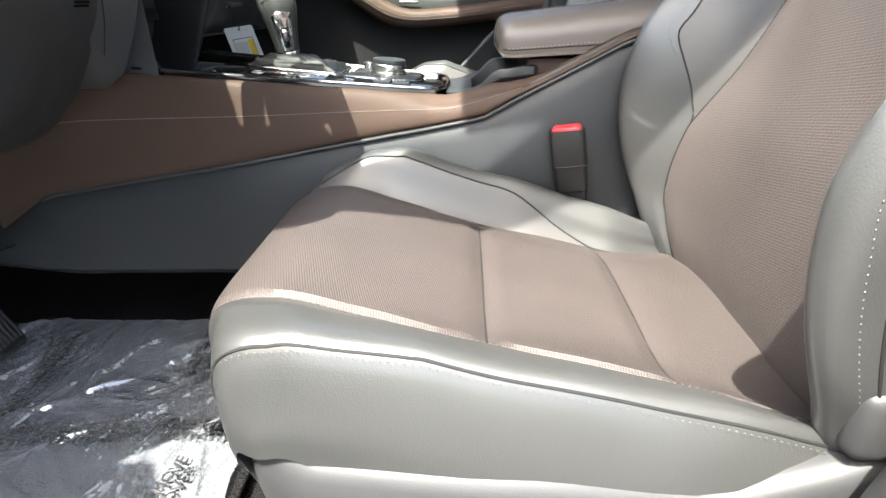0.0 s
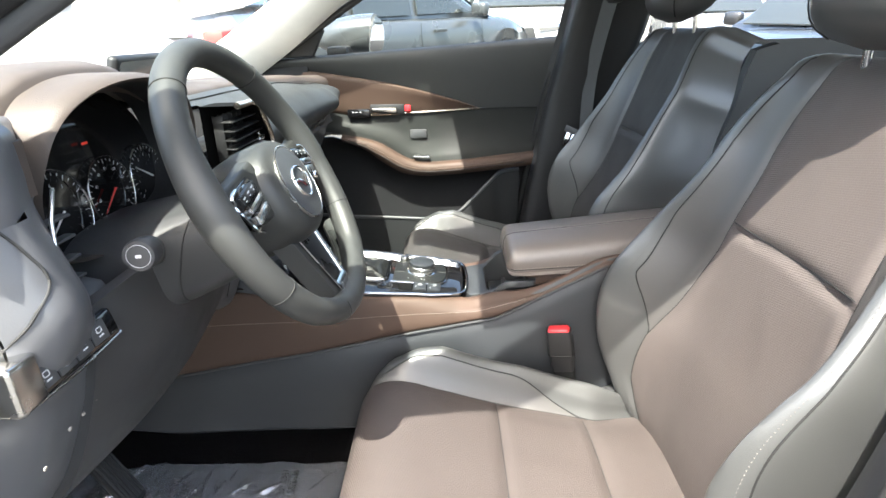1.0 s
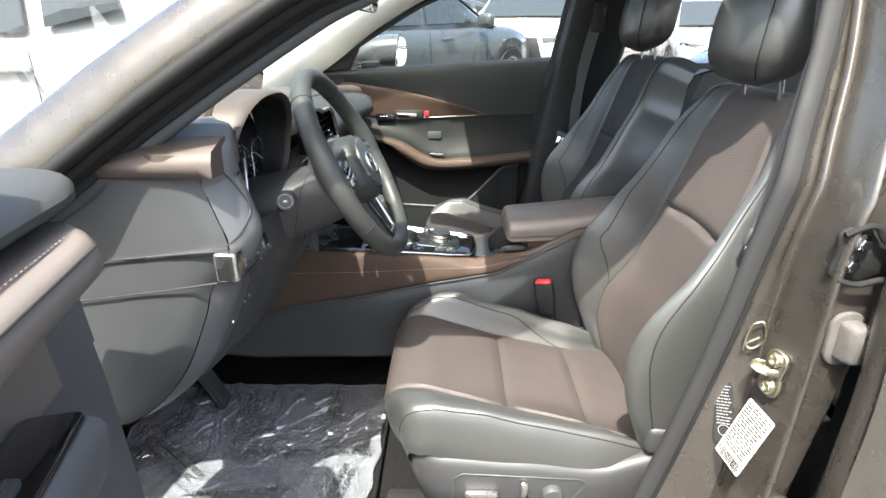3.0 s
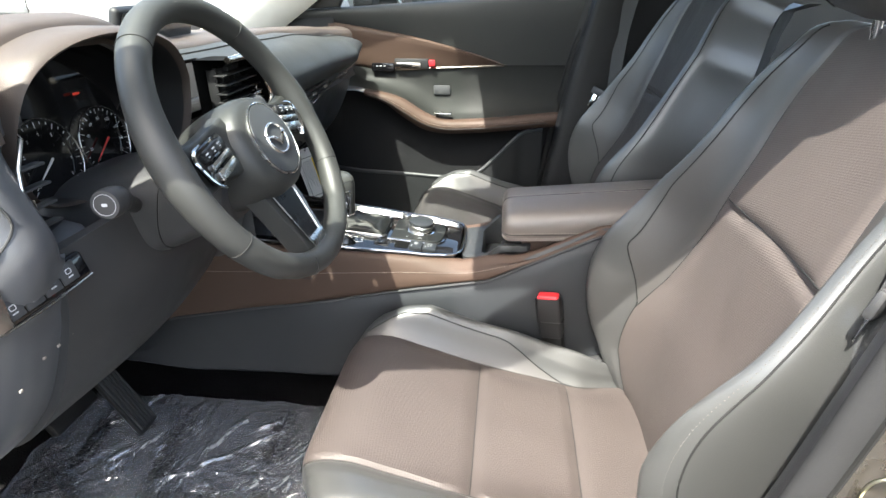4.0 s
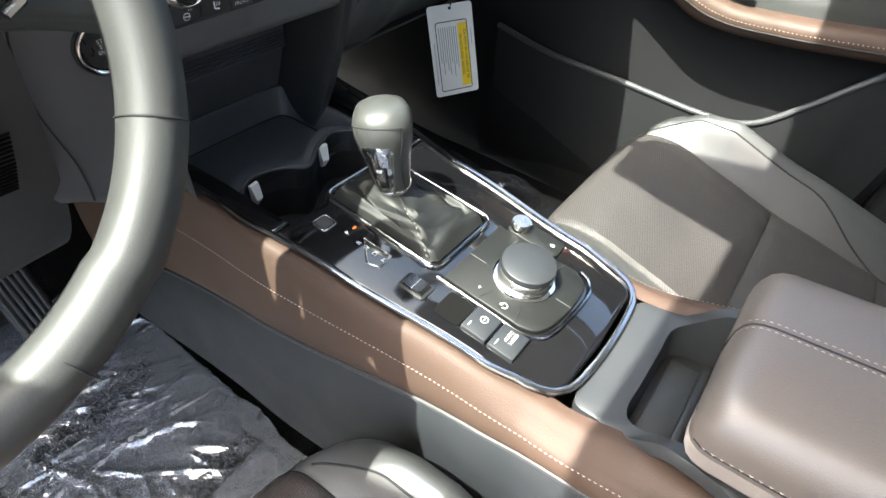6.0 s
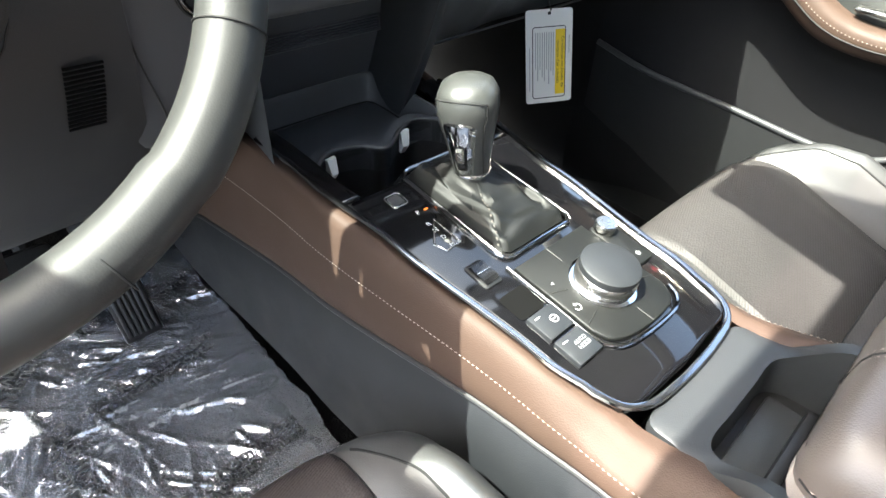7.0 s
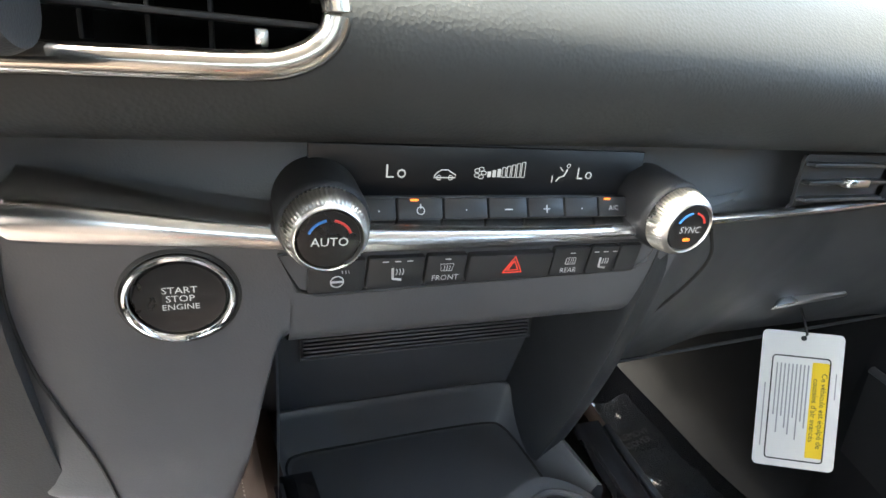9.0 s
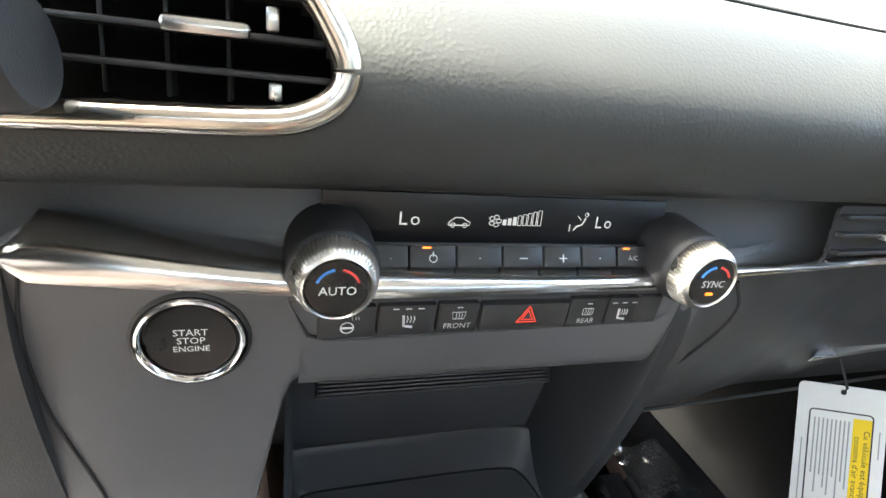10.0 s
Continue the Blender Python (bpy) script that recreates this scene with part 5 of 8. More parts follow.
tube(b, [(x, 0.795, brown_lo(x)) for x in [0.07 + 0.36 * i / 20 for i in range(21)]], 0.0038, 8)
part("chrome_strip", b, BRONZE, pd, "warm chrome strip")
b = B()
rbox(b, (0.115, 0.012, 0.034), (0.125, 0.791, 0.954), 0.006)
part("handle_recess", b, BLACK, pd)
b = B()
rbox(b, (0.085, 0.012, 0.020), (0.115, 0.783, 0.950), 0.005)
part("door_handle", b, BRONZE, pd, "warm chrome door pull")
b = B()
rbox(b, (0.020, 0.008, 0.020), (0.193, 0.781, 0.957), 0.003)
part("lock_tab", b, RED, pd, "red lock tab")
b = B()
rbox(b, (0.075, 0.014, 0.028), (0.030, 0.786, 0.943), 0.004)
sw = part("memory_panel", b, GLOSS, pd)
b = B()
for q in range(3):
    plate(b, rrect(0.006, 0.003, 0.0008, 2, 0.012 + 0.012 * q, 0.948), 0.0006, frm((0, 0.779, 0), (1, 0, 0), (0, 0, 1)))
part("marks", b, MARK_DIM, sw)
b = B()
rbox(b, (0.055, 0.020, 0.008), (0.235, 0.728, 0.806), 0.003)
part("window_switch", b, SATIN, pd, "satin window switch")
b = B()
rbox(b, (0.055, 0.008, 0.030), (0.225, 0.782, 0.872), 0.006)
part("small_recess", b, PLAST, pd)
b = B()
stitches(b, [(x, 0.7035, arm_lo(x) + 0.62 * (arm_top(x) - arm_lo(x))) for x in [0.0 + 0.56 * i / 60 for i in range(61)]], 0.0042, 0.0022, 0.001, (0, -1, 0.2))
part("stitching", b, THREAD, pd)
b = B()
tube(b, [(x, 0.7020, arm_lo(x) + 0.45 * (arm_top(x) - arm_lo(x))) for x in [-0.01 + 0.58 * i / 60 for i in range(61)]], 0.0014, 6)
part("armrest_seam", b, THREAD_D, pd)
b = B()
tube(b, [(rear_edge(z) + 0.006, 0.775, z) for z in [0.35 + 0.82 * i / 20 for i in range(21)]], 0.014, 8)
part("edge_seal", b, RUBBER, pd)
b = B()
gridm(b, [[(x, 0.825 - 0.40 * (z - 1.1), z) for z in (1.11, 1.2, 1.3, 1.40)] for x in (-0.25, 0.0, 0.3, 0.55, 0.74)])
wg = part("window_pane", b, GLASS, pd, "clear side window")
wg.visible_shadow = False
b = B()
plate(b, [(-0.30, 1.115), (-0.10, 1.125), (-0.06, 1.20), (-0.075, 1.24)], 0.02, frm((0, 0.79, 0), (1, 0, 0), (0, 0, 1)), 0.004, -0.01)
part("mirror_sail", b, BLACK, pd)
b = B()
tube(b, cr([(-0.20, 0.775, 1.128), (0.036, 0.715, 1.265), (0.235, 0.672, 1.365), (0.40, 0.66, 1.39), (0.70, 0.66, 1.39)], 40), 0.010, 8)
part("window_frame", b, BLACK, pd)
# door mirror
mi = thing("door_mirror", (0.0, 0.98, 1.12), "grey door mirror with reflecting glass", "mirror")
b = B()
rings = []
for k in range(13):
    t = k / 12
    e = math.sin(math.pi * (0.08 + 0.46 * t)) ** 0.6
    rings.append([(-0.13 + 0.20 * t + 0.01 * math.sin(a), 0.985 + 0.100 * e * math.copysign(abs(math.cos(a)) ** 0.7, math.cos(a)), 1.185 + 0.068 * e * math.copysign(abs(math.sin(a)) ** 0.75, math.sin(a))) for a in [6.28318 * j / 32 for j in range(32)]])
loft(b, rings)
part("housing", b, PAINT_G, mi, "dark grey housing")
b = B()
MM = frm((0.077, 0.985, 1.185), (0.22, 0.975, 0), (0, 0, 1))
plate(b, [(0.088 * math.copysign(abs(math.cos(a)) ** 0.75, math.cos(a)), 0.058 * math.copysign(abs(math.sin(a)) ** 0.75, math.sin(a))) for a in [6.28318 * j / 32 for j in range(32)]], 0.002, MM)
part("glass", b, MIRROR, mi, "mirror glass")
b = B()
rbox(b, (0.07, 0.12, 0.035), (-0.03, 0.87, 1.135), 0.012)
part("arm", b, BLACK, mi)

# ---- near front door, open ----
DA = radians(78)
DMX = Matrix.Translation((-0.225, -0.825, 0.02)) @ Matrix.Rotation(-DA, 4, "Z")    # local x along the door, y inward, z up


def D(l, w, z):
    return DMX @ V((l, w, z))


dd = thing("front_door", DMX @ V((0.5, 0, 0.3)), "open driver's door with brown armrest and black switches", "car door", "front doors")
b = B()
rows = []
for i in range(19):
    z = 0.18 + 0.86 * i / 18
    rows.append([D(0.0, -0.07, z), D(0.02, -0.105 - 0.02 * math.sin(2.5 * z), z), D(0.5, -0.125 - 0.025 * math.sin(2.5 * z), z), D(1.06, -0.11 - 0.02 * math.sin(2.5 * z), z), D(1.10, -0.05, z), D(1.08, -0.005, z), D(0.5, 0.005, z), D(0.02, 0.0, z)])
loft(b, rows)
part("shell", b, PAINT, dd)


def door_panel(name, prof, l0, l1, m, lab=""):
    bb = B()
    rr = []
    for i in range(31):
        l = l0 + (l1 - l0) * i / 30
        rr.append(cr([D(l, w, z) for w, z in prof(l)], 14))
    sheet(bb, rr, 0.012, DMX.to_3x3() @ V((0, -1, 0)))
    return part(name, bb, m, dd, lab)


def fade(l, l0, d):
    return min(1.0, max(0.0, (l - l0) / d)) ** 0.5


door_panel("upper_trim", lambda l: [(0.0, 1.084), (0.045, 1.087), (0.080 + 0.010 * fade(l, 0.04, 0.06), 1.082), (0.096 + 0.018 * fade(l, 0.04, 0.06), 1.070), (0.094 + 0.018 * fade(l, 0.04, 0.06), 1.056), (0.08, 1.042), (0.05, 1.03)], 0.040, 1.06, PAD, "grey soft upper trim ledge")
door_panel("brown_wing", lambda l: [(0.05, 1.038 - 0.02 * l), (0.085 + 0.044 * fade(l, 0.09, 0.06), 1.042 - 0.02 * l), (0.100 + 0.050 * fade(l, 0.09, 0.06), 1.032 - 0.02 * l), (0.104 + 0.048 * fade(l, 0.09, 0.06), 1.008 - 0.03 * l), (0.090 + 0.02 * fade(l, 0.09, 0.06), 0.985 - 0.04 * l), (0.066, 0.968 - 0.05 * l)], 0.092, 0.92, BROWN_LIT, "brown stitched padded wing")
door_panel("middle_trim", lambda l: [(0.050, 1.035), (0.062, 0.98), (0.066, 0.92), (0.070, 0.86)], 0.12, 1.06, BROWN_LIT, "brown leatherette middle panel")
door_panel("front_trim", lambda l: [(0.050, 1.040), (0.058, 0.98), (0.062, 0.92), (0.066, 0.86)], 0.02, 0.125, DOORGREY, "grey front edge of the door trim")
door_panel("switch_plinth", lambda l: [(0.04, 0.874), (0.085, 0.875), (0.132, 0.872), (0.142, 0.85), (0.125, 0.79), (0.075, 0.72)], 0.20, 1.0, DOORGREY, "grey armrest plinth")
door_panel("lower_trim", lambda l: [(0.062, 0.87), (0.068, 0.80), (0.072, 0.68), (0.078, 0.55), (0.085, 0.42), (0.05, 0.28)], 0.02, 1.06, DOORGREY, "grey lower trim")
b = B()
m = DMX @ frm((0.350, 0.108, 0.8745), (1, 0, 0), (0, 1, 0)) @ Matrix.Rotation(radians(3), 4, "Z")
plate(b, rrect(0.30, 0.056, 0.010, 4), 0.006, m, 0.002)
sp = part("switch_panel", b, GLOSS, dd, "piano black window switch panel")
for q in range(4):
    b = B()
    rbox(b, (0.030, 0.016, 0.010), (-0.04 + 0.040 * q, 0.004 - 0.004 * (q % 2), 0.009), 0.003, m)
    part("switch", b, PLAST, sp)
    b = B()
    tube(b, [m @ V((-0.052 + 0.04 * q, 0.004, 0.0145)), m @ V((-0.030 + 0.04 * q, 0.004, 0.0145))], 0.0016, 6)
    part("switch_edge", b, CHROME, sp)
b = B()
stitches(b, [D(l, 0.126, 1.0435 - 0.02 * l) for l in [0.15 + 0.7 * i / 60 for i in range(61)]], 0.005, 0.0028, 0.0010, DMX.to_3x3() @ V((0, 1, 0.6)))
part("stitching", b, THREAD, dd)
b = B()
tube(b, [D(l, 0.1512, 1.0325 - 0.02 * l) for l in [0.15 + 0.75 * i / 40 for i in range(41)]], 0.0013, 6)
part("wing_seam", b, THREAD_D, dd)
b = B()
plate(b, [(0.147, 1.080), (0.42, 1.080), (0.42, 1.15), (0.36, 1.21), (0.25, 1.205), (0.190, 1.180)], 0.024, DMX @ frm((0, 0.058, 0), (-1, 0, 0), (0, 0, 1)) @ Matrix.Diagonal((-1, 1, 1, 1)), 0.004)
sail = part("tweeter_sail", b, BLACK, dd)
b = B()
for i in range(20):
    for j in range(14):
        lx, zz = 0.180 + 0.0085 * i + 0.00425 * (j % 2), 1.108 + 0.0066 * j
        if zz < 1.085 + (lx - 0.147) * 2.0 - 0.02:
            lathe(b, [(0.0024, 0.0), (0.0016, 0.0010)], DMX @ frm((lx, 0.0825, zz), (-1, 0, 0), (0, 0, 1)), 5)
part("tweeter_grille", b, PLAST_L, sail, kind="stuff")
b = B()
for i in range(22):
    for j in range(22):
        lx, zz = 0.15 + 0.0065 * i + 0.00325 * (j % 2), 0.59 + 0.0065 * j
        if (lx - 0.22) ** 2 + (zz - 0.66) ** 2 < 0.0049:
            lathe(b, [(0.0020, 0.0), (0.0012, 0.0010)], DMX @ frm((lx, 0.0810, zz), (-1, 0, 0), (0, 0, 1)), 5)
part("speaker_grille", b, BLACK, dd, kind="stuff")
b = B()
lathe(b, [(0.080, -0.006), (0.080, 0.004), (0.074, 0.006), (0.0, 0.006)], DMX @ frm((0.22, 0.0745, 0.66), (-1, 0, 0), (0, 0, 1)), 40)
part("speaker_cover", b, DOORGREY, dd)

# ---- dash: near end, hood, cluster, vents ----
b = B()
CO = [(-0.552, 0.990), (-0.560, 1.040), (-0.545, 1.092), (-0.50, 1.124), (-0.43, 1.138), (-0.34, 1.133), (-0.270, 1.106), (-0.228, 1.055), (-0.238, 0.99), (-0.28, 0.962), (-0.40, 0.950), (-0.51, 0.962)]
co = [tuple(p) for p in cr(CO, 72, True)]
cyy, czz = -0.405, 1.045
rings = []
for x, sc in ((-0.13, 1.12), (-0.08, 1.115), (-0.062, 1.085), (-0.058, 1.045), (-0.062, 1.012), (-0.07, 1.0), (-0.11, 0.985), (-0.135, 0.97)):
    oc = [1 + (sc - 1) * (0.30 + 0.70 * lerp([(1.075, 0.0), (1.125, 1.0)], p[1]) if sc > 1 else 1.0) for p in co]
    rings.append([(x + 0.03 * (1 if p[1] > czz else -0.4) * abs(p[1] - czz) / 0.1 * (1 if sc > 0.99 else 0.6), cyy + (p[0] - cyy) * q, czz + (p[1] - czz) * q) for p, q in zip(co, oc)])
gridm(b, rings[:6], closed_v=True)
part("cluster_hood", b, BROWN_TOP, dash, "brown leatherette cluster hood", sharp=1.5)
b = B()
gridm(b, rings[5:], closed_v=True)
part("cluster_shroud", b, BLACK, dash, sharp=1.5)
ic = thing("instrument_cluster", (-0.11, cyy, 0.96), "dark instrument cluster with round gauges and white numerals", "gauges")
b = B()
plate(b, [((p[0] - cyy) * 0.985, (p[1] - czz) * 0.985) for p in co], 0.004, REAR(-0.133, cyy, czz, -6))
IM = REAR(-0.124, -0.362, 1.010, -6)
part("face", b, GLOSS, ic)
for gx, gr in ((-0.104, 0.053), (0.0, 0.047), (0.094, 0.045)):
    gm = IM @ Matrix.Translation((gx, -0.012, 0.005))
    b = B()
    frame_ring(b, ell(gr, gr, 56), 0.0014, 0.002, gm)
    g = part("gauge_ring", b, SATIN, ic)
    b = B()
    for k in range(25):
        a = radians(220 - 260 * k / 24)
        r0 = gr * (0.80 if k % 3 == 0 else 0.87)
        tube(b, [gm @ V((r0 * math.cos(a), r0 * math.sin(a), 0.001)), gm @ V((gr * 0.93 * math.cos(a), gr * 0.93 * math.sin(a), 0.001))], 0.0005, 4)
    for k in range(9):
        a = radians(220 - 260 * k / 8)
        text_bm(b, str(k) if gx else str(k * 20), 0.0060, gm @ Matrix.Translation((gr * 0.66 * math.cos(a), gr * 0.66 * math.sin(a), 0.001)))
    part("numerals", b, MARK_DIM, g)
    b = B()
    a = radians(215 if gx <= 0 else 150)
    tube(b, [gm @ V((-0.006 * math.cos(a), -0.006 * math.sin(a), 0.003)), gm @ V((gr * 0.8 * math.cos(a), gr * 0.8 * math.sin(a), 0.003))], [0.0016, 0.0005], 6)
    part("needle", b, WHITE if gx else REDMARK, g)
b = B()
plate(b, rrect(0.012, 0.003, 0.001, 2, -0.02, 0.056), 0.0006, IM, 0, 0.005)
part("warning_lamp", b, REDLAMP, ic)

# panel left of the cluster and the rounded end that faces the door
b = B()
prof = lambda y: [(-0.115, y, 1.120), (-0.045, y, 1.121), (-0.024, y, 1.114), (-0.021, y, 1.085), (-0.020, y, 1.05), (-0.006, y, 1.00), (0.004, y, 0.962), (-0.008, y, 0.925), (-0.034, y, 0.885), (-0.050, y, 0.84), (-0.10, y, 0.74), (-0.17, y, 0.665), (-0.25, y, 0.62)]
SHY = [(-0.682, -0.035), (-0.665, -0.010), (-0.64, 0.002), (-0.60, -0.012), (-0.57, -0.040), (-0.545, -0.056), (-0.515, -0.066)]


def slot(y, z):
    """Depth of the slim vent slot between the end panel and the cluster."""
    return lerp([(-0.608, 0.0), (-0.596, 1.0)], y) * lerp([(0.940, 0.0), (0.952, 1.0), (1.040, 1.0), (1.058, 0.0)], z)


rows = []
for y in (-0.682, -0.672, -0.66, -0.645, -0.63, -0.62, -0.612, -0.608, -0.604, -0.600, -0.596, -0.588, -0.575, -0.56, -0.545, -0.53, -0.515):
    sh = lin(SHY, y)
    row = []
    for p in cr(prof(y), 90):
        k = 1.0 if y < -0.62 else lerp([(0.88, 0.0), (0.96, 1.0)], p[2])
        row.append(V((p[0] + sh * k - 0.055 * slot(y, p[2]), y, p[2] - 0.25 * max(0, -sh if y < -0.63 else 0) - (0.020 if y < -0.64 and p[2] > 1.05 else 0))))
    rows.append(row)
b2 = B()
for q0, q1 in zip(rows, rows[1:]):
    for j in range(89):
        quad = [q0[j], q1[j], q1[j + 1], q0[j + 1]]
        c = sum(quad, V((0, 0, 0))) / 4
        t = b2 if slot(c.y, c.z) > 0.3 else b
        t.faces.new([t.verts.new(p) for p in quad])
for t in (b, b2):
    bmesh.ops.remove_doubles(t, verts=t.verts, dist=0.00005)
part("end_panel", b, FACE, dash, "grey dash end panel", sharp=1.2)
slot_bm = b2
b = B()
rows = []
for zt in range(25):
    k = zt / 24
    z = 1.062 - 0.43 * k
    e = [p for p in cr([(q[0] - 0.035, -0.682, q[2] - 0.00875 - (0.020 if q[2] > 1.05 else 0)) for q in prof(-0.682)], 60)]
    xr = lin(sorted((p[2], p[0]) for p in e), z) - 0.002
    rows.append([(xr, -0.682, z), (xr - 0.025, -0.693, z), (xr - 0.08, -0.697, z), (min(xr - 0.1, -0.20), -0.697, z), (-0.32, -0.695, z)])
gridm(b, [cr(r, 14) for r in rows])
part("end_cap", b, PLAST, dash, "grey smooth dash end cap")
b = B()
rings = []
for x in [-0.24 + 0.21 * i / 12 for i in range(13)]:
    e = min(1, max(0.15, (-0.02 - x) / 0.04))
    rings.append([(x, -0.60, 1.108), (x, -0.66, 1.104), (x, -0.696, 1.092), (x, -0.712 * 1 + 0.012 * (1 - e), 1.076), (x, -0.704, 1.058), (x, -0.66, 1.055), (x, -0.60, 1.06)])
loft(b, rings)
part("end_brow", b, BROWN_TOP, dash, "brown padded brow", sharp=1.4)
b = B()
tube(b, [(-0.05, -0.699, 0.899), (-0.12, -0.702, 0.889), (-0.30, -0.701, 0.866)], 0.0016, 6)
line = []
for x, z in cr([(-0.030, 1.056), (-0.016, 1.026), (-0.006, 0.996), (-0.013, 0.972), (-0.030, 0.955), (-0.042, 0.947)], 30):
    sh = x - lin([(0.84, -0.050), (0.885, -0.034), (0.925, -0.008), (0.962, 0.004), (1.0, -0.006), (1.05, -0.020), (1.085, -0.021)], z)
    line.append((x, lin([(-0.035, -0.6825), (-0.010, -0.6655), (0.002, -0.641)], min(0.002, max(-0.035, sh))), z))
tube(b, line, 0.0013, 6)
part("end_gap", b, INK, dash)
b = B()
loft(b, [[(x, -0.690, z + 0.0025), (x, -0.7005, z + 0.0018), (x, -0.7005, z - 0.0015), (x, -0.690, z - 0.0025)] for x, z in ((-0.045, 0.947), (-0.12, 0.941), (-0.22, 0.932), (-0.30, 0.926))])
part("end_line", b, SATIN, dash, "satin line along the end cap")
# satin block standing in for a sunlit notch, then the outboard vent and switches
b = B()
rbox(b, (0.034, 0.034, 0.046), (-0.032, -0.688, 0.924), 0.005, None, 3)
part("vent_bar_end", b, SATIN, dash, "satin metal bar end")
ov = thing("air_vent", (0.0, -0.61, 0.93), "black outboard air vent with slats", "air vent", "air vents")
part("recess", slot_bm, BLACK, ov)
for q in range(4):
    b = B()
    rbox(b, (0.012, 0.050, 0.003), (-0.052, -0.572, 0.962 + 0.021 * q), 0.001, Matrix.Identity(4))
    part("slat", b, PLAST, ov)
b = B()
rbox(b, (0.010, 0.010, 0.014), (-0.040, -0.590, 0.992), 0.002)
part("slider", b, SATIN, ov)
sp2 = thing("switch_strip", (-0.02, -0.61, 0.86), "black switch strip with pale symbols", "switches")
b = B()
SM2 = Matrix.Translation((-0.020, -0.630, 0.919)) @ Matrix.Rotation(radians(-10), 4, "Y") @ Matrix.Rotation(radians(3), 4, "X") @ frm((0, 0, 0), (0.12, 1, 0), (0, 0, 1))
plate(b, rrect(0.110, 0.030, 0.004, 3), 0.006, SM2, 0.002, -0.002)
strip_ob = part("panel", b, GLOSS, sp2)
for q in range(4):
    b = B()
    rbox(b, (0.020, 0.021, 0.004), (-0.036 + 0.022 * q, 0.001, 0.004), 0.0012, SM2)
    k = part("button", b, PLAST, sp2)
    b = B()
    frame_ring(b, rrect(0.006, 0.005, 0.0012, 3, -0.036 + 0.022 * q, 0.003), 0.001, 0.0004, SM2, 0.0062)
    plate(b, rrect(0.006, 0.0014, 0.0003, 2, -0.036 + 0.022 * q, -0.003), 0.0004, SM2, 0, 0.0062)
    part("mark", b, MARK_DIM, k)

b = B()
tube(b, [SM2 @ V((-0.054, -0.015, 0.004)), SM2 @ V((0.0, -0.0165, 0.0045)), SM2 @ V((0.056, -0.015, 0.002))], 0.0014, 8)
part("strip_edge", b, SATIN, sp2, "thin satin edge")
b = B()
tube(b, [V((-0.030, -0.582, 1.060)), V((-0.022, -0.605, 1.036)), V((-0.020, -0.612, 1.010))], 0.0020, 8)
part("vent_accent", b, SATIN, ov, "satin accent")
for k, (x, y, z) in enumerate(((-0.040, -0.637, 0.838), (-0.040, -0.616, 0.839), (-0.040, -0.594, 0.841), (-0.052, -0.664, 0.815))):
    b = B()
    rbox(b, (0.002, 0.0045, 0.0035), (x, y, z), 0.001)
    part("clip_mark", b, THREAD, dash)

# knee panel below the column, with pad and grille
b = B()
rows = []
for i in range(25):
    y = -0.60 + 0.385 * i / 24
    d = 0.02 * math.sin(math.pi * i / 24)
    rows.append(cr([(-0.020, y, 0.945), (-0.022 + d * 0.3, y, 0.90), (-0.040 + d, y, 0.84), (-0.075 + d, y, 0.76), (-0.12 + d, y, 0.70), (-0.18, y, 0.655), (-0.28, y, 0.63)], 26))
sheet(b, rows, 0.015, (-1, 0, 0))
kp_ob = part("knee_panel", b, PLAST_L, dash, "dark grey knee panel")
b = B()
tube(b, cr([(face_x(z) + 0.0006, y, z) for y, z in ((-0.210, 0.936), (-0.2135, 0.915), (-0.2145, 0.895), (-0.2125, 0.865), (-0.206, 0.834), (-0.200, 0.808), (-0.197, 0.785), (-0.195, 0.758))], 40), 0.0008, 6)
part("panel_gap", b, INK, dash)
b = B()
for k in range(15):
    z = 0.866 - 0.0036 * k
    x = 0.0055 + lin([(0.76, -0.0715), (0.84, -0.0345), (0.90, -0.020)], z)
    tube(b, [(x, -0.264 - 0.0006 * k, z), (x, -0.238 - 0.0006 * k, z)], 0.0012, 5)
part("grille_ribs", b, RECESS_SHADE, kp_ob, kind="stuff")

# driver-side centre vent
cv = thing("air_vent", (0.0, -0.15, 1.0), "black air vent in a warm chrome frame", "air vent", "air vents")
VO = [(-0.235, 0.996), (-0.17, 0.998), (-0.125, 0.9995), (-0.109, 1.0025), (-0.099, 1.0095), (-0.0965, 1.019), (-0.102, 1.031), (-0.114, 1.048), (-0.138, 1.077), (-0.164, 1.088), (-0.235, 1.090)]
vo = [tuple(p) for p in cr(VO, 70)]
VM2 = REAR(0.010, 0, 0, 0)
# The duct's inner shade is put into its near-black colour.
b = B()
gridm(b, [[VM2 @ V((p[0], p[1], z)) for p in vo] for z in (0.006, -0.05)])
vs = [b.verts.new(VM2 @ V((p[0], p[1], -0.05))) for p in vo]
b.faces.new(vs)
part("duct", b, RECESS_SHADE, cv)
b = B()
tube(b, [VM2 @ V((p[0], p[1], 0.007)) for p in vo], 0.0050, 10)
part("frame", b, BRONZE, cv, "warm chrome frame")
for z in (1.0135, 1.0255, 1.0385, 1.052, 1.066):
    yr = lin([(1.0, -0.104), (1.02, -0.099), (1.044, -0.113), (1.076, -0.138)], z)
    b = B()
    rbox(b, (yr + 0.235, 0.0022, 0.018), ((yr - 0.235) / 2, z, -0.012), 0.0008, VM2 @ Matrix.Translation((0, 0, 0)))
    part("slat", b, BLACK, cv)
for yy in (-0.135, -0.155, -0.175, -0.195, -0.215):
    b = B()
    rbox(b, (0.0016, 0.07, 0.016), (yy, 1.038, -0.034), 0.0005, VM2)
    part("vane", b, BLACK, cv)
b = B()
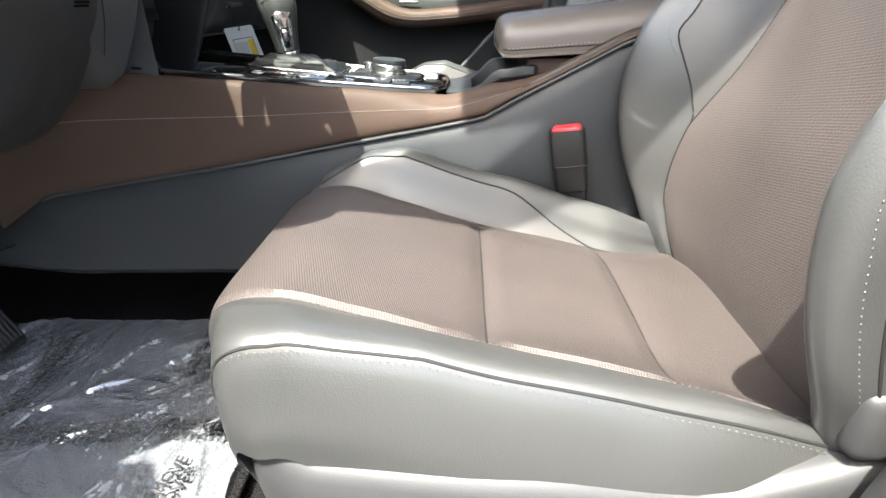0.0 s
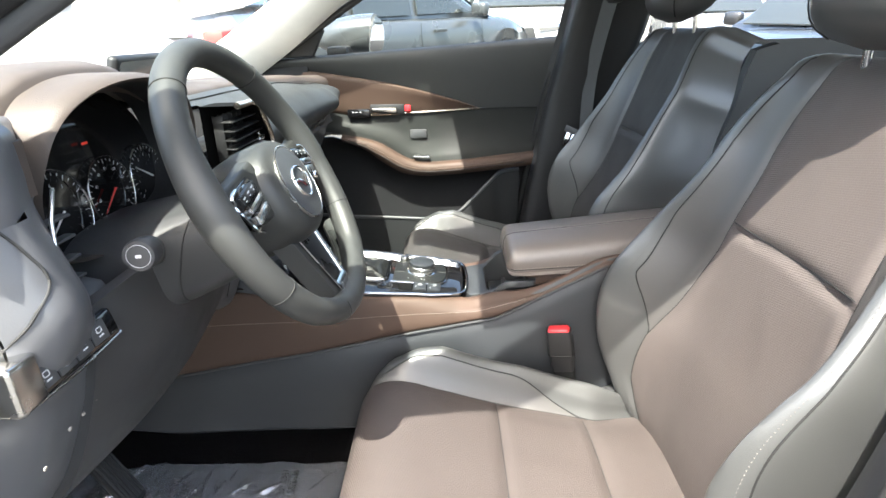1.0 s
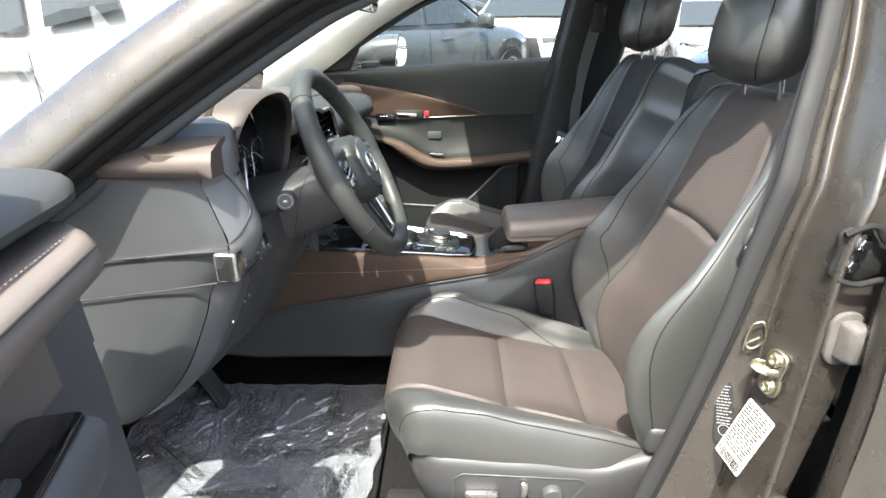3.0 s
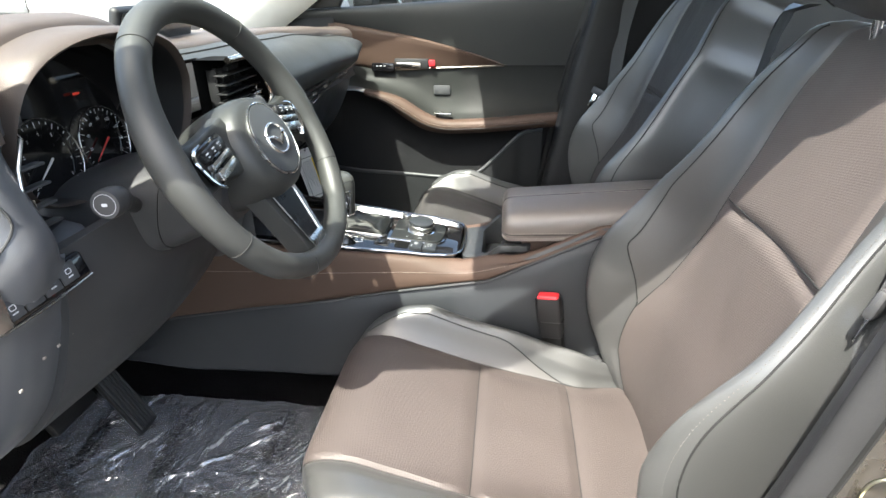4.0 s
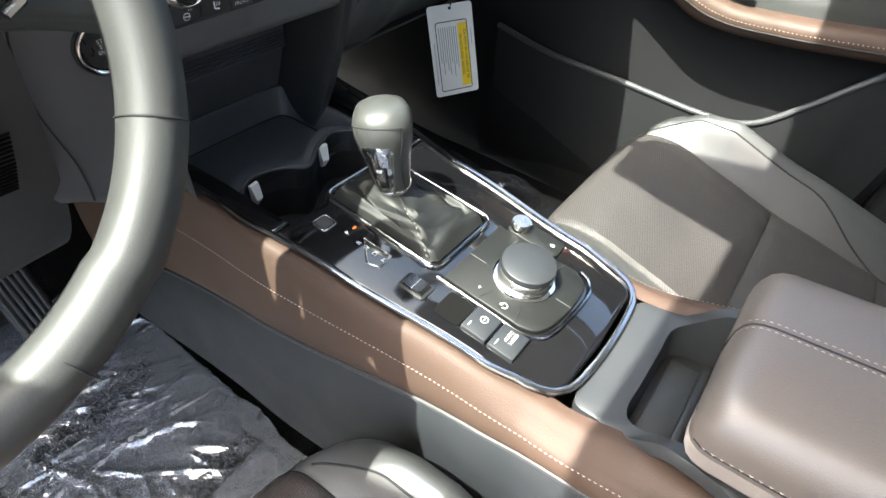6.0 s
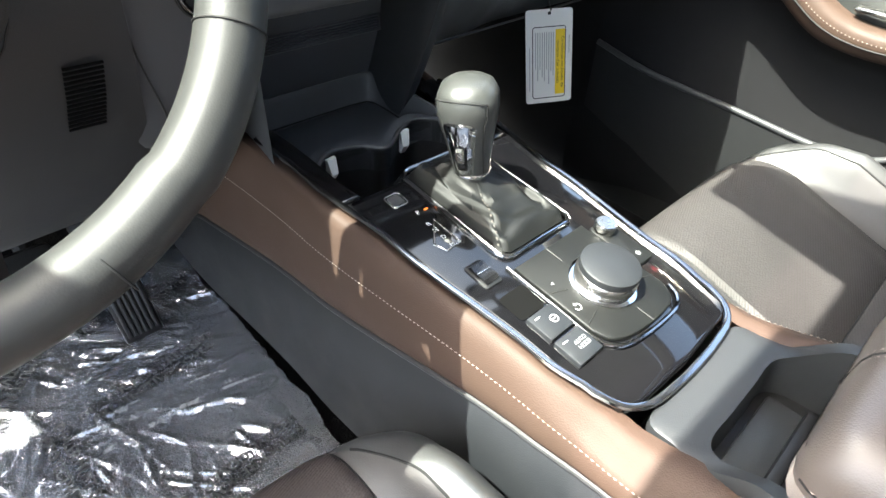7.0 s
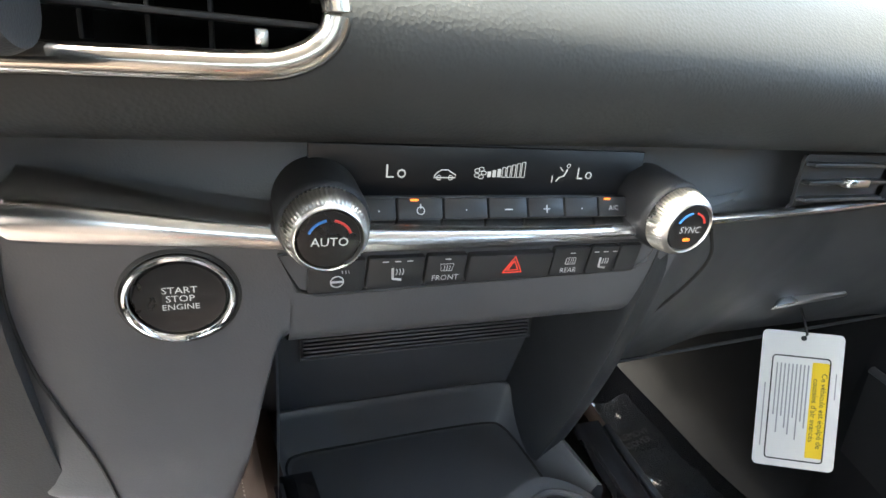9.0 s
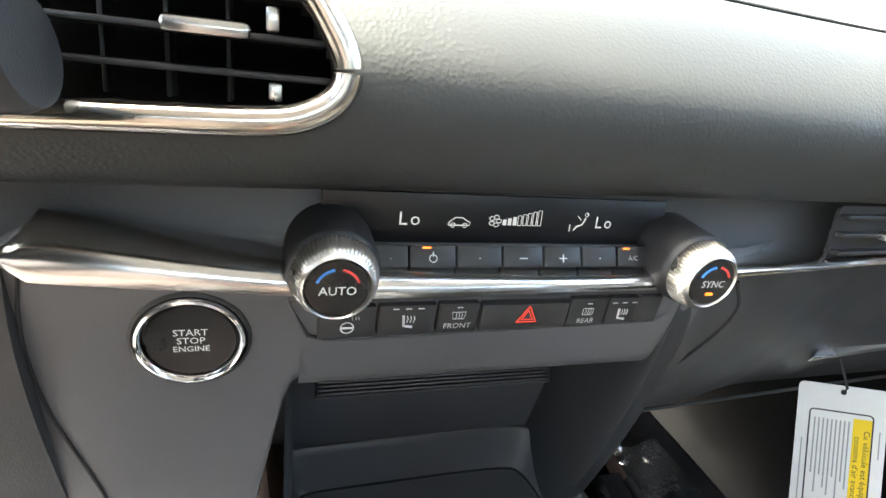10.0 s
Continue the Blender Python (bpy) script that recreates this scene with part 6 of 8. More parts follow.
rbox(b, (0.026, 0.0055, 0.012), (-0.1395, 1.0262, 0.000), 0.0022, VM2)
part("slider", b, SATIN, cv, "satin slider tab")
b = B()
rbox(b, (0.0045, 0.006, 0.010), (-0.119, 1.0085, -0.010), 0.001, VM2)
part("thumb_tab", b, SATIN, cv)
b = B()
rbox(b, (0.0045, 0.008, 0.010), (-0.120, 1.0315, -0.010), 0.001, VM2)
part("thumb_tab", b, SATIN, cv)
# far-side vents in the band
for y0, y1 in ((0.200, 0.285), (0.295, 0.40), (0.54, 0.64)):
    av = thing("air_vent", (-0.05, (y0 + y1) / 2, 0.935), "slim black air vent with slats", "air vent", "air vents")
    xo = -0.032 - 0.06 * (y0 - 0.2)
    m = frm((xo, (y0 + y1) / 2, 0.954), (-0.06, 1, 0), (0, 0, 1))
    w = y1 - y0
    b = B()
    plate(b, rrect(w, 0.034, 0.003, 3), 0.002, m)
    part("recess", b, INK, av)
    for q in range(3):
        b = B()
        rbox(b, (w * 0.96, 0.0026, 0.010), (0, -0.011 + 0.011 * q, 0.003), 0.0008, m)
        part("slat", b, KEY, av)
    b = B()
    rbox(b, (0.022, 0.006, 0.008), (w * 0.05, 0.0, 0.008), 0.002, m)
    part("slider", b, SATIN, av)

# centre screen on the dash top
sc = thing("dash_screen", (-0.17, -0.02, 1.09), "black wide display screen set into the dash top", "screen")
SCM = Matrix.Translation((-0.205, -0.05, 1.122)) @ Matrix.Rotation(radians(8), 4, "Z") @ frm((0, 0, 0), (0, 1, 0), (0.25, 0, 1))
b = B()
rbox(b, (0.30, 0.085, 0.018), (0, 0, 0), 0.008, SCM, 3)
part("casing", b, BLACK, sc)
b = B()
plate(b, rrect(0.284, 0.070, 0.006, 4), 0.001, SCM, 0, 0.0092)
part("glass", b, GLOSS, sc)

# pedals and foot rest
pe = thing("accelerator_pedal", (-0.36, -0.26, 0.30), "black ribbed accelerator pedal", "pedal", "pedals")
PMt = frm((-0.335, -0.258, 0.44), (0, 1, 0), (-0.45, 0, 0.9))
b = B()
rbox(b, (0.055, 0.20, 0.012), (0, 0, 0), 0.005, PMt)
part("plate", b, BLACK, pe)
for q in range(6):
    b = B()
    rbox(b, (0.005, 0.18, 0.005), (-0.02 + 0.008 * q, 0, 0.008), 0.0015, PMt)
    part("rib", b, PLAST_L, pe)
pe2 = thing("brake_pedal", (-0.37, -0.345, 0.32), "black rubber brake pedal on an arm", "pedal", "pedals")
b = B()
rbox(b, (0.105, 0.06, 0.018), (0, 0, 0), 0.006, frm((-0.345, -0.365, 0.50), (0, 1, 0), (-0.45, 0, 0.9)))
part("pad", b, RUBBER, pe2)
b = B()
tube(b, [(-0.36, -0.345, 0.50), (-0.42, -0.335, 0.60), (-0.60, -0.33, 0.75), (-0.86, -0.33, 0.80)], 0.010, 8)
part("arm", b, BLACK, pe2)

# floor film over the mats
def crumple(seed, x0, x1, y0, y1, n):
    """Nearly flat film with sharp straight folds that run in sheaves."""
    rng = np.random.default_rng(seed)
    sheaf = rng.integers(0, 22, n)
    hub = np.column_stack((rng.uniform(x0, x1, 22), rng.uniform(y0, y1, 22)))
    way = rng.normal(0.9, 0.9, 22)
    c = hub[sheaf] + rng.normal(0, 0.055, (n, 2))
    a = way[sheaf] + rng.normal(0, 0.35, n)
    ca, sa = np.cos(a), np.sin(a)
    half = rng.uniform(0.02, 0.11, n)
    wide = rng.uniform(0.005, 0.013, n)
    tall = wide * rng.uniform(0.15, 0.80, n)
    skew = rng.uniform(0.3, 1.0, n)
    noise.seed_set(seed)

    def height(x, y):
        dx, dy = x - c[:, 0], y - c[:, 1]
        u, w = np.abs(dx * ca + dy * sa) / half, dy * ca - dx * sa
        w = np.abs(np.where(w > 0, w, w / skew)) / wide
        h = float(np.max(tall * np.clip(1 - w, 0, 1) * np.sqrt(np.clip(1 - u, 0, 1))))
        q = V((x * 7, y * 7, seed))
        s1 = noise.noise(q * 1.1)
        return 0.006 + 0.007 * s1 + 0.0022 * noise.noise(q * 4.2) + h + 0.22 * max(0.0, (-0.42 - x)) ** 1.3
    return height


def film_sheet(x0, x1, y0, y1, z0, seed, folds, nx, ny, m, label):
    noise.seed_set(seed)
    ob = thing("floor_film", ((x0 + x1) / 2, (y0 + y1) / 2, z0), label, "plastic film", "floor films")
    film_z = crumple(seed, x0, x1, y0, y1, folds)
    bb = B()
    rr = []
    for i in range(nx + 1):
        r = []
        for j in range(ny + 1):
            x, y = x0 + (x1 - x0) * i / nx, y0 + (y1 - y0) * j / ny
            xx = x + 0.02 * noise.noise(V((y * 14, seed, i / nx * 2)))
            yy = y + 0.022 * noise.noise(V((x * 9, 7 + seed, j / ny * 2))) + 0.006 * noise.noise(V((x * 45, 3, j / ny * 2)))
            r.append((xx, yy, z0 + film_z(xx, yy)))
        rr.append(r)
    gridm(bb, rr)
    part("sheet", bb, m, ob, sharp=0.35)
    bb = B()
    random.seed(seed)
    for fx, fy, deg in ((0.44, 0.68, 99), (0.775, 0.84, -84), (0.60, 0.40, 3), (0.95, 0.42, -4), (0.16, 0.74, 96), (0.24, 0.36, -38), (0.55, 0.13, 4), (0.88, 0.12, 80), (0.10, 0.40, 100)):
        x, y, a = x0 + fx * (x1 - x0), y0 + fy * (y1 - y0), radians(deg)
        for q in (0.0, 0.0009):
            text_bm(bb, "DEALER MUST REMOVE\nPROTECTIVE COVER", 0.0200, Matrix.Translation((x, y, 0)) @ Matrix.Rotation(a, 4, "Z") @ Matrix.Translation((q, q * 0.5, 0)))
    bmesh.ops.delete(bb, geom=[v for v in bb.verts if not (x0 + 0.012 < v.co.x < x1 - 0.012 and y0 + 0.025 < v.co.y < y1 - 0.025)], context="VERTS")
    for v in bb.verts:
        v.co.z = z0 + max(film_z(v.co.x + q, v.co.y) for q in (-0.006, 0.0, 0.006)) + 0.0075
    part("print", bb, INK, ob, kind="stuff")
    noise.seed_set(1)
    return ob


film_sheet(-0.50, 0.12, -0.60, -0.125, 0.312, 3, 420, 260, 210, FILM, "clear crinkled protective film over the driver's mat")
film_sheet(-0.60, 0.20, 0.17, 0.66, 0.312, 8, 130, 150, 100, FILM_CLEAR, "clear crinkled protective film over the passenger mat")
for y0, y1, nm in ((-0.60, -0.12, "driver"), (0.17, 0.66, "passenger")):
    mt = thing("floor_mat", (-0.15, (y0 + y1) / 2, 0.29), "black carpet floor mat", "floor mat", "floor mats")
    b = B()
    rbox(b, (0.60, y1 - y0 - 0.03, 0.008), (-0.17, (y0 + y1) / 2, 0.303), 0.003)
    part("carpet", b, CARPET, mt)
# warning tag on the glove box pull
tg = thing("warning_tag", (-0.12, 0.43, 0.62), "white hanging card with yellow airbag warning", "tag")
TM = frm((-0.119, 0.428, 0.694), (0.041, 0.070, 0.005), (-0.049, 0.0, 0.133)) @ Matrix.Scale(0.92, 4)
b = B()
plate(b, rrect(0.088, 0.160, 0.006, 4), 0.0008, TM)
part("card", b, WHITE, tg)
b = B()
plate(b, rrect(0.018, 0.112, 0.001, 2, 0.021, -0.010), 0.0003, TM, 0, 0.0008)
part("yellow_block", b, YELLOW, tg, "yellow warning block")
b = B()
frame_ring(b, rrect(0.062, 0.122, 0.004, 4, 0.0, -0.010), 0.0016, 0.0003, TM, 0.0008)
text_bm(b, "Ce véhicule est équipé de\ncoussins d'air avancés", 0.0085, TM @ Matrix.Translation((0.021, -0.010, 0.0013)) @ Matrix.Rotation(radians(-90), 4, "Z"))
part("print", b, INK, tg)
b = B()
random.seed(7)
for r in range(9):
    y = 0.040
    x = 0.008 - 0.0042 * r
    ln = random.uniform(0.06, 0.104)
    plate(b, rrect(0.0016, ln, 0.0002, 1, x, 0.042 - ln / 2), 0.0002, TM, 0, 0.0008)
plate(b, rrect(0.0013, 0.075, 0.0002, 1, -0.037, -0.02), 0.0002, TM, 0, 0.0008)
plate(b, rrect(0.0013, 0.030, 0.0002, 1, 0.038, 0.02), 0.0002, TM, 0, 0.0008)
part("small_print", b, GREYINK, tg)
b = B()
tube(b, [TM @ V((0.0, 0.072, 0.001)), TM @ V((0.002, 0.078, 0.004)), TM @ V((0.0, 0.086, 0.003)), V((-0.150, 0.425, 0.800))], 0.0014, 6)
lathe(b, [(0.003, 0), (0.003, 0.001)], TM @ Matrix.Translation((0, 0.073, 0.0008)), 12)
part("tie", b, INK, tg)

# ---- centre console ----
ZB = lambda x: 0.690 + 0.10 * (0.345 - x)        # plane of the shift panel
console = thing("centre_console", (0.2, 0.02, 0.29), "dark plastic centre console clad in brown stitched leatherette", "console")
CY = 0.02
LOW = [(-0.36, 0.488), (-0.258, 0.552), (0.0, 0.587), (0.17, 0.613), (0.34, 0.640), (0.414, 0.654), (0.474, 0.686), (0.62, 0.757), (0.72, 0.775)]


def half_w(x):
    return lerp([(-0.36, 0.164), (0.0, 0.140), (0.3, 0.118), (0.345, 0.116), (0.45, 0.120), (0.72, 0.110)], x)


def panel_half(x):
    return lerp([(-0.2, 0.137), (0.0, 0.121), (0.12, 0.108), (0.28, 0.094), (0.345, 0.082)], x)


for sg, nm in ((-1, "driver"), (1, "passenger")):
    # brown cladding, from the shift panel's rim over the shoulder and down the side
    b = B()
    rows = []
    for i in range(57):
        x = -0.34 + (0.72 + 0.34) * i / 56
        zl = lin(LOW, x)
        top = min(ZB(min(x, 0.36)) - 0.006, 0.735) if x < 0.36 else lerp([(0.36, ZB(0.36) - 0.006), (0.44, 0.70), (0.62, 0.745), (0.72, 0.752)], x)
        top = max(top, zl + 0.012)
        hw, ph = half_w(x), panel_half(x) if x < 0.345 else lerp([(0.345, 0.082), (0.40, 0.080), (0.47, 0.09), (0.72, 0.09)], x)
        rows.append([(x, CY + sg * (ph - 0.004), top - 0.003), (x, CY + sg * (ph + 0.3 * (hw - ph)), top - 0.001), (x, CY + sg * (ph + 0.7 * (hw - ph)), top - 0.008 - 0.06 * (hw - ph)),
                     (x, CY + sg * hw, top + (zl - top) * 0.42), (x, CY + sg * (hw + 0.004), top + (zl - top) * 0.75), (x, CY + sg * (hw + 0.002), zl + 0.003), (x, CY + sg * (hw - 0.008), zl)])
    rows = [cr(r, 19) for r in rows]
    gridm(b, rows)
    part("side_cladding", b, BROWN, console, "brown stitched leatherette cladding")
    b = B()
    stitches(b, [V(r[9]) + V((0, sg * 0.0008, 0)) for r in rows[2:44]], 0.0034, 0.0014, 0.0007, (0, sg, 0.3))
    part("stitching", b, THREAD, console, kind="stuff")
    # grey piping under the cladding
    b = B()
    tube(b, [V(r[18]) + V((0, sg * 0.009, -0.002)) for r in rows[4:]], 0.003, 8)
    part("trim_line", b, PLAST_L, console)
    # lower side panel
    b = B()
    rows2 = []
    for i in range(41):
        x = -0.38 + (0.78 + 0.38) * i / 40
        zl = lin(LOW, x) - 0.001
        hw = half_w(x)
        zb = lerp([(-0.38, 0.44), (-0.2, 0.42), (-0.06, 0.415), (0.15, 0.41), (0.78, 0.40)], x)
        rows2.append([(x, CY + sg * (hw - 0.012), zl + 0.01), (x, CY + sg * (hw - 0.002), zl - 0.006), (x, CY + sg * (hw + 0.008), zl - 0.03),
                      (x, CY + sg * (hw + 0.012), (zl + zb) / 2), (x, CY + sg * (hw + 0.020), zb + 0.01), (x, CY + sg * (hw + 0.012), zb)])
    gridm(b, rows2)
    part("side_panel", b, SIDE, console, "dark grey plastic side panel")

# inner body that closes the console
b = B()
rbox(b, (0.40, 0.15, 0.30), (0.55, CY, 0.50), 0.01)
rbox(b, (0.62, 0.16, 0.20), (0.05, CY, 0.49), 0.01)
part("core", b, BLACK, console)

# shift panel: piano black deck with real wells, chrome rim
SL = math.atan(0.10)
DM = frm((0.0, CY, ZB(0.0)), (math.cos(SL), 0, -math.sin(SL)), (0, 1, 0))   # local x rearward, y right, z up


def deck(x, y):
    return DM @ V((x, y, 0))


b = B()
xs = [-0.09 + 0.435 * i / 44 for i in range(45)]
LEFT = [(x, -panel_half(x)) for x in xs]
RIGHT = [(x, panel_half(x)) for x in reversed(xs)]
deck_out = LEFT + [(0.352, -0.066), (0.355, 0.0), (0.352, 0.066)] + RIGHT


def deck_piece(pts, z0, th, bev=0.0):
    b2 = B()
    plate(b2, pts, th, DM, bev, z0)
    return b2


# rails of the deck round the cup well, then the deck behind it
for sg in (-1, 1):
    xr = [-0.10 + 0.147 * i / 18 for i in range(19)]
    pts = [(x, sg * panel_half(x)) for x in xr] + [(x, sg * (panel_half(x) - 0.022)) for x in reversed(xr)]
    part("deck_rail", deck_piece(pts, -0.012, 0.012, 0.003), GLOSS, console, "piano black rail")
rear = [p for p in LEFT if p[0] > 0.044] + [(0.352, -0.066), (0.355, 0.0), (0.352, 0.066)] + [p for p in RIGHT if p[0] > 0.044]
part("shift_deck", deck_piece(rear, -0.012, 0.012, 0.003), GLOSS, console, "piano black shift deck")
b = B()
rim = [deck(x, -panel_half(x) - 0.002) for x in xs[:-3]] + [V(p) for p in cr([deck(0.325, -0.0885), deck(0.345, -0.080), deck(0.357, -0.062), deck(0.361, -0.03), deck(0.362, 0.0), deck(0.361, 0.03), deck(0.357, 0.062), deck(0.345, 0.080), deck(0.325, 0.0885)], 33)] + [deck(x, panel_half(x) + 0.002) for x in reversed(xs[:-3])]
tube(b, rim, 0.0034, 8, flat=0.8)
part("deck_rim", b, DCHROME, console, "chrome rim")

# cup holders: two round wells joined, below the deck, with sprung tabs
well = [(0.052, -0.098), (-0.005, -0.098), (-0.034, -0.092), (-0.052, -0.066), (-0.045, -0.030), (-0.026, -0.004), (-0.045, 0.028), (-0.056, 0.062), (-0.036, 0.090), (-0.005, 0.098), (0.052, 0.098)]
well = [tuple(p) for p in cr(well, 72)]
b = B()
rings = [[DM @ V((p[0], p[1], z)) for p in well] for z in (-0.020, -0.024, -0.095)]
gridm(b, rings)
vs = [b.verts.new(DM @ V((p[0], p[1], -0.095))) for p in well]
b.faces.new(vs)
part("cup_well", b, BLACK, console)
b = B()
tube(b, [DM @ V((p[0], p[1], -0.0195)) for p in well[4:-4]], 0.0028, 8)
part("cup_rim", b, PLAST_L, console, "rounded grey rim")
wf = [p for p in well if p[0] < 0.0]
part("cup_surround", deck_piece(wf + [(min(p[0] - 0.016, -0.030), p[1]) for p in reversed(wf)], -0.052, 0.031, 0.0), BRIDGE, console, "dark plastic lip ahead of the cups")
b = B()
rbox(b, (0.004, 0.196, 0.060), (0.050, 0, -0.035), 0.001, DM)
part("well_end", b, BLACK, console)
for x0, y0, sg in ((-0.049, -0.070, -1), (-0.0505, 0.036, 1)):
    b = B()
    m = DM @ Matrix.Translation((x0 + 0.004, y0, -0.034)) @ Matrix.Rotation(radians(sg * -8), 4, "Z")
    loft(b, [[m @ V((0, -0.006, 0.014)), m @ V((0, 0.006, 0.014)), m @ V((0.004, 0.006, 0.014)), m @ V((0.004, -0.006, 0.014))],
             [m @ V((0, -0.0045, -0.006)), m @ V((0, 0.0045, -0.006)), m @ V((0.010, 0.0045, -0.004)), m @ V((0.010, -0.0045, -0.004))],
             [m @ V((0, -0.003, -0.018)), m @ V((0, 0.003, -0.018)), m @ V((0.003, 0.003, -0.018)), m @ V((0.003, -0.003, -0.018))]])
    part("cup_tab", b, WHITE, console, "pale grey sprung tab")

# deep tray ahead of the cups, open towards them
TRAY = thing("storage_tray", (-0.13, CY, 0.68), "black plastic storage tray below the climate panel", "tray")
U = [tuple(p) for p in cr([(-0.050, -0.122), (-0.10, -0.130), (-0.145, -0.136), (-0.166, -0.136), (-0.175, -0.122), (-0.177, -0.06), (-0.178, 0.02), (-0.176, 0.070), (-0.168, 0.084), (-0.145, 0.090), (-0.10, 0.094), (-0.050, 0.098)], 80)]
b = B()
rings = []
for ins, z in ((-0.07, -0.050), (-0.05, -0.020), (-0.035, -0.0150), (0.0, -0.0148), (0.015, -0.0165), (0.03, -0.021), (0.10, -0.046), (0.125, -0.0505), (0.17, -0.052)):
    rings.append([DM @ V((-0.08 + (p[0] + 0.08) * (1 - ins), p[1] * (1 - ins), z - 0.10 * 0 * p[0])) for p in U])
gridm(b, rings)
part("tray_wall", b, BRIDGE, TRAY, "rounded tray wall")
b = B()
plate(b, [(-0.08 + (p[0] + 0.08) * 0.88, p[1] * 0.88) for p in U], 0.002, DM, 0.0, -0.0535)
part("tray_floor", b, BRIDGE, TRAY)
b = B()
tube(b, [DM @ V((-0.08 + (p[0] + 0.08) * 0.875, p[1] * 0.875, -0.0505)) for p in U[6:-6]], 0.0012, 6)
part("tray_mat_edge", b, RUBBER, TRAY)

# gear selector
sel = thing("gear_selector", (0.10, 0.022, 0.71), "leather gear selector with chrome trim and stitched boot", "gear lever")
GX, GY = 0.100, 0.022
b = B()
bo = rrect(0.150, 0.098, 0.012, 6)
SH = DM @ Matrix.Translation((0.118, 0.004, 0))
frame_ring(b, bo, 0.007, 0.006, SH, 0.0)
part("boot_frame", b, DCHROME, sel, "chrome boot frame")
b = B()
rings = []
tip = DM.inverted() @ V((GX, GY, 0.738))
base_in = [tuple(p) for p in cr(rrect(0.142, 0.090, 0.012, 6), 96, True)]
N = len(base_in)
for i in range(29):
    k = i / 28
    f = (1 - k) ** 0.62
    ring = []
    for j, p in enumerate(base_in):
        q = V((0.118 + p[0], 0.004 + p[1], 0))
        c = V((tip.x, tip.y, 0)) + V((p[0], p[1], 0)).normalized() * 0.0135
        pt = c.lerp(q, f)
        a = math.atan2(p[1], p[0])
        fold = (0.0065 * abs(math.sin(1.5 * a + 3 * k + 0.7)) + 0.0055 * abs(math.sin(3.5 * a - 5 * k)) + 0.0022 * math.sin(13 * a + 15 * k) - 0.005) * math.sin(math.pi * k) ** 0.7
        pt.z = 0.003 + (tip.z - 0.003) * (0.62 * k + 0.38 * k ** 3) + fold + 0.004 * math.sin(math.pi * min(1.0, 2 * k))
        ring.append(DM @ pt)
    rings.append(ring)
gridm(b, rings, closed_v=True)
part("boot", b, BOOT, sel, "creased black leather boot")
b = B()
for off in (34, 76):
    for e in (-1, 1):
        stitches(b, [V(rings[i][(off + e) % N]) + V((0, 0, 0.0012)) for i in range(1, 27)], 0.004, 0.002, 0.0007)
part("stitching", b, THREAD_S, sel, kind="stuff")
AX = (V((0.091, 0.014, 0.829)) - V((GX, GY, 0.738)))
KM = frm((GX, GY, 0.738), (0, 1, 0), AX.cross(V((0, 1, 0))))
KM = Matrix.Translation((GX, GY, 0.738)) @ AX.to_track_quat("Z", "Y").to_matrix().to_4x4()
b = B()
lathe(b, [(0.0175, -0.004), (0.0188, -0.002), (0.0188, 0.004), (0.0165, 0.007)], KM, 28)
part("collar", b, CHROME, sel, "chrome collar")
KF = lambda z: lerp([(0.0, 1.18), (0.03, 1.30), (0.06, 1.36), (0.10, 1.36)], z)
b = B()
rings = []
KNOB = [(0.004, 0.0160, 0.0150, 0), (0.018, 0.0168, 0.0155, 0), (0.035, 0.0188, 0.0168, 0.0005), (0.052, 0.0210, 0.0190, 0.001), (0.066, 0.0225, 0.0208, 0.001), (0.077, 0.0220, 0.0208, 0.0005), (0.085, 0.0185, 0.0178, 0), (0.0895, 0.0125, 0.0125, 0), (0.0915, 0.005, 0.005, 0)]


def kp(a, z, g=0.0):
    """A point of the knob's skin at the angle a and height z, lifted by g."""
    rx, ry, ox = [lin([(q[0], q[i]) for q in KNOB], z) for i in (1, 2, 3)]
    ca, sa = math.cos(a), math.sin(a)
    return KM @ V((ox + (rx * KF(z) + g) * math.copysign(abs(ca) ** 0.85, ca), (ry * KF(z) + g) * math.copysign(abs(sa) ** 0.85, sa), z * 1.05))


for z in [q[0] for q in KNOB]:
    rings.append([kp(6.28318 * j / 48, z) for j in range(48)])
loft(b, rings)
knob = part("knob", b, SILVER, sel, "grey leather knob with a dark seam")
b = B()
fw = (KM.inverted().to_3x3() @ V((0.35, -0.93, 0))).normalized()
fa = math.atan2(fw.y, fw.x)
for sg in (-1, 1):
    tube(b, [kp(fa + sg * (1.02 - 0.12 * math.sin(k / 16 * 3.1)), 0.006 + 0.070 * k / 16, 0.0003) for k in range(17)], 0.0008, 6)
tube(b, [kp(fa - 1.02 + 2.04 * k / 16, 0.076 + 0.004 * math.sin(k / 16 * 3.14), 0.0003) for k in range(17)], 0.0008, 6)
part("seam", b, THREAD_D, knob)


def trim_w(k):
    return 0.50 + 0.16 * k if k < 0.85 else 0.636 * math.sqrt(max(0.0, 1 - ((k - 0.85) / 0.15) ** 2 * 0.9))


b = B()
gridm(b, [[kp(fa + (j - 5) / 5 * trim_w(k / 24), 0.006 + 0.056 * k / 24, 0.0016 if 0 < j < 10 and k < 24 else -0.0004) for j in range(11)] for k in range(25)])
trim = part("trim", b, CHROME, knob, "chrome trim with release button")
b = B()
gridm(b, [[kp(fa + 0.05 + (j - 4) / 4 * (0.26 + 0.05 * k / 10), 0.010 + 0.030 * k / 10, 0.0022 if 0 < j < 8 and 0 < k < 10 else 0.0012) for j in range(9)] for k in range(11)])
part("recess", b, GLOSS, trim, "dark glossy recess")
b = B()
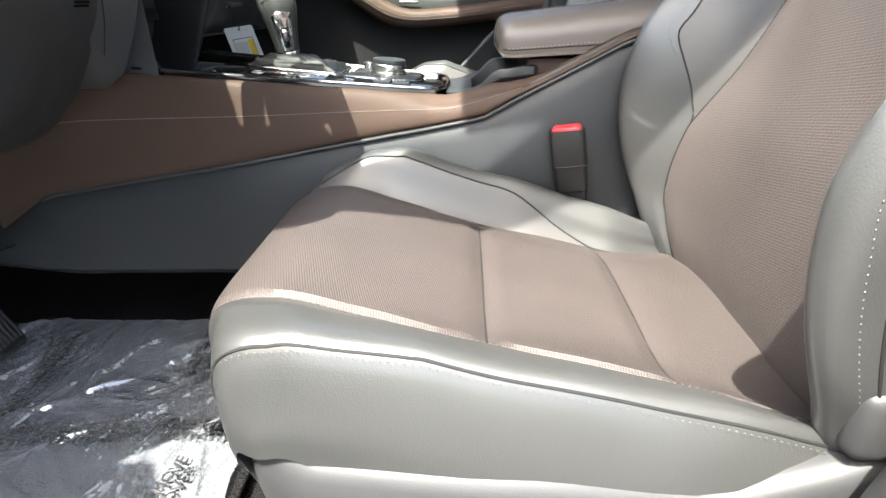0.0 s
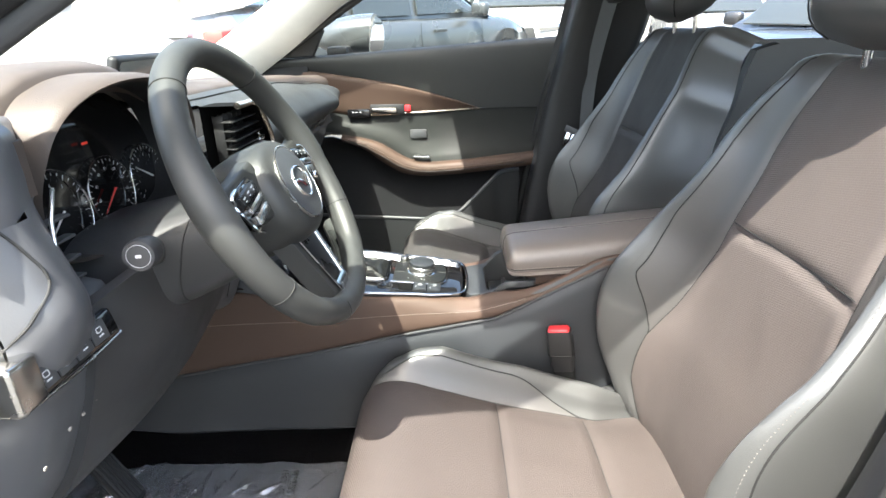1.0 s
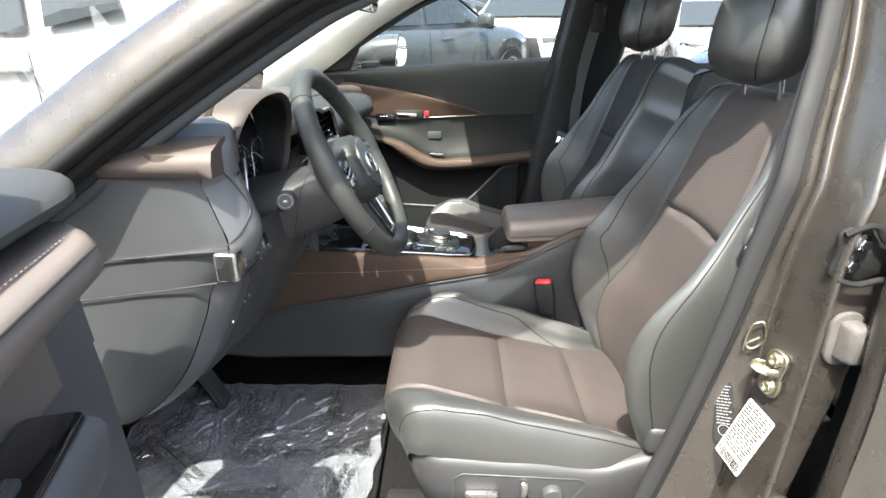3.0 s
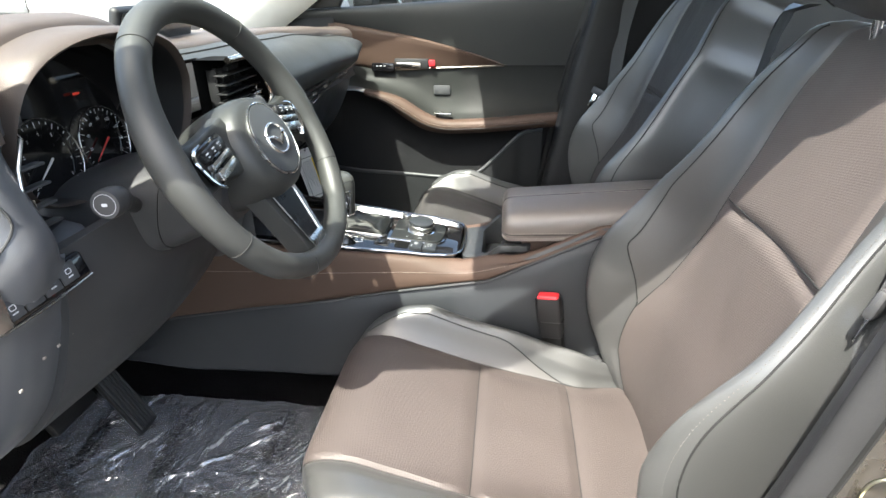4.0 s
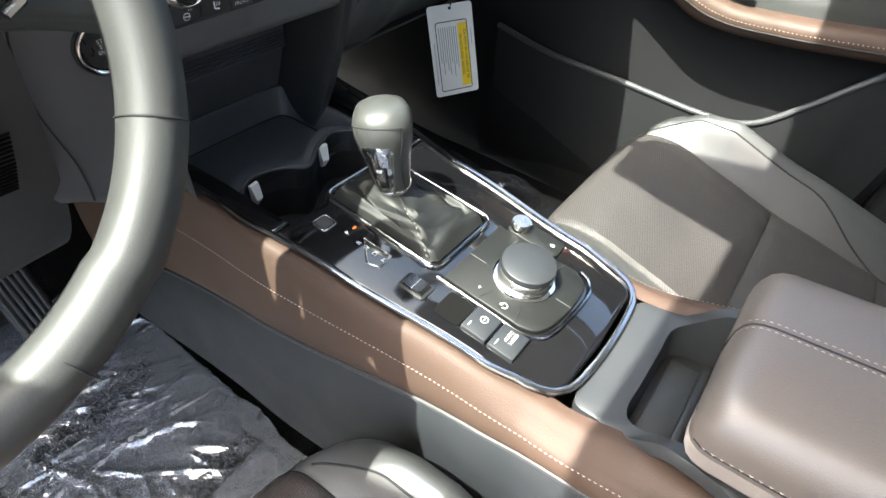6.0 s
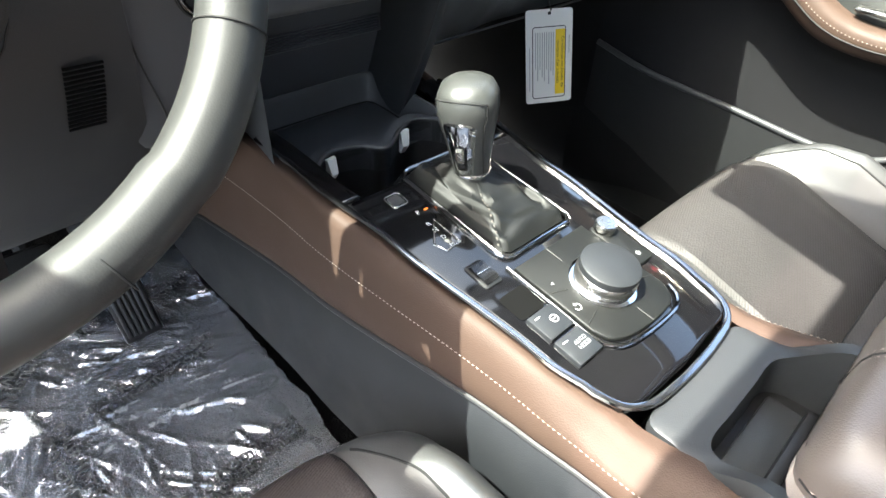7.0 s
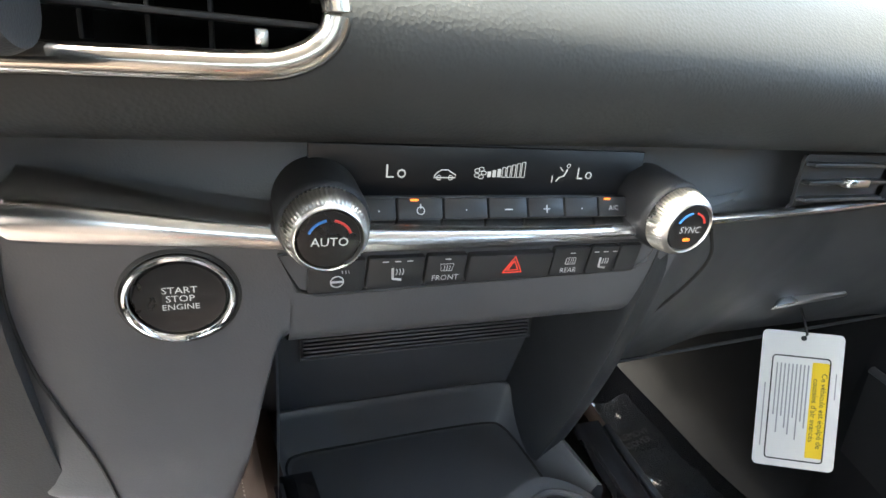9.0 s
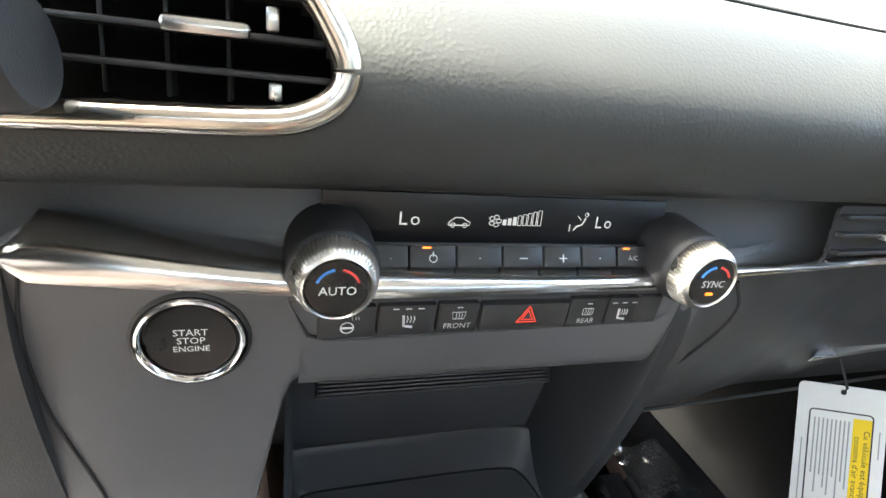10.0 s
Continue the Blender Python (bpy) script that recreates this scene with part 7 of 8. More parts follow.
gridm(b, [[kp(fa + 0.05 + (j - 3) / 3 * 0.17, 0.020 + 0.017 * k / 6, 0.0046 if 0 < j < 6 and 0 < k < 6 else 0.0020) for j in range(7)] for k in range(7)])
part("release_button", b, SATIN, trim)

# rotary controller and its surround
ctl = thing("rotary_controller", (0.262, 0.026, 0.70), "black rotary controller with knurled metal ring and buttons", "controller")
CX, CYY = 0.262 / math.cos(SL), 0.006
so = [(0.205, -0.046), (0.25, -0.046)] + [tuple(p) for p in cr([(0.290, -0.046), (0.304, -0.040), (0.312, -0.026), (0.316, 0.0), (0.316, 0.030), (0.311, 0.044), (0.298, 0.052)], 24)] + [(0.205, 0.052)]
b = B()
plate(b, so, 0.004, DM, 0.0015, 0.0005)
part("button_field", b, BOOT, ctl, "charcoal button field")
b = B()
for a1, a2 in (((0.206, -0.004), (0.225, -0.004)), ((0.243, -0.046), (0.250, -0.028)), ((0.285, -0.044), (0.280, -0.026)), ((0.300, 0.006), (0.316, 0.006)), ((0.28, 0.034), (0.286, 0.052))):
    tube(b, [DM @ V((*a1, 0.0047)), DM @ V((*a2, 0.0047))], 0.0006, 4)
part("button_gap", b, INK, ctl, kind="stuff")
b = B()
tube(b, [DM @ V((p[0], p[1], 0.002)) for p in [tuple(p) for p in cr([(0.200, -0.050), (0.25, -0.050), (0.292, -0.050), (0.309, -0.042), (0.317, -0.028), (0.3205, 0.0), (0.3205, 0.035), (0.314, 0.050), (0.302, 0.056)], 40)]], 0.0022, 8)
part("surround", b, DCHROME, ctl, "chrome surround")
KC = DM @ Matrix.Translation((CX, CYY, 0.0045))
b = B()
lathe(b, [(0.031, 0), (0.031, 0.002), (0.0285, 0.003)], KC, 48)
part("ring_seat", b, CHROME, ctl)
b = B()
rings = []
for r, z in ((0.0262, 0.003), (0.0272, 0.005), (0.0272, 0.013), (0.0262, 0.016)):
    rings.append([KC @ V(((r + (0.0004 if k % 2 else -0.0002)) * math.cos(6.28318 * k / 144), (r + (0.0004 if k % 2 else -0.0002)) * math.sin(6.28318 * k / 144), z)) for k in range(144)])
loft(b, rings)
part("knurled_ring", b, SATIN, ctl, "knurled satin metal ring", sharp=3)
b = B()
lathe(b, [(0.0262, 0.015), (0.0268, 0.018), (0.0265, 0.0225), (0.025, 0.0235), (0.004, 0.0240)], KC, 48)
part("dial", b, SIDE, ctl, "charcoal dial top")
VM = DM @ Matrix.Translation((0.222, 0.066, 0.001))
b = B()
lathe(b, [(0.0105, 0), (0.0105, 0.010), (0.0095, 0.012), (0.003, 0.0123)], VM, 28)
part("volume_knob", b, SATIN, ctl, "small satin volume knob")
b = B()
plate(b, rrect(0.060, 0.026, 0.006, 4, 0.242, 0.067), 0.003, DM, 0.001, 0.0003)
part("button_field", b, BOOT, ctl)
b = B()
text_bm(b, "★", 0.008, DM @ Matrix.Translation((0.262, 0.067, 0.0036)) @ Matrix.Rotation(radians(90), 4, "Z"))
text_bm(b, "◂", 0.010, DM @ Matrix.Translation((0.238, -0.034, 0.0048)) @ Matrix.Rotation(radians(90), 4, "Z"))
text_bm(b, "↺", 0.010, DM @ Matrix.Translation((0.268, -0.036, 0.0048)) @ Matrix.Rotation(radians(90), 4, "Z"))
part("marks", b, MARK_DIM, ctl)

# driver-side row: gate letters, mode toggle, parking brake, auto hold
TX = DM @ Matrix.Rotation(radians(90), 4, "Z")   # words read from the driver's seat
row = thing("shift_panel_buttons", (0.2, -0.05, 0.70), "row of black parking brake and drive mode switches", "switches")
b = B()
plate(b, rrect(0.030, 0.020, 0.003, 4, 0.192, -0.072), 0.0015, DM, 0.0005, 0.0004)
part("toggle_well", b, BLACK, row)
b = B()
m = DM @ Matrix.Translation((0.192, -0.072, 0.002))
loft(b, [[m @ V((x, y, z)) for x, y, z in ((-0.012, s, 0.001), (-0.009, s, 0.0045), (0.0, s, 0.0025), (0.009, s, 0.0045), (0.012, s, 0.001))] for s in (-0.0075, 0.0075)])
tgl = part("mode_toggle", b, BTN, row, "black drive mode toggle")
b = B()
rbox(b, (0.0014, 0.0155, 0.0008), (0, 0, 0.0036), 0.0003, m)
part("toggle_line", b, SATIN, tgl)
for x0, words in ((0.263, ""), (0.292, "AUTO\nHOLD")):
    b = B()
    rbox(b, (0.0265, 0.030, 0.006), (x0, -0.066, 0.002), 0.0015, DM)
    k = part("button", b, SIDE, row)
    b = B()
    if words:
        text_bm(b, words, 0.0050, DM @ Matrix.Translation((x0, -0.062, 0.0053)) @ Matrix.Rotation(radians(90), 4, "Z"))
    else:
        frame_ring(b, ell(0.0035, 0.0035, 18, x0, -0.062), 0.0008, 0.0003, DM, 0.0051)
        plate(b, rrect(0.0008, 0.003, 0.0002, 2, x0, -0.062), 0.0003, DM, 0, 0.0051)
    plate(b, rrect(0.001, 0.006, 0.0003, 2, x0 - 0.008, -0.074), 0.0003, DM, 0, 0.0051)
    part("mark", b, MARK_DIM, k)
# Flat plate on the deck; the well's shade is only its near-black colour.
b = B()
rings = [[DM @ V((p[0], p[1], z)) for p in rrect(0.028, 0.030, 0.004, 4, 0.234, -0.068)] for z in (0.0006, 0.0012)]
loft(b, rings)
part("coin_well", b, RECESS_SHADE, row)
b = B()
for x0, w in ((0.098, "P"), (0.116, "R"), (0.126, "N"), (0.137, "D"), (0.149, "M")):
    text_bm(b, w, 0.0072, DM @ Matrix.Translation((x0, -0.068 if w != "P" else -0.066, 0.0008)) @ Matrix.Rotation(radians(90), 4, "Z"))
part("gate_letters", b, MARK_DIM, row)
b = B()
plate(b, rrect(0.0022, 0.0045, 0.0005, 2, 0.098, -0.056), 0.0006, DM, 0, 0.0006)
part("gate_lamp", b, AMBER, row)
b = B()
frame_ring(b, rrect(0.018, 0.018, 0.004, 4, 0.072, -0.072), 0.002, 0.0012, DM, 0.0004)
part("lock_release_frame", b, SATIN, row)
b = B()
plate(b, rrect(0.014, 0.014, 0.003, 4, 0.072, -0.072), 0.001, DM, 0.0004, 0.0004)
part("lock_release", b, PLAST, row)
b = B()
frame_ring(b, [(0.114, -0.060), (0.150, -0.060), (0.152, -0.078), (0.140, -0.082)], 0.003, 0.0015, DM, 0.0003)
part("gate_frame", b, SATIN, row)

# pocket between the deck and the armrest
pk = thing("console_pocket", (0.40, CY, 0.68), "grey plastic pocket in front of the armrest", "pocket")
PM = frm((0.395, CY, 0.687), (1, 0, 0), (0, 1, 0))
b = B()
def tip_z(x):
    """The pocket's rim climbs towards the armrest."""
    return lerp([(-0.036, -0.004), (0.002, -0.002), (0.050, 0.028), (0.10, 0.034)], x)


outer = [tuple(p) for p in cr([(-0.034, -0.070), (-0.035, -0.03), (-0.035, 0.03), (-0.034, 0.070), (-0.010, 0.076), (0.020, 0.084), (0.06, 0.090), (0.10, 0.090), (0.10, 0.0), (0.10, -0.090), (0.06, -0.090), (0.020, -0.084), (-0.010, -0.076)], 65, True)]
inner = [tuple(p) for p in cr([(0.004, -0.052), (0.004, -0.02), (0.004, 0.02), (0.004, 0.052), (0.014, 0.066), (0.034, 0.074), (0.06, 0.076), (0.09, 0.076), (0.092, 0.0), (0.09, -0.076), (0.06, -0.076), (0.034, -0.074), (0.014, -0.066)], 65, True)]
rings = [[PM @ V((p[0], p[1], tip_z(p[0]) - 0.010)) for p in outer], [PM @ V((p[0], p[1], tip_z(p[0]))) for p in outer], [PM @ V((p[0] * 0.9, p[1] * 0.97, tip_z(p[0]) + 0.0015)) for p in outer], [PM @ V((*p, tip_z(p[0]) + 0.001)) for p in inner], [PM @ V((p[0] + 0.001, p[1] * 0.985, tip_z(p[0]) - 0.004)) for p in inner], [PM @ V((p[0] + 0.006, p[1] * 0.93, -0.045)) for p in inner]]
gridm(b, rings, closed_v=True)
vs = [b.verts.new(PM @ V((p[0] + 0.006, p[1] * 0.93, -0.045))) for p in inner]
b.faces.new(vs)
part("pocket_liner", b, POCK, pk)
b = B()
rbox(b, (0.010, 0.095, 0.02), (0.048, 0, -0.030), 0.003, PM)
part("divider", b, BLACK, pk)
b = B()
for k in range(4):
    rbox(b, (0.004, 0.120, 0.006), (0.012 + 0.012 * k, 0, -0.041), 0.001, PM)
part("floor_ribs", b, BLACK, pk)
b = B()
rbox(b, (0.030, 0.100, 0.012), (0.030, 0.0, -0.036), 0.003, PM)
part("pocket_step", b, POCK, pk, "dark ledge in the pocket")

# armrest lid
b = B()
rings = []
AX0, AX1 = 0.432, 0.832
for x, ins in ((0.4380, 0.024), (0.4386, 0.015), (0.4410, 0.0080), (0.4450, 0.0035), (0.4510, 0.0010), (0.459, 0.0)) + tuple((0.470 + 0.342 * i / 18, 0.0) for i in range(19)) + ((0.822, 0.003), (0.830, 0.012), (0.832, 0.022)):
    k = (x - AX0) / (AX1 - AX0)
    zb = 0.731 + 0.018 * k + 0.02 * max(0, k - 0.6) + ins * 0.6
    zt = 0.784 + 0.036 * k - ins * 1.1
    hw = 0.092 - ins
    h = zt - zb
    sec = [(-hw + 0.008, zb), (-hw + 0.001, zb + 0.005), (-hw, zb + 0.3 * h), (-hw + 0.001, zb + 0.55 * h), (-hw + 0.008, zt - 0.012), (-hw + 0.022, zt - 0.002), (-hw * 0.4, zt + 0.003), (0, zt + 0.004),
           (hw * 0.4, zt + 0.003), (hw - 0.022, zt - 0.002), (hw - 0.008, zt - 0.012), (hw - 0.001, zb + 0.55 * h), (hw, zb + 0.3 * h), (hw - 0.001, zb + 0.005), (hw - 0.008, zb)]
    rings.append([(x, CY + p[0], p[1]) for p in sec])
loft(b, [cr(r, 45, True) for r in rings])
arm = part("armrest", b, BROWN_LIT, console, "greyish brown padded armrest with pale stitching", sharp=1.2)
b, st = B(), B()
mid = [V((0.4374, CY - 0.004, 0.748))] + [V((r[7][0], CY - 0.004, r[7][2])) for r in rings[1:-2]]
for e in (-0.0045, 0.0045):
    stitches(st, [p + V((0, e, 0.0006)) for p in mid], 0.0034, 0.0014, 0.0007, (-0.3, 0, 1))
tube(b, mid, 0.0009, 6)
stitches(st, [V(r[2]) + V((0, -0.0004, -0.003)) for r in rings[4:-3]], 0.0036, 0.0024, 0.0008, (0, -1, 0.1))
part("stitching", st, THREAD, arm, kind="stuff")
tube(b, [V(r[1]) + V((0, -0.0006, 0.006)) for r in rings[3:-3]], 0.0011, 6)
part("seam", b, THREAD_D, arm)
b = B()
rbox(b, (0.36, 0.16, 0.03), (0.66, CY, 0.716), 0.006)
part("armrest_base", b, BROWN, console)

# belt buckles beside the console
for yy, nm in ((-0.128, "driver"), (0.168, "passenger")):
    bk = thing("belt_buckle", (0.53, yy, 0.55), "black seat belt buckle with a red release button", "belt buckle", "belt buckles")
    m = Matrix.Translation((0.540, yy, 0.600)) @ Matrix.Rotation(radians(-9), 4, "Y") @ Matrix.Rotation(radians(74), 4, "Z")
    b = B()
    loft(b, [[m @ V((*p, z)) for p in rrect(0.026 * q, 0.050 * q2, 0.007, 4)] for z, q, q2 in ((-0.050, 0.9, 0.84), (-0.046, 1.0, 0.90), (-0.012, 1.0, 0.94), (-0.010, 1.08, 0.98), (0.034, 1.08, 0.98), (0.041, 1.0, 0.94))])
    hs = part("housing", b, BLACK, bk)
    b = B()
    tube(b, [m @ V((*p, -0.011)) for p in rrect(0.0285, 0.050, 0.007, 4)], 0.0007, 5, closed=True)
    part("gap", b, INK, hs)
    b = B()
    rbox(b, (0.023, 0.042, 0.018), (0.0, 0, 0.038), 0.006, m, 3)
    part("release_button", b, RED, bk, "red release button")
    b = B()
    rbox(b, (0.024, 0.040, 0.09), (0.004, 0, -0.075), 0.004, m)
    part("stalk", b, RUBBER, bk)

# ---- seats ----
def seat(yc, dx, dz, power, label):
    """A front seat: cushion and backrest of sewn panels, with bolsters, headrest and base."""
    s = thing("front_seat", (0.45 + dx, yc, 0.29), label, "car seat", "front seats")
    TOP = [(0.0, (0.205, 0.41)), (0.1, (0.168, 0.47)), (0.2, (0.155, 0.535)), (0.28, (0.172, 0.582)), (0.36, (0.225, 0.594)),
           (0.46, (0.30, 0.572)), (0.6, (0.412, 0.535)), (0.76, (0.57, 0.496)), (0.9, (0.69, 0.468)), (1.0, (0.76, 0.458))]
    xs = cr([p for _, p in TOP], 60)
    us = [t for t, _ in TOP]

    def centre(u):
        k = 0
        while k < len(us) - 2 and us[k + 1] < u:
            k += 1
        f = (k + (u - us[k]) / (us[k + 1] - us[k])) / (len(us) - 1) * 59
        a = min(58, int(f))
        return xs[a] + (xs[a + 1] - xs[a]) * (f - a)

    def bump(d, w, a):
        return -a * math.exp(-(d / w) ** 2)

    KN = (0.0, 0.35, 0.60, 0.75, 0.85, 0.93, 1.0)

    def cush(u, v):
        """u from the front hem over the nose to the crease; v across, -1 to 1; 0.6 is the insert's edge, 0.75 the seam of the far leaf."""
        x, z = centre(u)
        a = abs(v)
        fr = lerp([(0.10, 0.0), (0.32, 1.0)], u)
        nose = lerp([(0.0, 0.88), (0.15, 0.92), (0.32, 1.0)], u)
        drop = lerp([(0, 0.0), (0.12, 0.02), (0.22, 0.055), (0.32, 0.085), (0.45, 0.10), (1, 0.085)], u)
        if v < 0:
            edge = lin([(0.15, 0.150), (0.42, 0.158), (0.56, 0.180), (0.66, 0.205)], x)
            top = lin([(0.22, 0.004), (0.36, 0.036), (0.50, 0.040), (0.62, 0.038), (0.76, 0.03)], x)
            rise = lin([(0.22, -0.002), (0.42, 0.014), (0.58, 0.030), (0.70, 0.030)], x)
            pts = [(0, 0), (0.62 * edge, 0.0), (edge, rise * fr), (edge + 0.45 * (0.232 - edge), (0.5 * rise + 0.5 * top + 0.006) * fr), (0.232, top * fr), (0.250, top * fr - 0.45 * drop - 0.018 * fr), (0.250, -drop)]
        else:
            edge = lin([(0.15, 0.158), (0.42, 0.166), (0.60, 0.170), (0.68, 0.200), (0.76, 0.21)], x)
            st = lin([(0.20, 0.012), (0.30, 0.044), (0.46, 0.040), (0.58, 0.022), (0.68, 0.01)], x)
            cw = lin([(0.20, 0.010), (0.30, 0.050), (0.46, 0.052), (0.60, 0.040), (0.70, 0.022)], x)
            sy = max(edge + 0.012, lin([(0.2, 0.190), (0.46, 0.196), (0.60, 0.192), (0.7, 0.215)], x))
            pts = [(0, 0), (0.62 * edge, -0.001), (edge, -0.008 * fr), (sy, st * fr), (max(0.216, sy + 0.010), cw * fr), (0.242, cw * fr - 0.4 * drop - 0.012 * fr), (0.246, -drop)]
        i = 0
        while i < 5 and KN[i + 1] < a:
            i += 1
        f = (a - KN[i]) / (KN[i + 1] - KN[i])
        p1, p2 = pts[i], pts[i + 1]
        p0 = pts[i - 1] if i else (-pts[1][0], pts[1][1])
        p3 = pts[i + 2] if i < 5 else (2 * p2[0] - p1[0], 2 * p2[1] - p1[1])
        y, dzz = [0.5 * (2 * p1[q] + (p2[q] - p0[q]) * f + (2 * p0[q] - 5 * p1[q] + 4 * p2[q] - p3[q]) * f * f + (3 * p1[q] - p0[q] - 3 * p2[q] + p3[q]) * f ** 3) for q in (0, 1)]
        x += 0.055 * lerp([(0.45, 0.0), (1.0, 1.0)], a) ** 1.5 * (1 - lerp([(0.25, 0.0), (0.55, 1.0)], u))
        g = 0.0
        if a < 0.60:
            puff = math.sin(math.pi * min(1.0, max(0.0, (u - 0.3) / 0.295 if u < 0.595 else (u - 0.595) / 0.17 if u < 0.765 else (u - 0.765) / 0.235)))
            g += 0.003 * puff + bump(u - 0.595, 0.011, 0.007) + bump(u - 0.765, 0.011, 0.006)
        g += bump(a - 0.60, 0.020, 0.0045) * fr
        g += 0.0012 * noise.noise(V((x * 16, y * 16 + yc, 3.0)))
        return V((x + dx, yc + math.copysign(y * nose, v), z + dzz + g + dz))

    def leaf(u):
        """Outer line of the inset leaf on the far bolster."""
        return 0.60 + 0.15 * (lerp([(0.27, 0.0), (0.40, 1.0)], u) ** 0.7) * lerp([(0.62, 1.0), (0.775, 0.0)], u)

    def patch(f, u0, u1, v0, v1, nu, nv):
        return [[f(u0 + (u1 - u0) * i / nu, v0 + (v1 - v0) * j / nv) for j in range(nv + 1)] for i in range(nu + 1)]

    def panel(name, f, u0, u1, v0, v1, nu, nv, m, parent, lab=""):
        b = B()
        gridm(b, patch(f, u0, u1, v0, v1, nu, nv))
        return part(name, b, m, parent, lab)

    panel("cushion_bolster", cush, 0, 1, -1, -0.60, 60, 26, LEATHER, s, "black leather bolster with a stitched seam")
    panel("cushion_bolster", lambda u, k: cush(u, leaf(u) + (1 - leaf(u)) * k), 0, 1, 0, 1, 70, 22, LEATHER, s, "black leather bolster with a stitched seam")
    panel("cushion_leaf", lambda u, k: cush(u, 0.60 + (leaf(u) - 0.60) * k), 0.272, 0.774, 0, 1, 60, 10, LEAFL, s, "brownish black leather leaf")
    for u0, u1, n in ((0, 0.595, 60), (0.595, 0.765, 24), (0.765, 1, 20)):
        panel("cushion_insert", cush, u0, u1, -0.60, 0.60, n, 36, INSERT if power else INSERT_SHADE, s, "brown ribbed insert panel")
    near = [cush(0.20 + 0.77 * i / 70, -0.855) for i in range(71)]
    far = [cush(0.30 + 0.475 * i / 60, leaf(0.30 + 0.475 * i / 60)) for i in range(61)]
    for line, sd, up in ((near, -0.005, (0, -0.5, 0.8)), (far, 0.006, (0, 0.1, 1))):
        b = B()
        tube(b, [p + V((0, 0, 0.0002)) for p in line], 0.0013, 6)
        part("piping", b, THREAD_D, s)
        b = B()
        stitches(b, [p + V((0, sd, 0.0008 if sd > 0 else -0.0022)) for p in line[2:-2]], 0.0032, 0.0026, 0.0007, up)
        part("stitching", b, THREAD_S, s)
    for v in (-0.6, 0.6):
        b = B()
        tube(b, [cush(0.24 + 0.71 * i / 60, v) + V((0, 0, 0.0003)) for i in range(61)], 0.0010, 6)
        part("piping", b, THREAD_D, s)
    b = B()
    stitches(b, [cush(0.27 + 0.66 * i / 60, -0.622) + V((0, 0, 0.0006)) for i in range(61)], 0.0032, 0.0026, 0.0006)
    part("stitching", b, THREAD_S, s)
    for u in (0.595, 0.765):
        b = B()
        tube(b, [cush(u, -0.59 + 1.18 * i / 40) + V((0, 0, 0.0002)) for i in range(41)], 0.0010, 6)
        part("piping", b, THREAD_D, s)

    # backrest, reclined; w from the crease (0) to the shoulders (1) and over to the rear
    BK = [(0.0, (0.70, 0.44)), (0.1, (0.702, 0.52)), (0.25, (0.718, 0.64)), (0.45, (0.752, 0.765)), (0.62, (0.785, 0.89)),
          (0.78, (0.823, 1.01)), (0.90, (0.853, 1.10)), (0.96, (0.880, 1.135)), (1.0, (0.925, 1.135))]
    bx = cr([p for _, p in BK], 60)
    bu = [t for t, _ in BK]

    def bcen(u):
        k = 0
        while k < len(bu) - 2 and bu[k + 1] < u:
            k += 1
        f = (k + (u - bu[k]) / (bu[k + 1] - bu[k])) / (len(bu) - 1) * 59
        a = min(58, int(f))
        return bx[a] + (bx[a + 1] - bx[a]) * (f - a)

    sm = lambda u: lin([(0, 0.78), (0.12, 0.80), (0.25, 0.745), (0.38, 0.66), (0.55, 0.580), (0.75, 0.60), (1, 0.64)], u)

    BH = curve([(0, 0.02), (0.10, 0.070), (0.20, 0.112), (0.30, 0.130), (0.42, 0.122), (0.55, 0.084), (0.68, 0.054), (0.82, 0.034), (1, 0.005)])
    BP = curve([(0, 0.0), (0.35, 0.01), (0.55, 0.07), (0.69, 0.22), (0.80, 0.52), (0.88, 0.92), (0.92, 1.0), (0.96, 0.82), (0.985, 0.35)])

    def back(u, v):
        x, z = bcen(u)
        half = lerp([(0, 0.235), (0.15, 0.255), (0.5, 0.258), (0.75, 0.225), (0.93, 0.18), (1, 0.15)], u)
        a = abs(v)
        y = half * v
        h = BH(u)
        off = h * BP(min(a, 0.985)) if a < 0.985 else h * BP(0.985) * (1 - (a - 0.985) / 0.015) - 0.085 * (a - 0.985) / 0.015
        off += 0.0014 * noise.noise(V((u * 9, v * 5 + yc, 7.0)))
        if a > 0.92:
            y = half * math.copysign(0.92 + 0.08 * math.sin((a - 0.92) / 0.08 * 1.57), v)
        g = 0.0
        seam = sm(u)
        if a < seam:
            g += bump(u - 0.615 + 0.02 * a, 0.011, 0.007)
        g += bump(a - seam, 0.02, 0.006)
        n = V((-0.93, 0, 0.36))
        p = V((x + dx, yc + y, z + dz)) + n * (off + g)
        return p

    def back_in(u, k):
        return back(u, k * sm(u))

    def back_l(u, k):
        return back(u, -(sm(u) + (1 - sm(u)) * k))

    def back_r(u, k):
        return back(u, sm(u) + (1 - sm(u)) * k)
    def back_leaf(u, far):
        """Share of the bolster that the stitched leaf takes."""
        return lerp([(0.25, 0.0), (0.42, 0.55), (0.60, 0.66), (0.95, 0.62)] if far else [(0.33, 0.0), (0.62, 0.42), (0.95, 0.55)], u)
    BRN = INSERT_SUN if power else INSERT_SHADE
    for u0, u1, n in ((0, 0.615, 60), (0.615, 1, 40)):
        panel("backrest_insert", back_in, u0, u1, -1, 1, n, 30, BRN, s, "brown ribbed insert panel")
    b = B()
    tube(b, [back_in(0.617, -0.98 + 1.96 * i / 40) + V((0.0004, 0, 0)) for i in range(41)], 0.0014, 6)
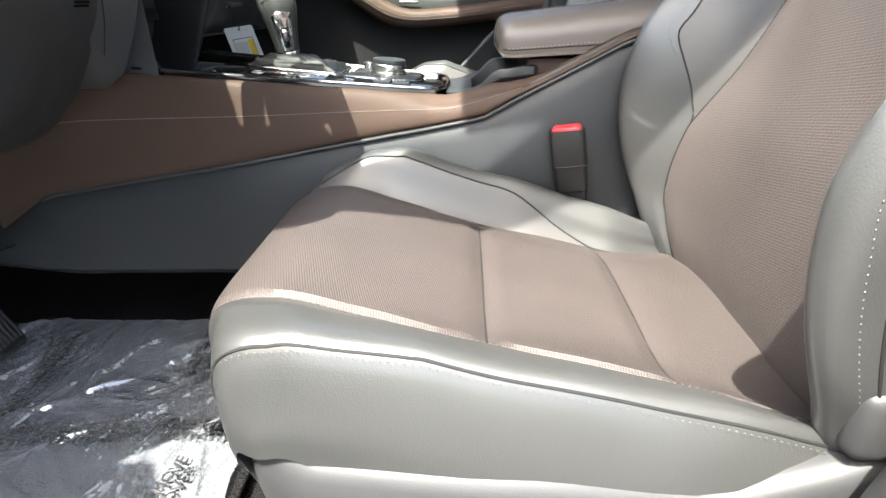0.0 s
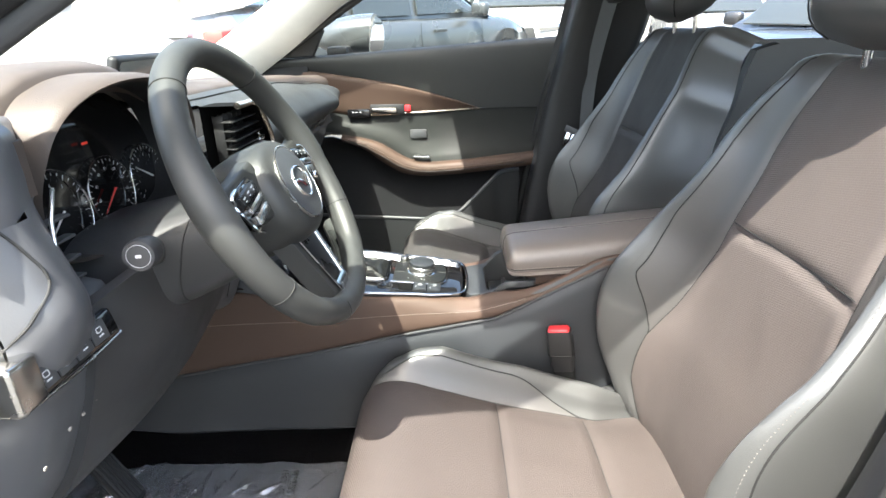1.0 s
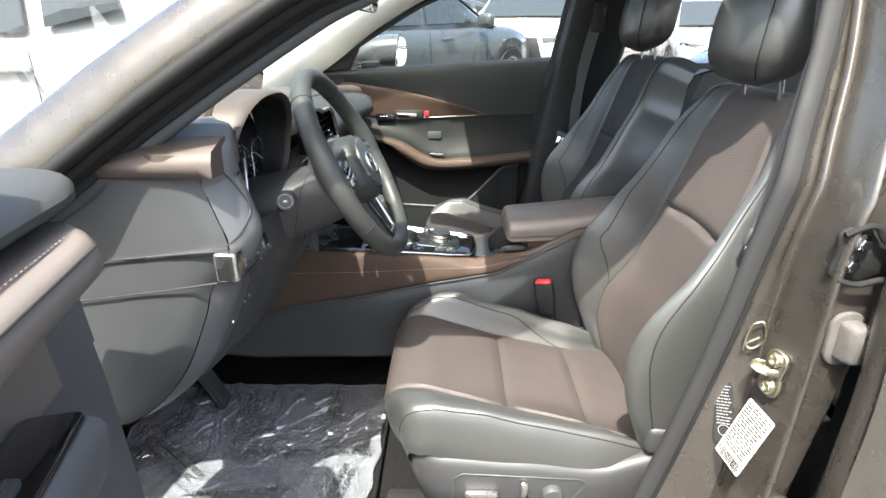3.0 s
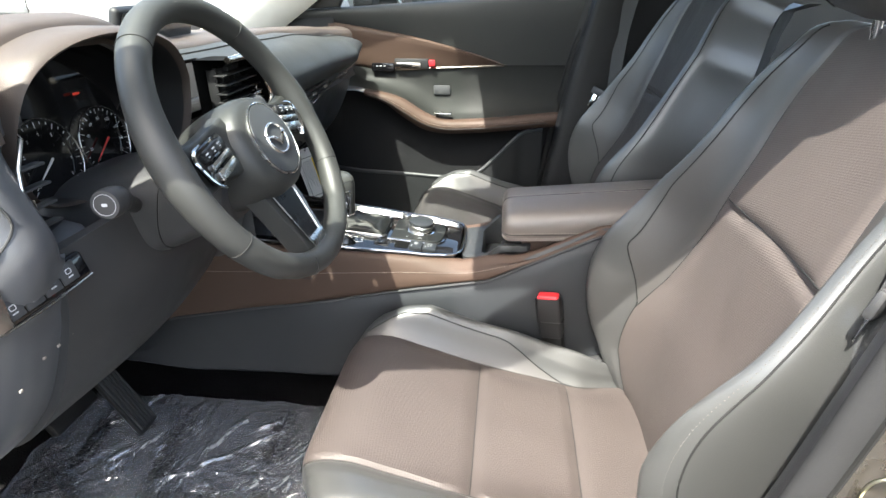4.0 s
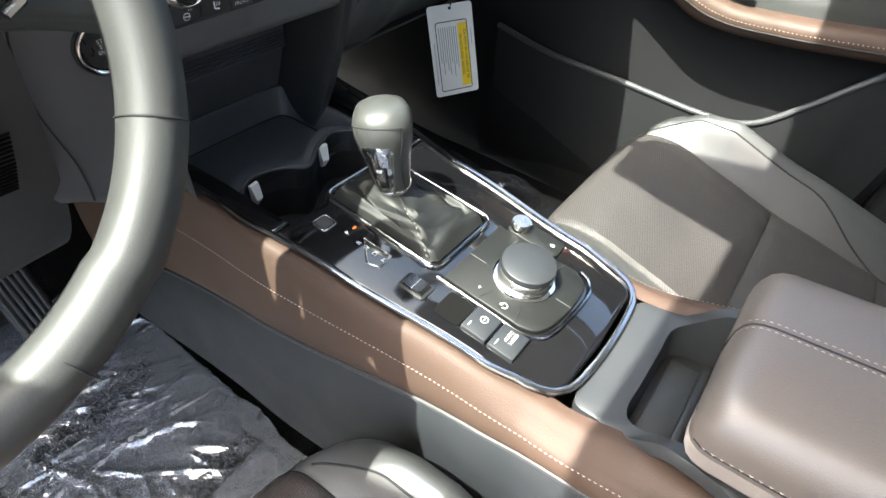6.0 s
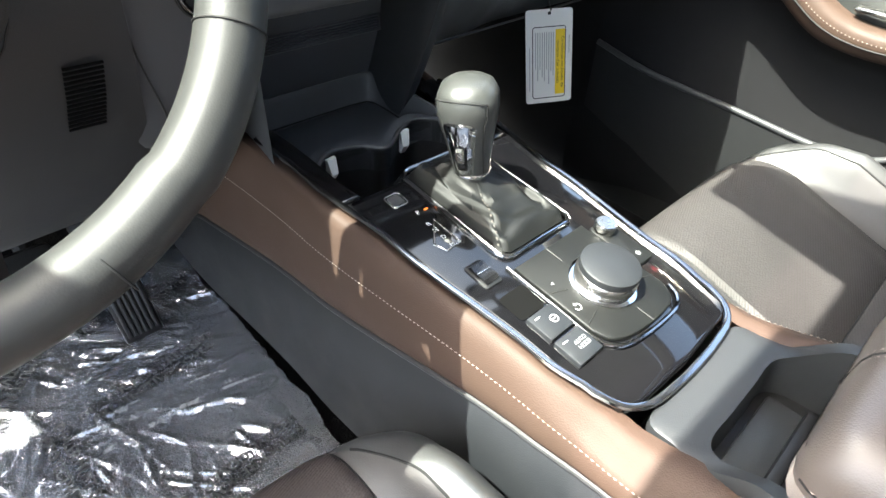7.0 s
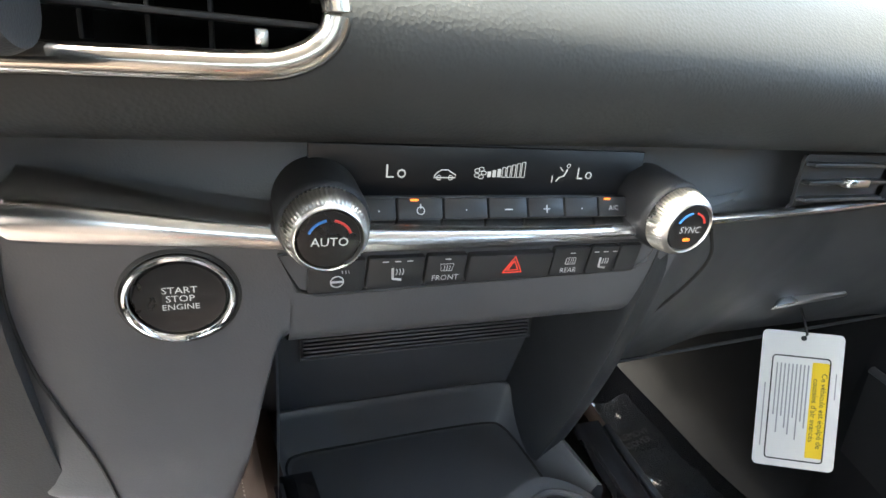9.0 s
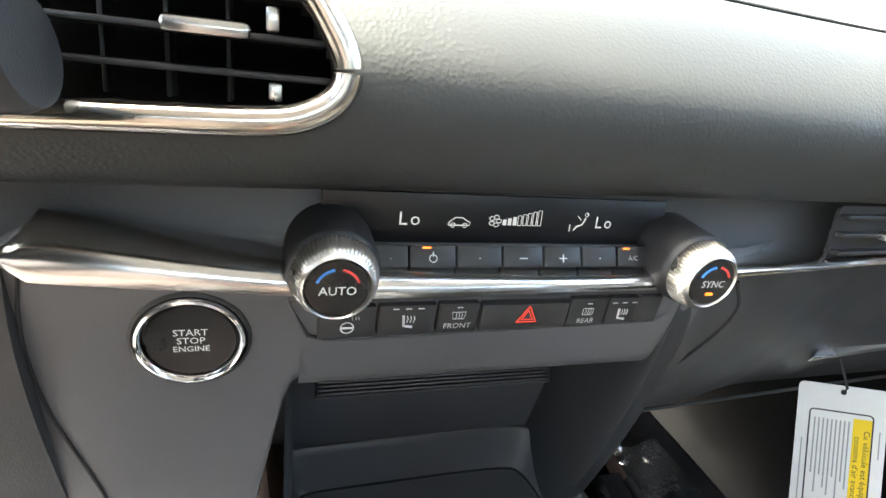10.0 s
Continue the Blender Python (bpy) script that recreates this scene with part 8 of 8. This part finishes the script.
    part("piping", b, THREAD_D, s)
    for f, sg in ((back_l, -1), (back_r, 1)):
        lf = lambda u: max(0.004, back_leaf(u, sg > 0))
        panel("backrest_leaf", lambda u, k: f(u, lf(u) * k), 0.25 if sg > 0 else 0.33, 1, 0, 1, 50, 14, LEAFL, s, "brownish black bolster leaf")
        panel("backrest_bolster", lambda u, k: f(u, lf(u) + (1 - lf(u)) * k), 0, 1, 0, 1, 70, 26, LEATHER, s, "black leather bolster with a stitched seam")
        us2 = [(0.26 if sg > 0 else 0.34) + (0.95 - (0.26 if sg > 0 else 0.34)) * i / 60 for i in range(61)]
        b, st = B(), B()
        tube(b, [f(u, lf(u)) + V((-0.0003, 0, 0)) for u in us2], 0.0012, 6)
        tube(b, [f(0.02 + 0.91 * i / 60, 0.885) for i in range(61)], 0.0013, 6)
        tube(b, [f(0.02 + 0.93 * i / 60, 0.0) for i in range(61)], 0.0010, 6)
        part("piping", b, THREAD_D, s)
        stitches(st, [f(u, lf(u) + 0.045) + V((-0.0012, 0, 0.0005)) for u in us2], 0.0032, 0.0026, 0.0007, (-1, 0, 0.3))
        stitches(st, [f(0.04 + 0.87 * i / 60, 0.855) + V((-0.0012, 0, 0.0005)) for i in range(61)], 0.0032, 0.0026, 0.0007, (-1, 0, 0.3))
        part("stitching", st, THREAD_S, s)
    # shell behind the backrest
    b = B()
    rows = []
    for i in range(15):
        u = i / 14
        e0, e1 = back(u, -1), back(u, 1)
        mid = (e0 + e1) / 2 + V((0.05 + 0.02 * math.sin(u * 3), 0, -0.01))
        rows.append([e0, e0.lerp(mid, 0.5) + V((0.035, 0, 0)), mid + V((0.01, 0, 0)), e1.lerp(mid, 0.5) + V((0.035, 0, 0)), e1])
    gridm(b, rows)
    part("back_shell", b, PLAST, s)
    # headrest
    b = B()
    rings = []
    for i in range(17):
        k = i / 16
        q = math.sin(math.pi * min(1, max(0, k)) ** 0.9)
        ww = 0.128 * (0.78 + 0.22 * math.sin(math.pi * (0.15 + 0.75 * k)))
        e = 0.10 + 0.90 * (1 - abs(2 * k - 1) ** 5)
        cx = 0.845 + 0.030 * k - 0.012 * math.sin(math.pi * k)
        cz = 1.150 + 0.215 * k
        ring = []
        for j in range(36):
            a = 6.28318 * j / 36
            ca, sa = math.cos(a), math.sin(a)
            px = 0.062 * e * math.copysign(abs(ca) ** 0.75, ca)
            py = ww * e ** 0.5 * math.copysign(abs(sa) ** 0.62, sa)
            px += 0.02 * (py / 0.13) ** 2
            ring.append((cx + px + dx, yc + py, cz + dz + 0.1 * px))
        rings.append(ring)
    loft(b, rings)
    hr = part("headrest", b, LEATHER, s, "black leather headrest with stitched side seams")
    for sg in (-1, 1):
        b, st = B(), B()
        pth = []
        for i in range(1, 16):
            p = V(rings[i][0 if False else (14 if sg > 0 else 22)])
            pth.append(p + V((-0.0015, sg * 0.0008, 0)))
        tube(b, pth, 0.0012, 6)
        stitches(st, [p + V((-0.0008, -sg * 0.006, 0)) for p in pth], 0.0035, 0.0025, 0.0008, (-1, 0, 0))
        part("seam", b, THREAD_D, hr)
        part("stitching", st, THREAD_S, hr)
    for sg in (-1, 1):
        b = B()
        tube(b, [(0.875 + dx, yc + sg * 0.06, 1.10 + dz), (0.868 + dx, yc + sg * 0.06, 1.18 + dz)], 0.006, 10)
        part("headrest_post", b, CHROME, s)
    # base: a moulded skirt round the front and sides, rails
    plan = [(0.80, -0.257), (0.62, -0.258), (0.44, -0.259), (0.30, -0.258), (0.255, -0.250), (0.222, -0.228), (0.208, -0.190), (0.203, -0.10), (0.202, 0.0)]
    plan = plan + [(x, -y) for x, y in reversed(plan[:-1])]
    path = cr(plan, 97)
    b = B()
    rows = []
    for i, (x, y) in enumerate(path):
        nb, na = path[max(0, i - 1)], path[min(96, i + 1)]
        t = V((na[0] - nb[0], na[1] - nb[1], 0)).normalized()
        o = V((t.y, -t.x, 0)) * (1 if i else 1)
        if o.y * y < 0 or (abs(y) < 0.15 and o.x > 0):
            o = -o
        zt = lerp([(0.20, 0.512), (0.27, 0.500), (0.42, 0.489), (0.57, 0.474), (0.66, 0.500), (0.72, 0.552), (0.80, 0.560)], x)
        zb = lerp([(0.20, 0.425), (0.26, 0.370), (0.40, 0.345), (0.80, 0.355)], x)
        p = V((x + dx, yc + y, dz))
        rows.append([p + o * w + V((0, 0, z)) for w, z in ((-0.035, zt + 0.006), (-0.016, zt + 0.006), (-0.005, zt + 0.001), (0.0, zt - 0.010), (0.002, zt - 0.03), (0.002, (zt + zb) / 2), (-0.004, zb + 0.012), (-0.02, zb))])
    gridm(b, rows)
    sh = part("base_skirt", b, PLAST_L, s, "charcoal moulded base skirt", sharp=1.2)
    if power:
        yo = yc - 0.2605
        m = frm((0, yo, 0), (1, 0, 0), (0, 0, 1))
        b = B()
        frame_ring(b, [(0.300 + dx, 0.385 + dz), (0.298 + dx, 0.462 + dz), (0.315 + dx, 0.474 + dz), (0.535 + dx, 0.462 + dz), (0.549 + dx, 0.452 + dz), (0.50 + dx, 0.38 + dz)], 0.004, 0.0015, m, 0.0005)
        part("switch_bezel", b, PLAST, sh)
        b = B()
        rbox(b, (0.064, 0.016, 0.020), (0.350 + dx, yo - 0.007, 0.430 + dz), 0.005)
        part("slide_switch", b, SATIN, sh, "satin seat slide switch")
        b = B()
        rbox(b, (0.016, 0.016, 0.044), (0.430 + dx, yo - 0.007, 0.440 + dz), 0.006, Matrix.Identity(4))
        part("recline_switch", b, SATIN, sh)
        b = B()
        lathe(b, [(0.020, 0), (0.020, 0.01), (0.017, 0.015), (0.006, 0.015)], frm((0.484 + dx, yo, 0.430 + dz), (1, 0, 0), (0, 0, 1)), 24)
        part("lumbar_knob", b, PLAST, sh)
    for sg in (-1, 1):
        b = B()
        rbox(b, (0.62, 0.045, 0.045), (0.47 + dx, yc + sg * 0.19, 0.325), 0.006)
        part("seat_rail", b, BLACK, s)
    b = B()
    rbox(b, (0.44, 0.40, 0.09), (0.48 + dx, yc, 0.40 + dz), 0.02)
    part("base_frame", b, BLACK, s)
    # recliner cover where cushion and backrest meet
    for sg in (-1, 1):
        b = B()
        rbox(b, (0.13, 0.026, 0.060), (0.715 + dx, yc + sg * 0.246, 0.545 + dz), 0.012, Matrix.Identity(4), 3)
        part("recliner_cover", b, PLAST_L, s)
    return s


seat(-0.366, 0.0, 0.0, True, "black and brown leather driver's seat with headrest and power switches")
seat(0.366, 0.030, 0.042, False, "black and brown leather passenger seat with headrest")

# ---- parked cars and surroundings ----
def parked_car(x, y, heading, paint, label, sc=1.0):
    """A five-door car; local x forward, heading in degrees about z."""
    M = Matrix.Translation((x, y, ground_z(y))) @ Matrix.Rotation(0.052, 4, "X") @ Matrix.Rotation(radians(heading), 4, "Z") @ Matrix.Scale(sc, 4)
    car = thing("parked_car", (x, y, ground_z(y)), label, "car", "parked cars")
    L = lambda px, py, pz: M @ V((px, py, pz))
    TOPZ = [(-2.25, 0.75), (-2.2, 0.98), (-1.9, 1.02), (-1.0, 0.99), (0.0, 0.97), (0.8, 0.965), (1.4, 0.93), (1.9, 0.84), (2.2, 0.70), (2.28, 0.55)]
    HW = [(-2.25, 0.70), (-2.0, 0.84), (-1.3, 0.90), (0.5, 0.90), (1.5, 0.89), (2.0, 0.80), (2.28, 0.55)]
    b = B()
    rings = []
    for i in range(41):
        px = -2.25 + 4.53 * i / 40
        zt, hw = lin(TOPZ, px), lerp(HW, px)
        zb = 0.26
        for wx in (-1.33, 1.38):
            d = abs(px - wx)
            if d < 0.37:
                zb = max(zb, 0.30 + math.sqrt(0.37 ** 2 - d * d) * 0.98)
        sec = [(0, zb if zb < 0.3 else 0.45), (hw * 0.8, zb), (hw * 0.97, zb + 0.02), (hw, (zb + zt) / 2), (hw * 0.985, zt - 0.16), (hw * 0.955, zt - 0.06), (hw * 0.86, zt - 0.005), (hw * 0.5, zt + 0.015), (0, zt + 0.02)]
        full = [(-p[0], p[1]) for p in sec[1:-1]][::-1]
        ring = [L(px, p[0], p[1]) for p in sec] + [L(px, p[0], p[1]) for p in full]
        rings.append(ring)
    loft(b, rings)
    body = part("body", b, paint, car, sharp=0.9)
    # cabin
    b = B()
    cab = [(1.05, 0.95, 0.74), (0.75, 1.12, 0.73), (0.25, 1.40, 0.66), (-0.10, 1.49, 0.63), (-0.7, 1.515, 0.62), (-1.3, 1.48, 0.60), (-1.85, 1.30, 0.58), (-2.12, 1.0, 0.66)]
    rings = []
    for px, zt, hw in cr(cab, 34):
        zt = max(zt, 0.96)
        rings.append([L(px, -0.80, 0.93), L(px, -hw - 0.06 - 0.04, 0.93 + (zt - 0.93) * 0.5), L(px, -hw, zt - 0.05), L(px, -hw * 0.85, zt - 0.01), L(px, 0, zt + 0.015), L(px, hw * 0.85, zt - 0.01), L(px, hw, zt - 0.05), L(px, hw + 0.06 + 0.04, 0.93 + (zt - 0.93) * 0.5), L(px, 0.80, 0.93)])
    loft(b, rings)
    part("cabin", b, paint, car, sharp=0.9)
    for sg in (-1, 1):
        for pts in ([(0.70, 1.0), (0.28, 1.33), (-0.22, 1.43), (-0.26, 1.0)], [(-0.36, 1.0), (-0.32, 1.435), (-0.95, 1.445), (-1.12, 1.39), (-1.15, 1.0)], [(-1.25, 1.02), (-1.23, 1.38), (-1.55, 1.28), (-1.62, 1.1)]):
            b = B()
            n = len(pts)
            rr = []
            for t in (0.0, 0.5, 1.0):
                row = []
                for s in range(9):
                    lo = (pts[0][0] + (pts[-1][0] - pts[0][0]) * s / 8, pts[0][1] + (pts[-1][1] - pts[0][1]) * s / 8)
                    up = cr(pts[1:-1] if n > 4 else pts[1:3], 9)[s]
                    px, pz = lo[0] + (up[0] - lo[0]) * t, lo[1] + (up[1] - lo[1]) * t
                    row.append(L(px, sg * (0.815 - 0.27 * (pz - 0.98) ** 1.1 * 1.15), pz))
                rr.append(row)
            sheet(b, rr, 0.02, M.to_3x3() @ V((0, -sg, 0)))
            part("side_window", b, TINT, car, "dark side window")
        for px in (0.25, -0.85):
            b = B()
            rbox(b, (0.20, 0.03, 0.035), (px - 0.25, sg * 0.905, 0.84), 0.01, M)
            part("door_handle", b, paint, car)
        b = B()
        for px in (0.78, -0.31, -1.2):
            tube(b, [L(px, sg * 0.893, 0.92), L(px, sg * 0.903, 0.62), L(px + 0.03, sg * 0.885, 0.36)], 0.004, 4)
        part("door_gap", b, INK, car)
        b = B()
        rbox(b, (0.12, 0.20, 0.14), (0.62, sg * 0.98, 1.03), 0.04, M, 3)
        part("door_mirror", b, paint, car)
        b = B()
        rbox(b, (2.0, 0.03, 0.14), (0.02, sg * 0.905, 0.33), 0.012, M)
        part("sill_cladding", b, BLACK, car)
        b = B()
        rows = []
        for k in range(9):
            yy = sg * (0.42 + 0.36 * k / 8)
            xx = 2.22 - 0.28 * (k / 8) ** 2.2
            rows.append([L(xx, yy, 0.70), L(xx + 0.012, yy, 0.74), L(xx - 0.04, yy, 0.78)])
        sheet(b, rows, 0.02, M.to_3x3() @ V((1, 0, 0)))
        part("headlight", b, CHROME, car, "clear headlight")
        b = B()
        rbox(b, (0.10, 0.40, 0.10), (-2.21, sg * 0.55, 0.90), 0.02, M)
        part("tail_light", b, REDMARK, car, "red tail light")
        for wx in (-1.33, 1.38):
            wm = M @ Matrix.Translation((wx, sg * 0.79, 0.34)) @ Matrix.Rotation(radians(-90 * sg), 4, "X")
            b = B()
            lathe(b, [(0.22, -0.11), (0.32, -0.10), (0.34, -0.06), (0.34, 0.06), (0.32, 0.10), (0.23, 0.11), (0.22, 0.06)], wm, 36, False)
            wh = part("wheel", b, RUBBER, car, "black tyre")
            b = B()
            lathe(b, [(0.23, 0.06), (0.225, 0.10), (0.205, 0.10), (0.20, 0.05)], wm, 36, False)
            for k in range(10):
                a = 0.628 * k
                rbox(b, (0.19, 0.03, 0.02), (0.115, 0, 0.085), 0.006, wm @ Matrix.Rotation(a, 4, "Z"), 1)
            lathe(b, [(0.06, 0.08), (0.05, 0.10), (0.01, 0.10)], wm, 18)
            lathe(b, [(0.20, 0.03), (0.01, 0.03)], wm, 18)
            part("rim", b, SATIN if paint is not PAINT_K else PLAST_L, wh)
    for pts, nm in (([(1.0, 0.985), (0.30, 1.385)], "windscreen"), ([(-2.09, 1.03), (-1.80, 1.33)], "rear_window")):
        b = B()
        rr = []
        for t in range(7):
            f = t / 6
            px, pz = pts[0][0] + (pts[1][0] - pts[0][0]) * f, pts[0][1] + (pts[1][1] - pts[0][1]) * f
            sgn = 1 if nm == "windscreen" else -1
            rr.append([L(px + sgn * (0.06 - 0.06 * (2 * s / 8 - 1) ** 2) + sgn * 0.02, (0.70 - 0.10 * f) * (2 * s / 8 - 1), pz + 0.02) for s in range(9)])
        sheet(b, rr, 0.015, (0, 0, -1))
        part(nm, b, TINT, car, "dark glass")
    b = B()
    pts = [(-0.46, 0.42), (-0.36, 0.74), (0.36, 0.74), (0.46, 0.42), (0.25, 0.36), (-0.25, 0.36)]
    gm = M @ frm((2.235, 0, 0), (0, 1, 0), (0, 0, 1))
    plate(b, pts, 0.05, gm, 0.01)
    gr = part("grille", b, BLACK, car, "black front grille")
    b = B()
    frame_ring(b, [(-0.48, 0.46), (-0.38, 0.38), (-0.25, 0.34), (0.25, 0.34), (0.38, 0.38), (0.48, 0.46), (0.40, 0.39), (0.25, 0.35), (-0.25, 0.35), (-0.40, 0.39)], 0.02, 0.02, gm, 0.05)
    lathe(b, [(0.07, 0.05), (0.07, 0.065), (0.055, 0.065), (0.055, 0.05)], gm @ Matrix.Translation((0, 0.63, 0)), 24, False)
    part("grille_trim", b, CHROME, gr)
    b = B()
    rbox(b, (0.05, 1.2, 0.12), (2.22, 0, 0.27), 0.02, M)
    part("bumper_lip", b, BLACK, car)
    return car


parked_car(-0.57, 6.84, 52, PAINT_G, "grey parked five-door car seen from its side", 1.15)
parked_car(1.96, 10.9, 255, PAINT_W, "white parked five-door car facing the camera", 1.18)
parked_car(-0.6, 12.6, 205, PAINT_G, "dark parked five-door car behind the white one")
parked_car(-3.7, 3.12, 180, PAINT_W, "white parked five-door car across the bonnet", 1.24)
parked_car(-3.7, 9.0, 195, PAINT_O, "orange-red parked five-door car behind the white one")
parked_car(5.4, 10.5, 258, PAINT_S, "silver parked five-door car in the far row")
parked_car(8.2, 11.0, 258, PAINT_W, "white parked five-door car in the far row")
parked_car(4.6, 5.2, 220, PAINT_K, "black parked five-door car in the near row")

bl = thing("building", (8, 26, 0.67), "low pale dealership building with dark roof band", "building")
b = B()
rbox(b, (46, 6, 3.6), (6, 27, 0.67 + 1.8), 0.02)
part("wall", b, WALLM, bl)
b = B()
rbox(b, (47, 7, 0.9), (6, 26.8, 0.67 + 4.05), 0.05)
part("roof_band", b, PLAST_L, bl)
for k in range(9):
    b = B()
    rbox(b, (2.6, 0.1, 2.0), (-14 + 5 * k, 23.97, 0.67 + 1.5), 0.02)
    part("window", b, TINT, bl)


def tree(x, y, h, seed):
    G0 = ground_z(y)
    rnd = random.Random(seed)
    t = thing("tree", (x, y, G0), "leafy green broadleaf tree behind the cars", "tree", "trees")
    bb = B()
    tube(bb, [(x, y, G0), (x + 0.05, y, G0 + h * 0.3), (x - 0.05, y + 0.1, G0 + h * 0.7)], [0.16, 0.11, 0.04], 8)
    for k in range(6):
        a = k * 1.05 + rnd.random()
        z = G0 + h * (0.3 + 0.07 * k)
        tube(bb, [(x, y, z), (x + math.cos(a) * h * 0.15, y + math.sin(a) * h * 0.15, z + h * 0.1), (x + math.cos(a) * h * 0.25, y + math.sin(a) * h * 0.25, z + h * 0.22)], [0.06, 0.04, 0.015], 6)
    part("trunk", bb, BARK, t)
    bb = B()
    for k in range(1400):
        d = V((rnd.gauss(0, 1), rnd.gauss(0, 1), rnd.gauss(0, 1))).normalized() * (rnd.random() ** 0.4)
        lump = 1 + 0.35 * noise.noise(d * 2.3 + V((seed, 0, 0)))
        c = V((x, y, G0 + h * 0.66)) + V((d.x * h * 0.32, d.y * h * 0.32, d.z * h * 0.34)) * lump
        r = Euler((rnd.random() * 6, rnd.random() * 6, rnd.random() * 6)).to_matrix()
        s = 0.14
        q = [bb.verts.new(c + r @ V(p)) for p in ((-s, 0, 0), (0, -s * 0.5, 0.03), (s, 0, 0), (0, s * 0.5, 0.03))]
        bb.faces.new(q)
    part("crown", bb, LEAF, t, clean=False)


tree(-9, 17, 6.5, 1)
tree(-14, 13, 7.0, 2)
tree(-4.5, 20, 6.0, 3)
